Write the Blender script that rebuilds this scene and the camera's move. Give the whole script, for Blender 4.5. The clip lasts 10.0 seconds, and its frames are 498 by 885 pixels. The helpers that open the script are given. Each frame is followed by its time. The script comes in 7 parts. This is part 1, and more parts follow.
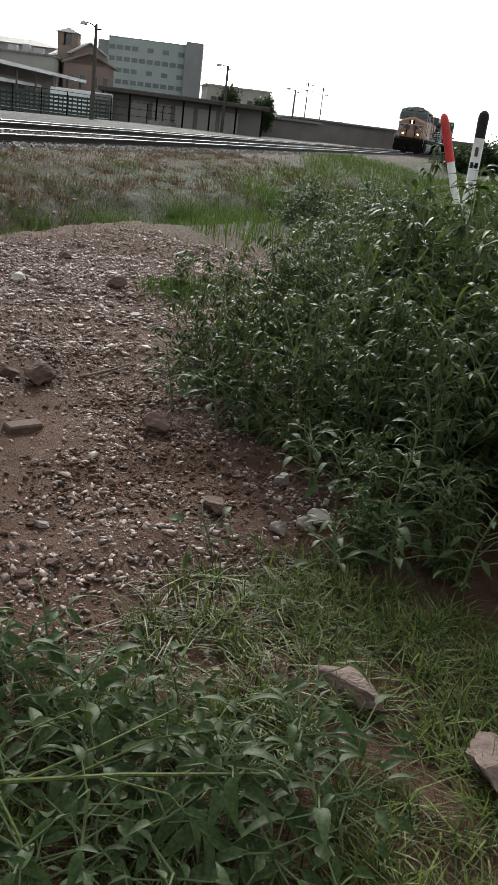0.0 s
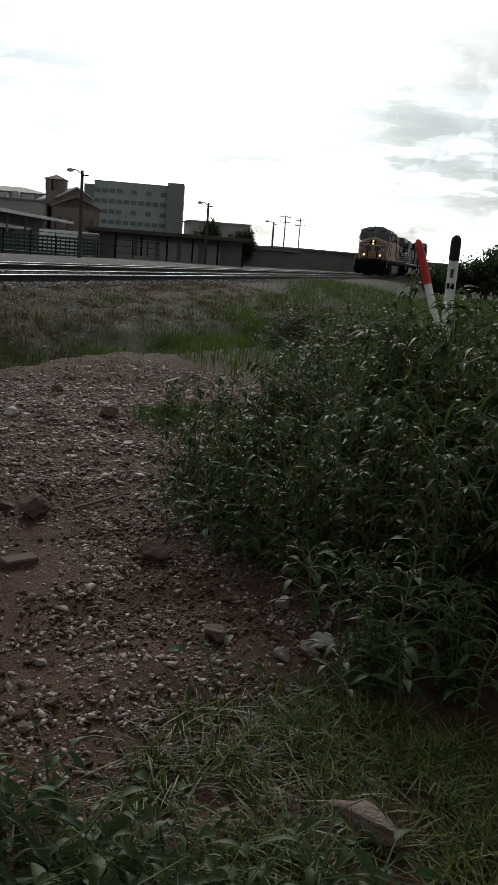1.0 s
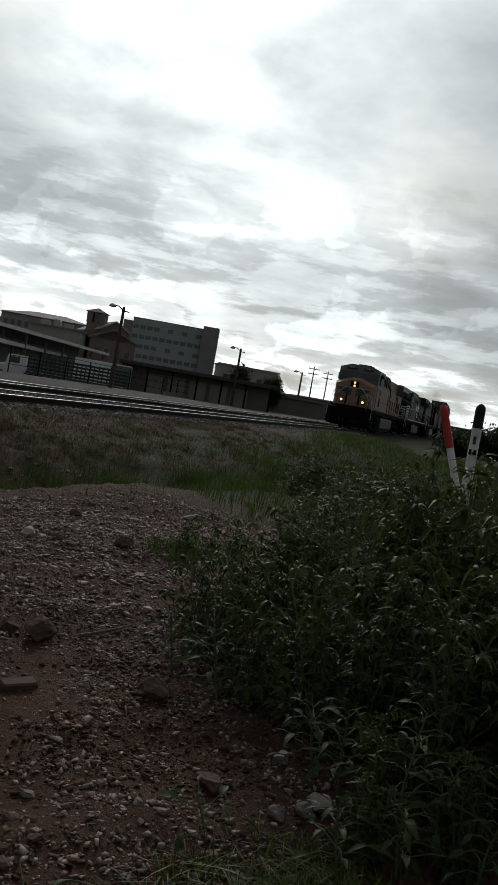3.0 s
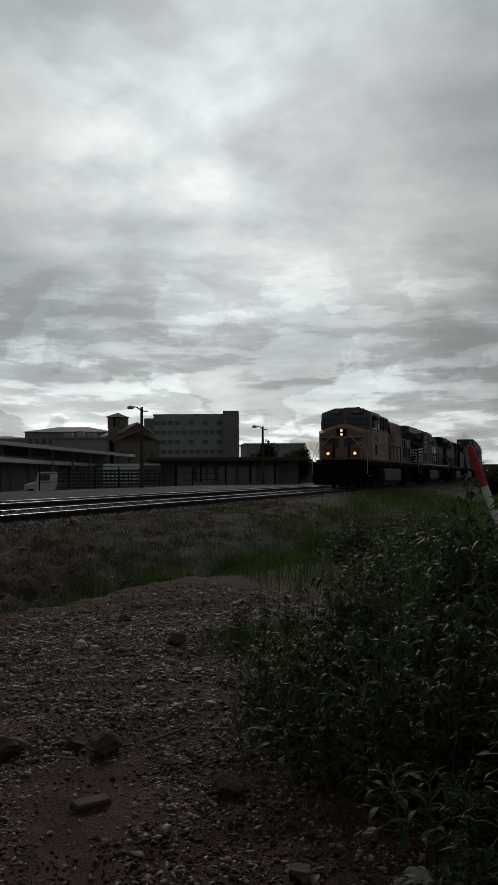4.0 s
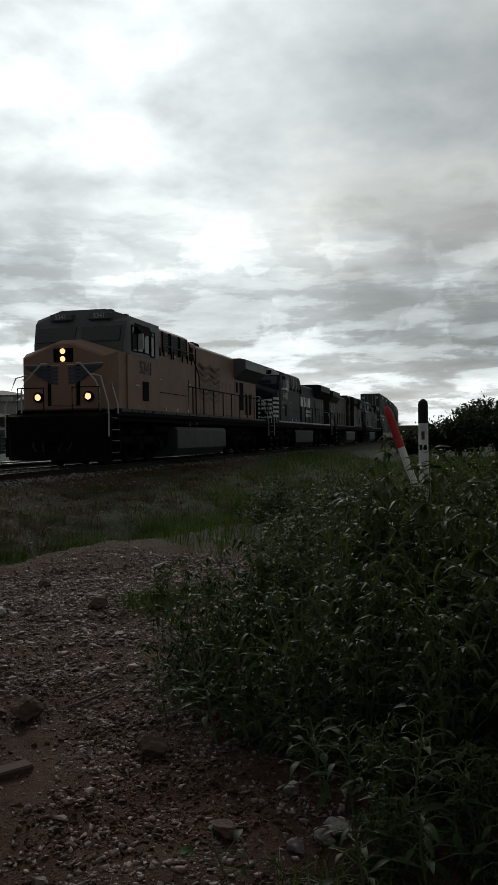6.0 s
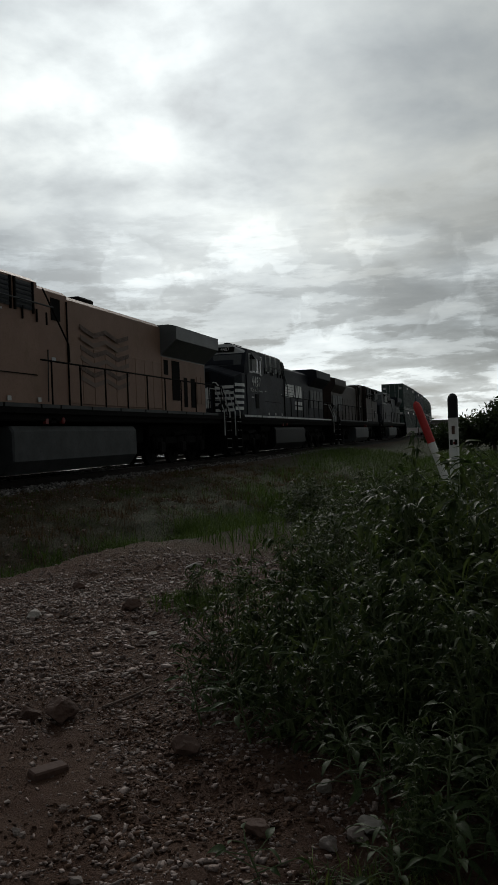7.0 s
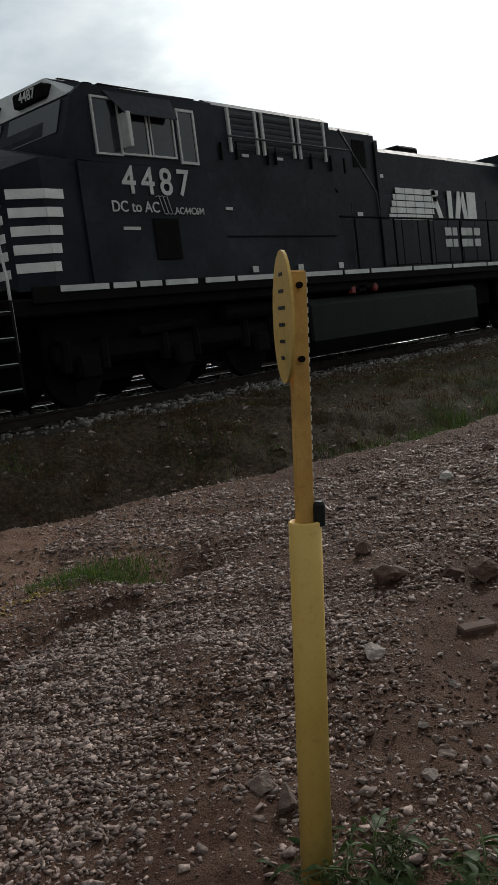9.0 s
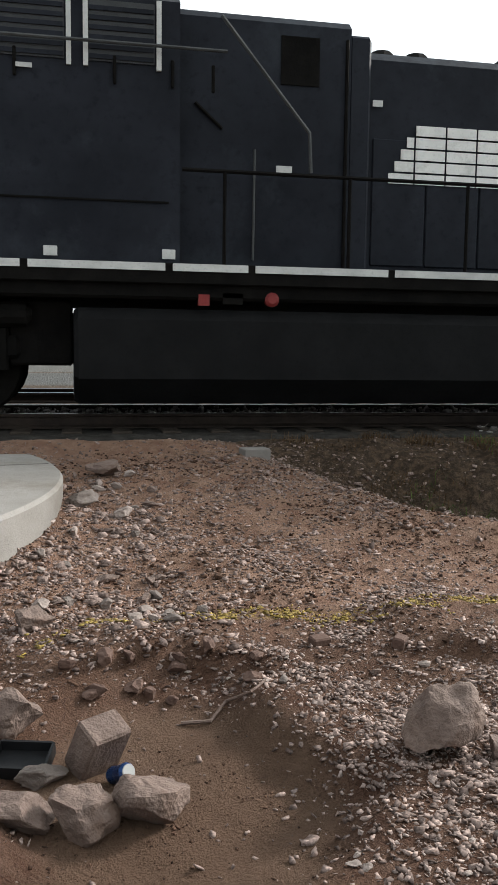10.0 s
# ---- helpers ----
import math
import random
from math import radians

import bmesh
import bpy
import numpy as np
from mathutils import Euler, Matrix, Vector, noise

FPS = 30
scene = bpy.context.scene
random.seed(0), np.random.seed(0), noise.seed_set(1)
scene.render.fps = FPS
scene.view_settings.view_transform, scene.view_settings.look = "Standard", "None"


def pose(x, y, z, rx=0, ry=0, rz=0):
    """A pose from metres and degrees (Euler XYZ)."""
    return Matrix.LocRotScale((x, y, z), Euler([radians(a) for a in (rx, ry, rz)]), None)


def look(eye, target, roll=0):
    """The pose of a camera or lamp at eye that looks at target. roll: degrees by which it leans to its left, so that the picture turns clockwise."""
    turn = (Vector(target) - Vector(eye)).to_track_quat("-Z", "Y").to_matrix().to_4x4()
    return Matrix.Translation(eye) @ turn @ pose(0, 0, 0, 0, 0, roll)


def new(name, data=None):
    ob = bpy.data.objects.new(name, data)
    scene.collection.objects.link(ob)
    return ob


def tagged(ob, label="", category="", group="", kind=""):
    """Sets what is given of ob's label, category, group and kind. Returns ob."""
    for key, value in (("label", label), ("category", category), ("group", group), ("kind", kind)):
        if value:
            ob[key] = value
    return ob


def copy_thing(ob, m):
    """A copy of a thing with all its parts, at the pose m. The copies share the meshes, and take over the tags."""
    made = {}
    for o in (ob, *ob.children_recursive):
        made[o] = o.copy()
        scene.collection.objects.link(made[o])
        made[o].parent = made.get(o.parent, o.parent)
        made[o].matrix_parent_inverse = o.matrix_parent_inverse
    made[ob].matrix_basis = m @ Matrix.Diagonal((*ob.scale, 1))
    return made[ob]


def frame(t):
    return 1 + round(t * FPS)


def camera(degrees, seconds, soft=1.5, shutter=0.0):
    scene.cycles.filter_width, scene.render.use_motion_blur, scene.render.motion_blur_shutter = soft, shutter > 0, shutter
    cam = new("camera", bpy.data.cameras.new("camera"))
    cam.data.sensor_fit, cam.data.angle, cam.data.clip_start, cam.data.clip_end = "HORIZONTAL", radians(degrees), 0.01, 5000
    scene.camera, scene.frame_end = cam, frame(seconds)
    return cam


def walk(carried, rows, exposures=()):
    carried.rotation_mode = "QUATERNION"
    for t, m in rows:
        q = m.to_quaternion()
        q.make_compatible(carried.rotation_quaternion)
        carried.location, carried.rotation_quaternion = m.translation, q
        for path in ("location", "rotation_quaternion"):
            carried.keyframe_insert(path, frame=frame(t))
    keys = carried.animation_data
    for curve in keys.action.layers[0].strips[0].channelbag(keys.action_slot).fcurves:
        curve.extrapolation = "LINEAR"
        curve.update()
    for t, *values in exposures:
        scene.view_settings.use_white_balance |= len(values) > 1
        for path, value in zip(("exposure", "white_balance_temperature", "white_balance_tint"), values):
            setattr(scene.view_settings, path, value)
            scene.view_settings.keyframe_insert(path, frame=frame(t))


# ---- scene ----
cam = camera(32.1, 10.0, soft=1.1)

PATH = [
    (0, (0.337, -0.489, 0.745), (2.162, -0.04, 0.063), 7.2),
    (0.5, (0.334, -0.506, 0.756), (2.199, -0.045, 0.198), 5.2),
    (1, (0.332, -0.476, 0.759), (2.229, 0.003, 0.344), 4.5),
    (1.5, (0.314, -0.454, 0.759), (2.235, 0.001, 0.44), 2.7),
    (2, (0.287, -0.461, 0.757), (2.213, 0.059, 0.605), 5.9),
    (2.2, (0.281, -0.456, 0.759), (2.205, 0.071, 0.606), 6.3),
    (3.5, (0.274, -0.475, 0.769), (2.188, 0.102, 0.706), 11.6),
    (4, (0.283, -0.499, 0.768), (2.174, 0.147, 0.844), -0.3),
    (4.5, (0.286, -0.489, 0.765), (2.179, 0.157, 0.769), 0.2),
    (4.6, (0.288, -0.506, 0.765), (2.185, 0.128, 0.766), 0.1),
    (5, (0.297, -0.486, 0.766), (2.213, 0.086, 0.763), 0.9),
    (5.5, (0.298, -0.498, 0.766), (2.234, 0.002, 0.779), -0.3),
    (6, (0.293, -0.496, 0.77), (2.236, -0.025, 0.758), -0.8),
    (6.2, (0.295, -0.502, 0.756), (2.228, 0.013, 0.741), -1.1),
    (7.3, (0.296, -0.529, 0.777), (2.215, 0.033, 0.769), -2.9),
    (7.5, (0.297, -0.521, 0.774), (2.211, 0.061, 0.777), -4.0),
    (8, (0.308, -0.471, 0.8), (2.187, 0.214, 0.751), -2.1),
    (8.5, (0.328, -0.421, 0.778), (2.033, 0.616, 0.653), -3.7),
    (9, (0.337, -0.412, 0.77), (1.807, 0.919, 0.515), -7.2),
    (9.1, (0.33, -0.401, 0.768), (1.732, 1.008, 0.546), -6.1),
    (9.2, (0.325, -0.39, 0.767), (1.65, 1.095, 0.571), -4.3),
    (9.5, (0.298, -0.381, 0.763), (1.327, 1.32, 0.541), -3.5),
    (9.8, (0.259, -0.373, 0.764), (0.988, 1.477, 0.556), -0.1),
    (9.9, (0.253, -0.37, 0.764), (0.85, 1.528, 0.564), -0.0),
    (10, (0.245, -0.371, 0.763), (0.647, 1.577, 0.547), 0.7),
]
# exposures follow the clip's own gain, brighter over the ground and darker against the sky
EXPOSURES = [(0, 2.35), (0.5, 1.68), (1, 1.0), (1.5, 0.6), (2, 0.18), (3.5, 0.05), (4, -0.4), (4.5, -0.15), (5, -0.05), (6, 0.0), (7.5, -0.15), (8, -0.1),
             (8.5, 0.45), (9, 1.3), (9.5, 2.25), (10, 2.68)]
walk(cam, [(t, look(eye, aim, lean)) for t, eye, aim, lean in PATH], EXPOSURES)

# ---- sky and sun ----
SUN = Vector((0.837, 0.305, 0.454)).normalized()


def make_world():
    world = bpy.data.worlds.new("world")
    scene.world = world
    world.use_nodes = True
    nt = world.node_tree
    nt.nodes.clear()

    def node(kind, **kw):
        n = nt.nodes.new(kind)
        for k, v in kw.items():
            n.inputs[k].default_value = v
        return n

    def join(a, b):
        nt.links.new(a, b)

    def calc(op, a, b=None, clamp=False):
        n = nt.nodes.new("ShaderNodeMath")
        n.operation, n.use_clamp = op, clamp
        for i, v in enumerate((a, b)):
            if v is None:
                continue
            if isinstance(v, (int, float)):
                n.inputs[i].default_value = v
            else:
                join(v, n.inputs[i])
        return n.outputs[0]

    co = node("ShaderNodeTexCoord").outputs["Generated"]
    sep = node("ShaderNodeSeparateXYZ")
    join(co, sep.inputs[0])
    up = calc("MAXIMUM", sep.outputs[2], 0.0)
    deep = calc("ADD", up, 0.22)
    flat = node("ShaderNodeCombineXYZ")
    join(calc("DIVIDE", sep.outputs[0], deep), flat.inputs[0])
    join(calc("DIVIDE", sep.outputs[1], deep), flat.inputs[1])
    big = node("ShaderNodeTexNoise", Scale=0.75, Detail=12.0, Roughness=0.52, Distortion=0.12)
    join(flat.outputs[0], big.inputs["Vector"])
    fine = node("ShaderNodeTexNoise", Scale=2.6, Detail=10.0, Roughness=0.55, Distortion=0.1)
    join(flat.outputs[0], fine.inputs["Vector"])
    puff = node("ShaderNodeTexNoise", Scale=9.0, Detail=10.0, Roughness=0.6, Distortion=0.1)
    wide = nt.nodes.new("ShaderNodeVectorMath")
    wide.operation = "MULTIPLY"
    wide.inputs[1].default_value = (1.0, 1.0, 5.0)
    join(co, wide.inputs[0])
    join(wide.outputs[0], puff.inputs["Vector"])
    # heaped clouds low over the horizon, streaked sheets above
    low = calc("SUBTRACT", 1.0, calc("MULTIPLY", up, 3.6), True)
    heap = calc("ADD", calc("MULTIPLY", puff.outputs[0], low),
                calc("MULTIPLY", fine.outputs[0], calc("SUBTRACT", 1.0, low)))
    mixn = calc("ADD", calc("MULTIPLY", big.outputs[0], 0.6), calc("MULTIPLY", heap, 0.4))
    cover = node("ShaderNodeMapRange")
    join(mixn, cover.inputs[0])
    for i, v in ((1, 0.415), (2, 0.585), (3, 0.0), (4, 1.0)):
        cover.inputs[i].default_value = v
    # brightness falls off away from the hidden sun
    dot = nt.nodes.new("ShaderNodeVectorMath")
    dot.operation = "DOT_PRODUCT"
    dot.inputs[1].default_value = SUN
    join(co, dot.inputs[0])
    near = calc("MAXIMUM", dot.outputs["Value"], 0.0)
    glow = calc("ADD", calc("MULTIPLY", calc("POWER", near, 22.0), 0.62),
                calc("ADD", calc("MULTIPLY", calc("POWER", near, 4.0), 0.46), 0.16))
    shade = node("ShaderNodeMapRange")
    join(cover.outputs[0], shade.inputs[0])
    for i, v in ((1, 0.0), (2, 1.0), (3, 0.66), (4, 1.30)):
        shade.inputs[i].default_value = v
    # bright tops on the heaps near the horizon
    tops = node("ShaderNodeMapRange")
    join(puff.outputs[0], tops.inputs[0])
    for i, v in ((1, 0.48), (2, 0.54), (3, -0.16), (4, 0.34)):
        tops.inputs[i].default_value = v
    lining = calc("MULTIPLY", tops.outputs[0], low)
    bright = calc("MULTIPLY", calc("MULTIPLY", glow, calc("ADD", 1.0, calc("MULTIPLY", low, 0.62))), calc("ADD", shade.outputs[0], lining))
    # crisp heads of cumulus close over the horizon
    head = node("ShaderNodeTexNoise", Scale=9.0, Detail=9.0, Roughness=0.5, Distortion=0.1)
    join(co, head.inputs["Vector"])
    crest = node("ShaderNodeMapRange")
    join(calc("SUBTRACT", head.outputs[0], calc("MULTIPLY", up, 0.55)), crest.inputs[0])
    for i, v in ((1, 0.440), (2, 0.462), (3, -0.20), (4, 0.30)):
        crest.inputs[i].default_value = v
    bright = calc("MULTIPLY", bright, calc("ADD", 1.0, calc("MULTIPLY", crest.outputs[0], calc("SUBTRACT", 1.0, calc("MULTIPLY", up, 3.6), True))))
    # three thicker grey clouds
    for way, lo, hi in (((0.947, 0.030, 0.317), 0.968, 1.0), ((0.670, 0.672, 0.314), 0.972, 0.998), ((0.982, 0.010, 0.150), 0.990, 1.0)):
        at = nt.nodes.new("ShaderNodeVectorMath")
        at.operation = "DOT_PRODUCT"
        at.inputs[1].default_value = Vector(way).normalized()
        join(co, at.inputs[0])
        grey = node("ShaderNodeMapRange")
        join(calc("ADD", at.outputs["Value"], calc("MULTIPLY", calc("SUBTRACT", fine.outputs[0], 0.5), 0.07)), grey.inputs[0])
        for i, v in ((1, lo), (2, hi), (3, 1.0), (4, 0.74)):
            grey.inputs[i].default_value = v
        bright = calc("MULTIPLY", bright, grey.outputs[0])
    tint = nt.nodes.new("ShaderNodeMix")
    tint.data_type = "RGBA"
    join(cover.outputs[0], tint.inputs["Factor"])
    tint.inputs["A"].default_value = (0.785, 0.885, 0.945, 1)
    tint.inputs["B"].default_value = (0.955, 1.0, 0.975, 1)
    cloud = nt.nodes.new("ShaderNodeVectorMath")
    cloud.operation = "SCALE"
    join(tint.outputs["Result"], cloud.inputs[0])
    join(bright, cloud.inputs["Scale"])
    sky = nt.nodes.new("ShaderNodeTexSky")
    sky.sky_type, sky.sun_disc = "NISHITA", False
    sky.sun_elevation = math.asin(SUN.z)
    sky.sun_rotation = math.atan2(SUN.x, SUN.y)
    clear = node("ShaderNodeBackground", Strength=0.035)
    join(sky.outputs[0], clear.inputs[0])
    veil = node("ShaderNodeBackground", Strength=1.0)
    join(cloud.outputs[0], veil.inputs[0])
    both = node("ShaderNodeMixShader")
    join(calc("ADD", calc("MULTIPLY", cover.outputs[0], 0.22), 0.78), both.inputs[0])
    join(clear.outputs[0], both.inputs[1])
    join(veil.outputs[0], both.inputs[2])
    join(both.outputs[0], node("ShaderNodeOutputWorld").inputs[0])


make_world()
lamp = bpy.data.lights.new("sun", "SUN")
lamp.energy, lamp.angle, lamp.color = 0.75, radians(10), (1.0, 0.96, 0.9)
new("sun", lamp).matrix_world = look(tuple(SUN * 60), (0, 0, 0))


# ---- materials ----
def surf(name, a, b, scale=6.0, rough=0.8, metal=0.0, bump=0.15, fine=60.0, spec=0.4, space="Object", dirt=None, shift=0.0):
    """Two-scale noise between colours a and b, with grain relief, and dirt patches on request."""
    m = bpy.data.materials.new(name)
    m.use_nodes = True
    nt = m.node_tree
    bsdf = nt.nodes["Principled BSDF"]
    bsdf.inputs["Metallic"].default_value = metal
    bsdf.inputs["Specular IOR Level"].default_value = spec
    co = nt.nodes.new("ShaderNodeTexCoord").outputs[space]

    def noisy(s, d=5.0, r=0.6):
        n = nt.nodes.new("ShaderNodeTexNoise")
        n.inputs["Scale"].default_value, n.inputs["Detail"].default_value, n.inputs["Roughness"].default_value = s, d, r
        nt.links.new(co, n.inputs["Vector"])
        return n.outputs[0]

    def ramp(v, lo, hi, x=0.0, y=1.0):
        n = nt.nodes.new("ShaderNodeMapRange")
        nt.links.new(v, n.inputs[0])
        for i, q in enumerate((lo, hi, x, y)):
            n.inputs[i + 1].default_value = q
        return n.outputs[0]

    def blend(f, p, q):
        n = nt.nodes.new("ShaderNodeMix")
        n.data_type = "RGBA"
        nt.links.new(f, n.inputs["Factor"])
        for key, v in (("A", p), ("B", q)):
            if isinstance(v, tuple):
                n.inputs[key].default_value = (*v, 1)
            else:
                nt.links.new(v, n.inputs[key])
        return n.outputs["Result"]

    large, small = noisy(scale), noisy(fine, 3.0, 0.7)
    col = blend(ramp(large, 0.35, 0.65), a, b)
    dark = tuple(c * 0.72 for c in a)
    col = blend(ramp(small, 0.55, 0.75, 0.0, 0.6), col, dark)
    if dirt:
        col = blend(ramp(noisy(scale * 0.45, 8.0, 0.7), 0.52, 0.66, 0.0, 0.75), col, dirt)
    if shift:
        info = nt.nodes.new("ShaderNodeObjectInfo")
        hue = nt.nodes.new("ShaderNodeHueSaturation")
        nt.links.new(ramp(info.outputs["Random"], 0, 1, 1 - shift, 1 + shift), hue.inputs["Value"])
        nt.links.new(col, hue.inputs["Color"])
        col = hue.outputs[0]
    nt.links.new(col, bsdf.inputs["Base Color"])
    nt.links.new(ramp(small, 0.2, 0.8, max(rough - 0.12, 0.02), min(rough + 0.12, 1.0)), bsdf.inputs["Roughness"])
    if bump:
        b_node = nt.nodes.new("ShaderNodeBump")
        b_node.inputs["Strength"].default_value, b_node.inputs["Distance"].default_value = bump, 0.02
        nt.links.new(small, b_node.inputs["Height"])
        nt.links.new(b_node.outputs[0], bsdf.inputs["Normal"])
    return m


def leafy(name, a, b, through_light=0.35, rough=0.55, gloss=0.2):
    """Leaf: glossy skin over a body that lets some light through, varied leaf by leaf."""
    m = bpy.data.materials.new(name)
    m.use_nodes = True
    nt = m.node_tree
    bsdf, out = nt.nodes["Principled BSDF"], nt.nodes["Material Output"]
    geo = nt.nodes.new("ShaderNodeNewGeometry")
    mixc = nt.nodes.new("ShaderNodeMix")
    mixc.data_type = "RGBA"
    mixc.inputs["A"].default_value, mixc.inputs["B"].default_value = (*a, 1), (*b, 1)
    nt.links.new(geo.outputs["Random Per Island"], mixc.inputs["Factor"])
    mott = nt.nodes.new("ShaderNodeTexNoise")
    mott.inputs["Scale"].default_value, mott.inputs["Detail"].default_value = 85.0, 4.0
    nt.links.new(nt.nodes.new("ShaderNodeTexCoord").outputs["Object"], mott.inputs["Vector"])
    vary = nt.nodes.new("ShaderNodeMapRange")
    nt.links.new(mott.outputs[0], vary.inputs[0])
    for i, q in enumerate((0.35, 0.65, 0.55, 1.35)):
        vary.inputs[i + 1].default_value = q
    worn = nt.nodes.new("ShaderNodeHueSaturation")
    nt.links.new(mixc.outputs["Result"], worn.inputs["Color"])
    nt.links.new(vary.outputs[0], worn.inputs["Value"])
    nt.links.new(worn.outputs[0], bsdf.inputs["Base Color"])
    bsdf.inputs["Roughness"].default_value = rough
    bsdf.inputs["Specular IOR Level"].default_value = gloss
    tr = nt.nodes.new("ShaderNodeBsdfTranslucent")
    hue = nt.nodes.new("ShaderNodeHueSaturation")
    hue.inputs["Value"].default_value, hue.inputs["Saturation"].default_value = 1.3, 1.15
    nt.links.new(mixc.outputs["Result"], hue.inputs["Color"])
    nt.links.new(hue.outputs[0], tr.inputs[0])
    mx = nt.nodes.new("ShaderNodeMixShader")
    mx.inputs[0].default_value = through_light
    nt.links.new(bsdf.outputs[0], mx.inputs[1])
    nt.links.new(tr.outputs[0], mx.inputs[2])
    nt.links.new(mx.outputs[0], out.inputs[0])
    return m


def glowing(name, col, power):
    m = bpy.data.materials.new(name)
    m.use_nodes = True
    bsdf = m.node_tree.nodes["Principled BSDF"]
    bsdf.inputs["Base Color"].default_value = (*col, 1)
    bsdf.inputs["Emission Color"].default_value = (*col, 1)
    bsdf.inputs["Emission Strength"].default_value = power
    return m


def ground_material():
    m = bpy.data.materials.new("dirt")
    m.use_nodes = True
    nt = m.node_tree
    bsdf = nt.nodes["Principled BSDF"]
    co = nt.nodes.new("ShaderNodeTexCoord").outputs["Object"]
    sep = nt.nodes.new("ShaderNodeSeparateXYZ")
    nt.links.new(co, sep.inputs[0])

    def noisy(s, d=6.0, r=0.6, w=0.0):
        n = nt.nodes.new("ShaderNodeTexNoise")
        n.inputs["Scale"].default_value, n.inputs["Detail"].default_value = s, d
        n.inputs["Roughness"].default_value, n.inputs["Distortion"].default_value = r, w
        nt.links.new(co, n.inputs["Vector"])
        return n.outputs[0]

    def calc(op, p, q=0.0, clamp=False):
        n = nt.nodes.new("ShaderNodeMath")
        n.operation, n.use_clamp = op, clamp
        for i, v in enumerate((p, q)):
            if isinstance(v, (int, float)):
                n.inputs[i].default_value = v
            else:
                nt.links.new(v, n.inputs[i])
        return n.outputs[0]

    def ramp(v, lo, hi, x=0.0, y=1.0):
        n = nt.nodes.new("ShaderNodeMapRange")
        nt.links.new(v, n.inputs[0])
        for i, q in enumerate((lo, hi, x, y)):
            n.inputs[i + 1].default_value = q
        return n.outputs[0]

    def blend(f, p, q):
        n = nt.nodes.new("ShaderNodeMix")
        n.data_type = "RGBA"
        nt.links.new(f, n.inputs["Factor"])
        for key, v in (("A", p), ("B", q)):
            if isinstance(v, tuple):
                n.inputs[key].default_value = (*v, 1)
            else:
                nt.links.new(v, n.inputs[key])
        return n.outputs["Result"]

    big, mid, grit = noisy(0.7, 6, 0.6, 0.6), noisy(6.0, 6, 0.65), noisy(70.0, 4, 0.75)
    col = blend(ramp(big, 0.4, 0.62), (0.096, 0.047, 0.030), (0.156, 0.087, 0.058))
    col = blend(ramp(mid, 0.45, 0.7, 0.0, 0.7), col, (0.205, 0.128, 0.092))
    col = blend(ramp(grit, 0.5, 0.70, 0.0, 0.72), col, (0.067, 0.039, 0.028))
    # paler tan soil on the crossing
    tan = calc("MULTIPLY", ramp(calc("ADD", sep.outputs[1], big), 4.0, 4.9), ramp(sep.outputs[0], 6.0, 3.6))
    col = blend(tan, col, blend(ramp(mid, 0.4, 0.65), (0.245, 0.137, 0.094), (0.350, 0.222, 0.160)))
    # dry grass and litter on the bank beside the line
    patchy = calc("ADD", sep.outputs[1], calc("MULTIPLY", calc("SUBTRACT", mid, 0.5), 0.9))
    bank = calc("MULTIPLY", ramp(calc("ADD", patchy, calc("MULTIPLY", sep.outputs[0], 0.23)), 6.42, 6.75), ramp(calc("ADD", calc("ADD", sep.outputs[0], calc("MULTIPLY", sep.outputs[1], 0.62)), calc("MULTIPLY", calc("SUBTRACT", mid, 0.5), 1.6)), 6.7, 7.2))
    dry = blend(ramp(noisy(15.0, 6, 0.7), 0.42, 0.62), (0.037, 0.027, 0.018), (0.116, 0.078, 0.051))
    col = blend(calc("MULTIPLY", bank, 0.95), col, dry)
    # pale paved strip beyond the second line
    paved = calc("MULTIPLY", ramp(sep.outputs[1], 24.0, 24.6), ramp(sep.outputs[1], 36.6, 36.0))
    col = blend(paved, col, blend(ramp(mid, 0.35, 0.65), (0.085, 0.082, 0.077), (0.11, 0.107, 0.10)))
    far = ramp(sep.outputs[1], 39.0, 42.0)
    col = blend(far, col, (0.10, 0.095, 0.085))
    green = calc("MULTIPLY", ramp(calc("ADD", sep.outputs[0], calc("MULTIPLY", mid, 4.0)), 11.0, 16.0), ramp(calc("ADD", sep.outputs[1], mid), 8.6, 6.6))
    col = blend(green, col, blend(ramp(mid, 0.4, 0.6), (0.032, 0.042, 0.016), (0.055, 0.058, 0.025)))
    # sprayed yellow survey line, worn off in patches
    off = calc("ABSOLUTE", calc("SUBTRACT", sep.outputs[1], 4.0))
    line = calc("MULTIPLY", ramp(off, 0.10, 0.03), calc("MULTIPLY", ramp(sep.outputs[0], 0.1, 0.5), ramp(sep.outputs[0], 3.6, 3.2)))
    line = calc("MULTIPLY", line, ramp(noisy(22.0, 5, 0.75), 0.47, 0.56))
    col = blend(calc("MULTIPLY", line, 0.65), col, (0.42, 0.29, 0.04))
    # smooth silt in the washed-out hollow
    flatd = calc("ADD", calc("POWER", calc("ABSOLUTE", calc("DIVIDE", calc("SUBTRACT", sep.outputs[0], 0.62), 0.55)), 2.0),
                 calc("POWER", calc("ABSOLUTE", calc("DIVIDE", calc("SUBTRACT", sep.outputs[1], 2.45), 0.80)), 2.0))
    silt = ramp(calc("ADD", flatd, calc("MULTIPLY", mid, 0.8)), 1.5, 1.1)
    col = blend(silt, col, blend(ramp(big, 0.4, 0.6), (0.144, 0.087, 0.058), (0.183, 0.116, 0.080)))
    # dark damp crumbs and hairline cracks
    crack = nt.nodes.new("ShaderNodeTexVoronoi")
    crack.feature = "DISTANCE_TO_EDGE"
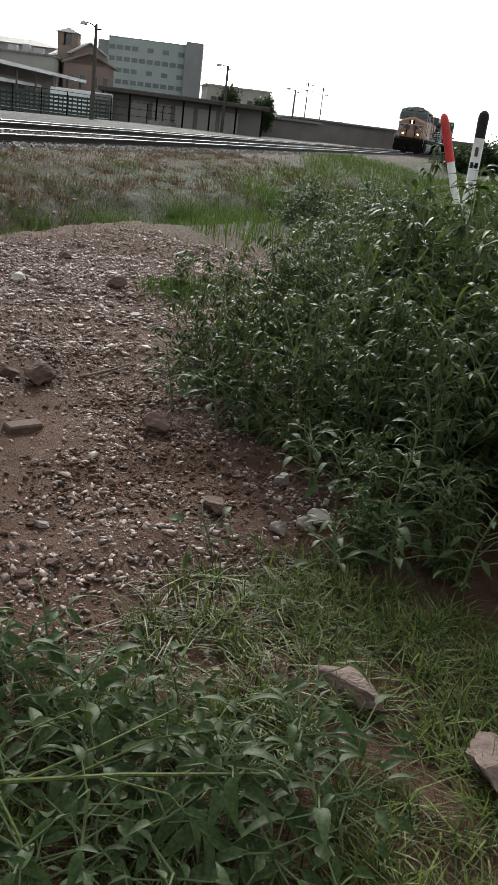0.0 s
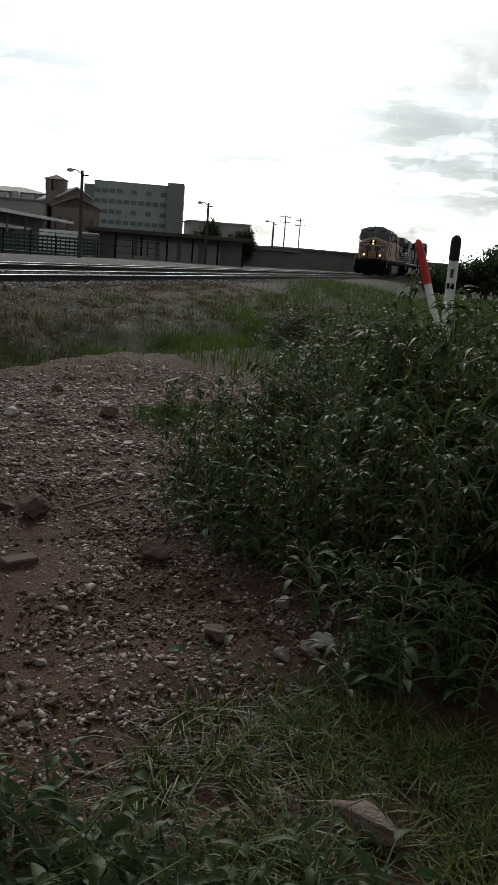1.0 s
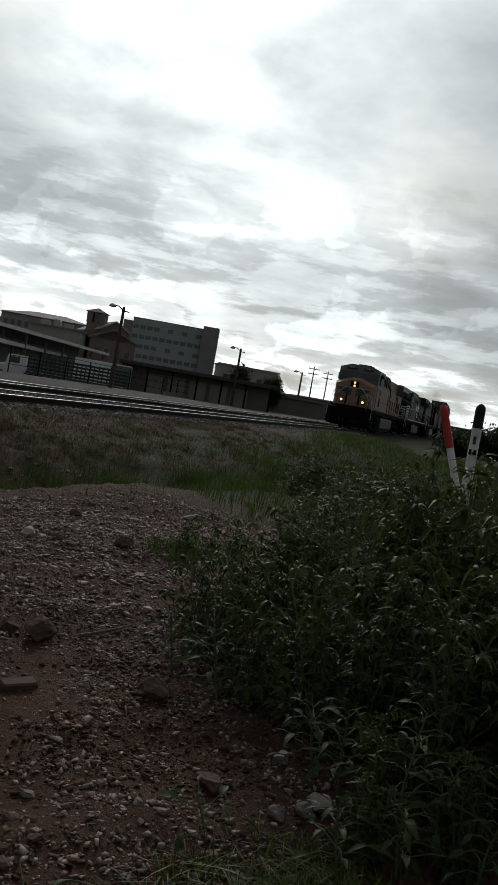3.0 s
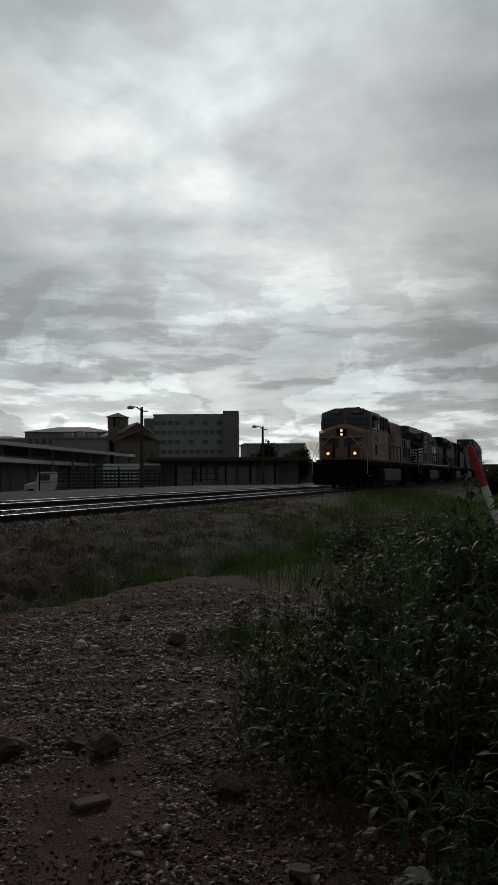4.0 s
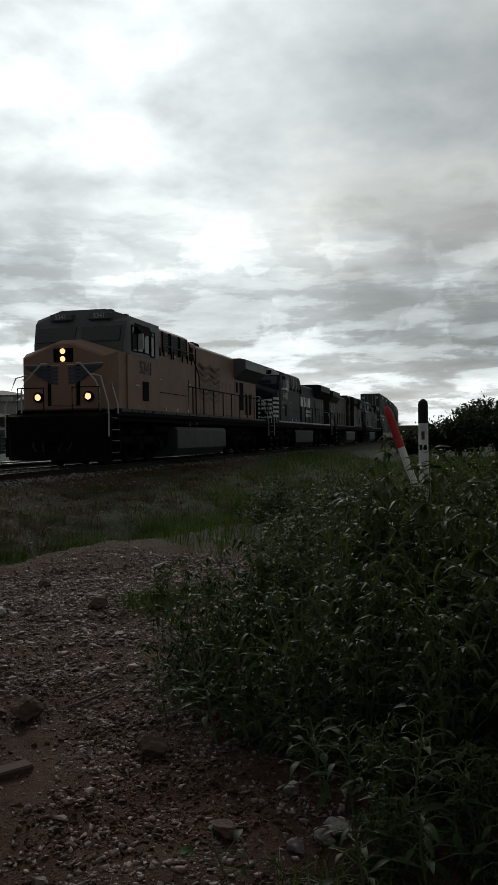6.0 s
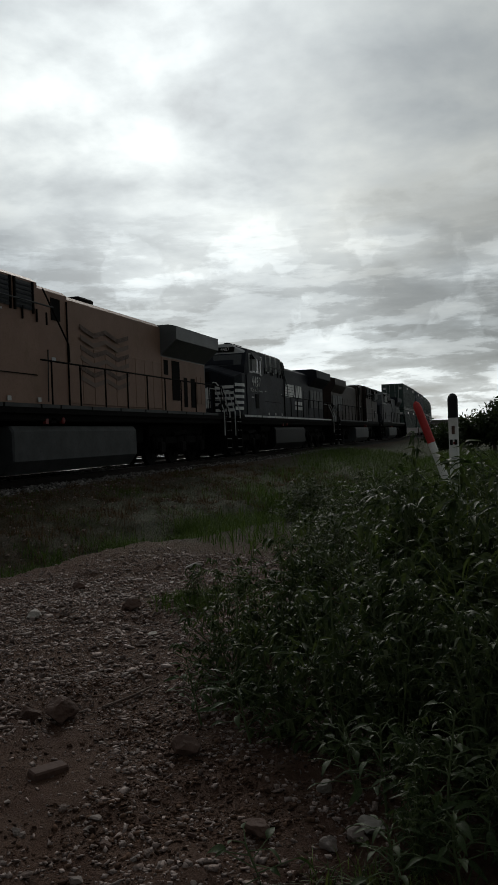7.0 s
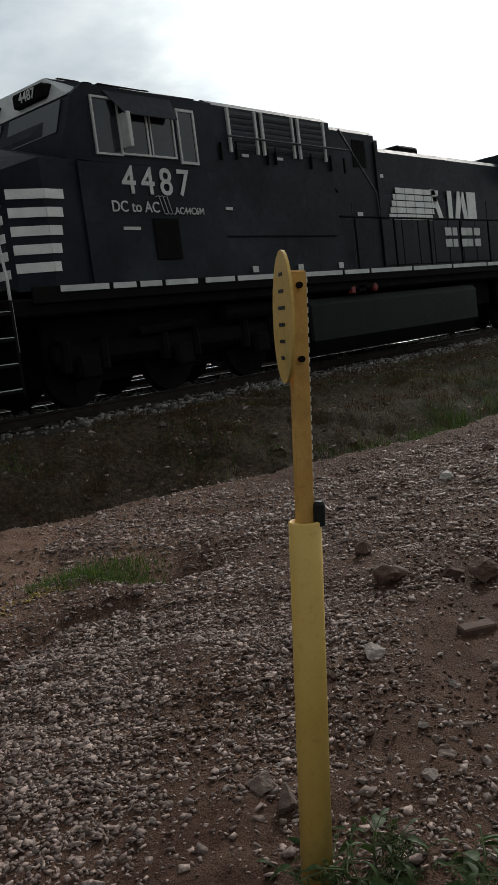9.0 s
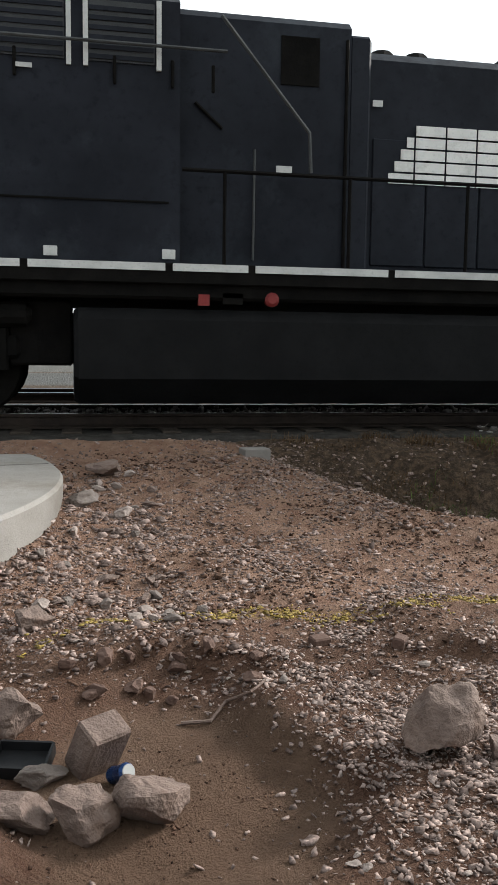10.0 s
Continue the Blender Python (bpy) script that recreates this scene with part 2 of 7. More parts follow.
    crack.inputs["Scale"].default_value = 5.0
    bent = nt.nodes.new("ShaderNodeVectorMath")
    bent.operation = "MULTIPLY_ADD"
    swirl = nt.nodes.new("ShaderNodeTexNoise")
    swirl.inputs["Scale"].default_value, swirl.inputs["Detail"].default_value = 3.0, 5.0
    nt.links.new(co, swirl.inputs["Vector"])
    nt.links.new(swirl.outputs["Color"], bent.inputs[0])
    bent.inputs[1].default_value = (0.610, 0.590, 0.585)
    nt.links.new(co, bent.inputs[2])
    nt.links.new(bent.outputs[0], crack.inputs["Vector"])
    seam = calc("MULTIPLY", ramp(crack.outputs["Distance"], 0.03, 0.0), ramp(noisy(2.0, 3), 0.5, 0.62))
    col = blend(calc("MULTIPLY", seam, 0.55), col, (0.061, 0.035, 0.026))
    nt.links.new(col, bsdf.inputs["Base Color"])
    bsdf.inputs["Roughness"].default_value = 0.85
    bsdf.inputs["Specular IOR Level"].default_value = 0.12
    bm_node = nt.nodes.new("ShaderNodeBump")
    bm_node.inputs["Strength"].default_value, bm_node.inputs["Distance"].default_value = 1.0, 0.05
    nt.links.new(calc("ADD", grit, calc("MULTIPLY", mid, 1.5)), bm_node.inputs["Height"])
    nt.links.new(bm_node.outputs[0], bsdf.inputs["Normal"])
    return m


DIRT = ground_material()
STONE = surf("stone", (0.19, 0.150, 0.129), (0.29, 0.235, 0.207), 4, 0.8, 0, 0.35, 45, shift=0.45)
CLAY = surf("dark_fired_clay", (0.085, 0.048, 0.036), (0.12, 0.07, 0.052), 8, 0.9, 0, 0.3, 40)
ROCK = surf("rock", (0.112, 0.076, 0.062), (0.19, 0.134, 0.110), 7, 0.85, 0, 0.8, 26, dirt=(0.10, 0.058, 0.040))
PALE = surf("pale_rock", (0.30, 0.265, 0.23), (0.38, 0.345, 0.305), 5, 0.8, 0, 0.5, 30, dirt=(0.25, 0.19, 0.15))
BALLAST = surf("ballast", (0.020, 0.018, 0.016), (0.045, 0.041, 0.037), 9, 0.9, 0, 0.9, 22, spec=0.1)
TIMBER = surf("tie_timber", (0.025, 0.02, 0.016), (0.05, 0.04, 0.033), 5, 0.9, 0, 0.4, 30, spec=0.1)
RAIL = surf("rail_steel", (0.018, 0.013, 0.011), (0.034, 0.025, 0.02), 6, 0.75, 0.2, 0.1, 40, spec=0.15)
RAILTOP = surf("rail_running_surface", (0.25, 0.245, 0.24), (0.33, 0.325, 0.32), 3, 0.36, 1.0, 0.0, 40)
CONCRETE = surf("concrete", (0.22, 0.202, 0.183), (0.29, 0.268, 0.245), 2, 0.85, 0, 0.3, 60, dirt=(0.17, 0.145, 0.12))
ORANGE = surf("orange_yellow_paint", (0.245, 0.148, 0.106), (0.295, 0.180, 0.130), 1.5, 0.6, 0, 0.03, 25, spec=0.2, dirt=(0.20, 0.125, 0.08))
GREY = surf("grey_roof_paint", (0.075, 0.08, 0.08), (0.11, 0.115, 0.115), 1.5, 0.5, 0, 0.03, 25)
BLACK = surf("black_paint", (0.0088, 0.0101, 0.0142), (0.0186, 0.0208, 0.0278), 0.9, 0.58, 0, 0.02, 10, spec=0.10, dirt=(0.034, 0.040, 0.049))
# Grime driven near black, to hold the shade under the units in colour.
UNDER = surf("shaded_underframe_grime", (0.0045, 0.0042, 0.004), (0.009, 0.0082, 0.0075), 4, 0.85, 0, 0.2, 30, spec=0.06)
TANK = surf("tank_paint", (0.04, 0.042, 0.043), (0.065, 0.068, 0.068), 2, 0.6, 0, 0.03, 20, spec=0.2)
TANKBLACK = surf("black_tank_paint", (0.005, 0.005, 0.0054), (0.009, 0.009, 0.0095), 2, 0.55, 0, 0.03, 20, spec=0.08)
WHITE = surf("white_paint", (0.62, 0.62, 0.60), (0.74, 0.73, 0.70), 3, 0.5, 0, 0.03, 30, dirt=(0.42, 0.41, 0.38))
REFLEX = surf("reflective_stripe", (0.42, 0.42, 0.41), (0.55, 0.55, 0.53), 3, 0.5, 0, 0.0, 30)
MESHGREY = surf("screen_mesh", (0.02, 0.022, 0.024), (0.032, 0.034, 0.036), 4, 0.6, 0, 0.2, 60)
GLASS = surf("dark_glass", (0.012, 0.015, 0.017), (0.02, 0.024, 0.026), 2, 0.08, 0, 0.0, 30, spec=0.6)
PANEGREY = surf("hazy_window_glass", (0.09, 0.105, 0.105), (0.12, 0.135, 0.135), 0.3, 0.25, 0, 0.0, 6)
# Steel darkened in colour for the same shade beneath the units.
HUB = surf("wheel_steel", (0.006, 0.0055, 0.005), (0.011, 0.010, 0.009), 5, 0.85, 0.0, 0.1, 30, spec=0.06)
DARKGREEN = surf("dark_green_steel", (0.022, 0.04, 0.034), (0.035, 0.058, 0.05), 2, 0.5, 0, 0.1, 20)
MAROON = surf("dark_red_steel", (0.04, 0.018, 0.015), (0.06, 0.03, 0.024), 2, 0.55, 0, 0.1, 20)
BROWN = surf("dark_brown_paint", (0.024, 0.016, 0.013), (0.042, 0.027, 0.021), 1.2, 0.6, 0, 0.05, 20, spec=0.15, dirt=(0.05, 0.04, 0.035))
BLUEBOX = surf("dark_blue_steel", (0.03, 0.04, 0.055), (0.045, 0.055, 0.07), 2, 0.5, 0, 0.1, 20)
POSTWHITE = surf("post_white_plastic", (0.66, 0.65, 0.62), (0.76, 0.75, 0.72), 5, 0.5, 0, 0.05, 40, dirt=(0.48, 0.45, 0.4))
POSTBLACK = surf("post_black_plastic", (0.009, 0.009, 0.010), (0.015, 0.015, 0.016), 6, 0.5, 0, 0.05, 40, spec=0.2)
FILLERRED = surf("filler_red_paint", (0.15, 0.014, 0.014), (0.22, 0.022, 0.02), 6, 0.6, 0, 0.05, 40)
POSTRED = surf("post_red_plastic", (0.40, 0.022, 0.022), (0.50, 0.04, 0.036), 6, 0.5, 0, 0.05, 40)
YELLOW = surf("yellow_plastic", (0.56, 0.35, 0.085), (0.64, 0.42, 0.115), 4, 0.5, 0, 0.06, 50, dirt=(0.36, 0.25, 0.07))
AMBER = surf("weathered_orange_board", (0.50, 0.26, 0.06), (0.58, 0.33, 0.085), 6, 0.6, 0, 0.2, 60, dirt=(0.3, 0.15, 0.04))
BRICKRED = surf("brown_brick", (0.19, 0.135, 0.11), (0.24, 0.175, 0.145), 0.4, 0.9, 0, 0.1, 6)
STUCCO = surf("grey_stucco", (0.29, 0.265, 0.24), (0.36, 0.33, 0.30), 0.3, 0.9, 0, 0.1, 6)
OFFICE = surf("grey_green_panels", (0.25, 0.29, 0.28), (0.31, 0.34, 0.33), 0.2, 0.6, 0, 0.0, 4)
OFFICEDARK = surf("office_tower_panels", (0.18, 0.18, 0.18), (0.22, 0.22, 0.215), 0.2, 0.7, 0, 0.0, 4)
ROOF = surf("roof_sheet", (0.18, 0.16, 0.145), (0.23, 0.205, 0.185), 0.5, 0.7, 0, 0.1, 5)
CANOPY = surf("canopy_metal", (0.34, 0.34, 0.34), (0.44, 0.44, 0.43), 0.6, 0.5, 0, 0.05, 6)
SHED = surf("dark_shed_wall", (0.15, 0.134, 0.122), (0.20, 0.18, 0.165), 0.4, 0.85, 0, 0.1, 5)
WOOD = surf("weathered_pole_wood", (0.05, 0.042, 0.035), (0.085, 0.07, 0.06), 3, 0.85, 0, 0.3, 40)
TRAILER = surf("trailer_white", (0.68, 0.69, 0.68), (0.78, 0.79, 0.78), 0.5, 0.5, 0, 0.0, 8)
RUBBER = surf("tyre_rubber", (0.012, 0.012, 0.012), (0.022, 0.022, 0.022), 5, 0.8, 0, 0.1, 40)
BARK = surf("bark", (0.05, 0.038, 0.028), (0.08, 0.06, 0.045), 4, 0.9, 0, 0.5, 30)
STALK = surf("green_stalk", (0.07, 0.095, 0.035), (0.10, 0.13, 0.05), 8, 0.6, 0, 0.05, 60)
LEAF = leafy("weed_leaf", (0.017, 0.032, 0.010), (0.092, 0.118, 0.043), 0.30, 0.55, 0.14)
BROAD = leafy("broad_leaf", (0.014, 0.030, 0.009), (0.066, 0.096, 0.034), 0.25, 0.55, 0.14)
GRASS = leafy("grass_blade", (0.020, 0.038, 0.009), (0.158, 0.190, 0.056), 0.32, 0.5, 0.15)
BANKGRASS = leafy("bank_grass_blade", (0.036, 0.064, 0.015), (0.105, 0.148, 0.043), 0.3, 0.75, 0.08)
DRYGRASS = leafy("dry_grass_blade", (0.046, 0.029, 0.016), (0.140, 0.088, 0.049), 0.25, 0.9, 0.04)
TREELEAF = leafy("tree_leaf", (0.022, 0.035, 0.014), (0.05, 0.068, 0.026), 0.25, 0.5)
LAMPGLOW = glowing("headlamp", (1.0, 0.56, 0.24), 1.5)
ALUMINIUM = surf("blue_can_paint", (0.02, 0.05, 0.16), (0.03, 0.08, 0.22), 20, 0.3, 0.6, 0, 60)


# ---- mesh tools ----
class Build:
    """Collects faces for one mesh."""

    def __init__(self):
        self.v, self.f = [], []

    def add(self, vs, fs):
        n = len(self.v)
        self.v += [tuple(p) for p in vs]
        self.f += [tuple(n + i for i in f) for f in fs]
        return self

    def box(self, x0, x1, y0, y1, z0, z1, c=0.0):
        """A box; c: a chamfer on all its upright and level long edges."""
        if c <= 0:
            vs = [(x, y, z) for x in (x0, x1) for y in (y0, y1) for z in (z0, z1)]
            return self.add(vs, [(0, 1, 3, 2), (4, 6, 7, 5), (0, 4, 5, 1), (2, 3, 7, 6), (0, 2, 6, 4), (1, 5, 7, 3)])
        prof = [(y0 + c, z0), (y1 - c, z0), (y1, z0 + c), (y1, z1 - c), (y1 - c, z1), (y0 + c, z1), (y0, z1 - c), (y0, z0 + c)]
        return self.sweep([(x0, prof, c), (x0 + c, prof, 0), (x1 - c, prof, 0), (x1, prof, c)])

    def sweep(self, rings):
        """Rings of (x, profile of (y, z), inset) joined along x, capped."""
        n, vs = len(rings[0][1]), []
        for x, prof, inset in rings:
            cy, cz = sum(p[0] for p in prof) / n, sum(p[1] for p in prof) / n
            for y, z in prof:
                dy, dz = y - cy, z - cz
                vs.append((x, y - math.copysign(min(inset, abs(dy)), dy), z - math.copysign(min(inset, abs(dz)), dz)))
        fs = []
        for k in range(len(rings) - 1):
            for i in range(n):
                j = (i + 1) % n
                fs.append((k * n + i, (k + 1) * n + i, (k + 1) * n + j, k * n + j))
        fs += [tuple(range(n)), tuple(reversed(range((len(rings) - 1) * n, len(rings) * n)))]
        return self.add(vs, fs)

    def tube(self, points, r, n=8, r2=None):
        pts = [Vector(p) for p in points]
        vs, fs = [], []
        for i, p in enumerate(pts):
            way = (pts[min(i + 1, len(pts) - 1)] - pts[max(i - 1, 0)]).normalized()
            side = way.orthogonal().normalized() if abs(way.z) > 0.9 else way.cross(Vector((0, 0, 1))).normalized()
            up = side.cross(way)
            q = r if r2 is None else r + (r2 - r) * i / max(len(pts) - 1, 1)
            vs += [p + q * (math.cos(2 * math.pi * k / n) * side + math.sin(2 * math.pi * k / n) * up) for k in range(n)]
        for i in range(len(pts) - 1):
            for k in range(n):
                j = (k + 1) % n
                fs.append((i * n + k, i * n + j, (i + 1) * n + j, (i + 1) * n + k))
        fs += [tuple(reversed(range(n))), tuple(range((len(pts) - 1) * n, len(pts) * n))]
        return self.add(vs, fs)

    def turned(self, axis_point, axis, rings, n=20):
        """A turned solid: rings of (distance along the axis, radius)."""
        a = Vector(axis).normalized()
        s = a.orthogonal().normalized()
        u = a.cross(s)
        o, vs, fs = Vector(axis_point), [], []
        for d, r in rings:
            vs += [o + a * d + r * (math.cos(2 * math.pi * k / n) * s + math.sin(2 * math.pi * k / n) * u) for k in range(n)]
        for i in range(len(rings) - 1):
            for k in range(n):
                j = (k + 1) % n
                fs.append((i * n + k, i * n + j, (i + 1) * n + j, (i + 1) * n + k))
        fs += [tuple(reversed(range(n))), tuple(range((len(rings) - 1) * n, len(rings) * n))]
        return self.add(vs, fs)

    def mesh(self, name, material, smooth=False):
        me = bpy.data.meshes.new(name)
        me.from_pydata(self.v, [], self.f)
        bm = bmesh.new()
        bm.from_mesh(me)
        bmesh.ops.recalc_face_normals(bm, faces=bm.faces)
        bm.to_mesh(me)
        bm.free()
        if smooth:
            me.polygons.foreach_set("use_smooth", [True] * len(me.polygons))
        me.materials.append(material)
        return me


def part(name, build, material, parent=None, label="", smooth=False, at=None):
    """Links one mesh object, under a thing or under a part."""
    me = build if isinstance(build, bpy.types.Mesh) else build.mesh(name, material, smooth)
    ob = new(name, me)
    if at is not None:
        ob.matrix_basis = at
    if parent is not None:
        ob.parent = parent
    if label:
        tagged(ob, label)
    return ob


def thing(name, label, category, at=None, group="", kind=""):
    ob = new(name)
    ob.empty_display_size = 0.2
    if at is not None:
        ob.matrix_basis = at
    return tagged(ob, label, category, group, kind)


def soup(name, verts, faces, material, smooth=False):
    """A mesh from arrays: verts (n, 3), faces (m, k)."""
    verts, faces = np.asarray(verts, np.float32), np.asarray(faces, np.int32)
    me = bpy.data.meshes.new(name)
    me.vertices.add(len(verts))
    me.vertices.foreach_set("co", verts.ravel())
    k = faces.shape[1]
    me.loops.add(faces.size)
    me.loops.foreach_set("vertex_index", faces.ravel())
    me.polygons.add(len(faces))
    me.polygons.foreach_set("loop_start", np.arange(0, faces.size, k, dtype=np.int32))
    me.polygons.foreach_set("loop_total", np.full(len(faces), k, np.int32))
    if smooth:
        me.polygons.foreach_set("use_smooth", np.ones(len(faces), bool))
    me.update(calc_edges=True)
    me.validate()
    me.materials.append(material)
    return me


def lettering(name, words, size, material, parent, at, label="", apart=1.0):
    cu = bpy.data.curves.new(name, "FONT")
    cu.body, cu.size, cu.extrude, cu.offset = words, size, 0.004, size * 0.010
    cu.space_character = apart
    cu.align_x, cu.align_y = "CENTER", "CENTER"
    cu.materials.append(material)
    ob = new(name, cu)
    ob.parent, ob.matrix_basis = parent, at
    return tagged(ob, label) if label else ob


# ---- ground ----
def ease(a, b, x):
    t = np.clip((x - a) / (b - a), 0, 1)
    return t * t * (3 - 2 * t)


def relief(x, y, s, seed=0.0):
    """Smooth waves that stand for uneven soil."""
    return (np.sin(x * s + 1.3 + seed) * np.cos(y * s * 1.17 - 0.4 + seed) + 0.5 * np.sin(x * s * 2.3 + y * s * 1.7 + seed)
            + 0.3 * np.cos(x * s * 4.1 - y * s * 3.7 + 2 * seed)) / 1.8


def height(x, y):
    x, y = np.asarray(x, float), np.asarray(y, float)
    edge = np.maximum(6.5 - 0.23 * x, 2.4)
    open_side = ease(-0.3, 0.9, x + 0.62 * y - 6.87)
    z = -0.68 + 0 * x
    # level dirt climbs to the line at the crossing; elsewhere a shallow ditch lies before the bank
    z = z + (1 - open_side) * 0.42 * ease(4.3, 8.2, y)
    z = z + open_side * (0.46 * ease(edge + 1.0, 8.5, y) - 0.27 * ease(edge - 0.05, edge + 0.4, y) * (1 - ease(edge + 1.1, edge + 2.4, y)))
    # the mound's lip before the ditch, higher and lower along its way
    lip = np.interp(x, (3.0, 4.0, 5.2, 6.2, 7.4, 8.7, 9.7, 10.8, 12.0, 14.0), (0.0, 0.11, 0.12, 0.09, 0.09, 0.02, 0.13, 0.12, 0.02, 0.0))
    z = z + lip * np.exp(-(np.minimum(y - edge + 0.12, 0) / 1.0) ** 2) * (1 - ease(edge - 0.02, edge + 0.30, y))
    z = z + (1 - open_side) * (0.10 * np.exp(-((y - 8.25) / 0.28) ** 2) - 0.10 * ease(8.5, 9.0, y))
    z = np.where(y > 8.9, np.maximum(z, -0.30), z)
    z = z - 0.10 * ease(12.5, 19, y) - 1.15 * ease(37.2, 44, y)
    near = (1 - ease(8.0, 8.6, y)) * (1 - ease(25, 60, np.hypot(x, y)))
    z = z + near * (0.034 * relief(x, y, 1.9) + 0.020 * relief(x, y, 5.2, 1.0) + 0.010 * relief(x, y, 13.0, 2.0) + 0.005 * relief(x, y, 29.0, 3.0))
    bank = open_side * ease(edge + 0.4, edge + 1.2, y) * (1 - ease(8.3, 8.7, y)) * (1 - ease(30, 60, x))
    z = z + bank * (0.07 * relief(x, y, 2.7, 4.0) + 0.04 * relief(x, y, 7.0, 5.0))
    # washed-out hollow with mud, a small pit and a gravel heap
    z = z - 0.12 * np.exp(-(((x - 0.52 + 0.08 * np.sin(5 * y)) / 0.60) ** 2 + ((y - 2.46 + 0.08 * np.sin(6 * x)) / 0.95) ** 2) ** 5.0)
    z = z + 0.09 * np.exp(-((x - 0.65 + 0.1 * np.sin(9 * y)) / 0.62) ** 2) * ease(3.36, 3.50, y + 0.07 * np.sin(7 * x) + 0.03 * np.sin(23 * x)) * (1 - ease(3.7, 4.4, y))
    z = z + 0.07 * np.exp(-((x - 1.05) / 0.55) ** 2 - ((y - 5.0) / 0.25) ** 2)
    z = z - 0.16 * np.exp(-((x - 4.02) / 0.26) ** 2 - ((y - 3.62) / 0.2) ** 2)
    # a shelf of bare hard soil with a broken front edge
    z = z + 0.07 * ease(3.30, 3.38, y + 0.06 * np.sin(6 * x) + 0.02 * np.sin(21 * x)) * (1 - ease(3.8, 4.5, y)) * ease(1.7, 2.1, x) * (1 - ease(3.4, 3.6, x))
    # washed tongues of soil with small steps
    z = z + 0.05 * ease(-0.04, 0.06, (y - 1.25) - 0.55 * (x - 3.2) + 0.05 * np.sin(5 * x) + 0.02 * np.sin(17 * x)) * ease(2.4, 3.0, x) * (1 - ease(4.2, 5.0, x)) * (1 - ease(1.9, 2.6, y))
    z = z + 0.12 * np.exp(-((x + 0.1) / 0.45) ** 2 - ((y - 5.0) / 1.1) ** 2)
    z = z + 0.07 * np.exp(-((x - 6.5) / 2.2) ** 2 - ((y - 2.9) / 1.0) ** 2)
    return z


def axis_steps(lo, hi, step, reach, grow=1.16):
    out, d = list(np.arange(lo, hi, step)), step
    while out[-1] < reach:
        d *= grow
        out.append(out[-1] + d)
    d = step
    while out[0] > -reach:
        d *= grow
        out.insert(0, out[0] - d)
    return np.array(out)


def make_ground():
    xs, ys = axis_steps(-1.0, 10.0, 0.055, 2500), axis_steps(-1.5, 8.8, 0.055, 2500)
    gx, gy = np.meshgrid(xs, ys, indexing="ij")
    verts = np.stack([gx, gy, height(gx, gy)], -1).reshape(-1, 3)
    n, m = len(xs), len(ys)
    i = (np.arange(n - 1)[:, None] * m + np.arange(m - 1)[None]).ravel()
    faces = np.stack([i, i + m, i + m + 1, i + 1], -1)
    ob = new("ground", soup("ground", verts, faces, DIRT, True))
    return tagged(ob, "reddish brown dirt with gravel, ruts and dry patches", "ground", kind="structure")


ground = make_ground()

# ---- the two lines ----
CENTRE, BEND, RADIUS = 10.5, 85.0, 1800.0


def on_line(s, side=0.0, z=0.0):
    """The place on the line at s metres, and its heading in degrees: straight, then a long left-hand curve."""
    if s <= BEND:
        return (s, CENTRE + side, z), 0.0
    a = (s - BEND) / RADIUS
    r = RADIUS - side
    return (BEND + r * math.sin(a), CENTRE + RADIUS - r * math.cos(a), z), math.degrees(a)


LINE_STEPS = [-90, -40, 0, 40] + [70 + 12 * k for k in range(26)]


def along(profile, material, name, parent, label="", side0=0.0):
    b, n, vs, fs = Build(), len(profile), [], []
    for s in LINE_STEPS:
        vs += [on_line(s, side0 + v, z)[0] for v, z in profile]
    for k in range(len(LINE_STEPS) - 1):
        fs += [(k * n + i, (k + 1) * n + i, (k + 1) * n + (i + 1) % n, k * n + (i + 1) % n) for i in range(n)]
    b.add(vs, fs + [tuple(range(n)), tuple(reversed(range((len(LINE_STEPS) - 1) * n, len(LINE_STEPS) * n)))])
    return part(name, b, material, parent, label)


def rail_profile(v):
    return [(v - 0.075, -0.17), (v + 0.075, -0.17), (v + 0.075, -0.155), (v + 0.012, -0.13), (v + 0.012, -0.045), (v + 0.036, -0.035),
            (v + 0.036, -0.006), (v - 0.036, -0.006), (v - 0.036, -0.035), (v - 0.012, -0.045), (v - 0.012, -0.13), (v - 0.075, -0.155)]


def make_track(side0, label, ties):
    track = thing("railway_track", label, "railway track", kind="structure")
    bed = along([(-2.35, -0.42), (2.35, -0.42), (1.6, -0.19), (-1.6, -0.19)], BALLAST, "ballast_bed", track, "", side0)
    for v in (-0.753, 0.753):
        rail = along(rail_profile(v), RAIL, "rail", track, "", side0)
        along([(v - 0.034, -0.005), (v + 0.034, -0.005), (v + 0.026, 0.0), (v - 0.026, 0.0)], RAILTOP, "running_surface", rail, "polished running surface", side0)
    tie = Build().box(-0.11, 0.11, -1.28, 1.28, -0.30, -0.165, 0.012).mesh("tie", TIMBER)
    for k in range(ties):
        s = -8 + 0.55 * k
        p, a = on_line(s, side0)
        part("tie", tie, TIMBER, track, at=pose(*p, 0, 0, a))
    return track


make_track(0.0, "main line of polished rails on dark ballast", 130)
make_track(4.55, "second line of rails beyond the main line", 90)


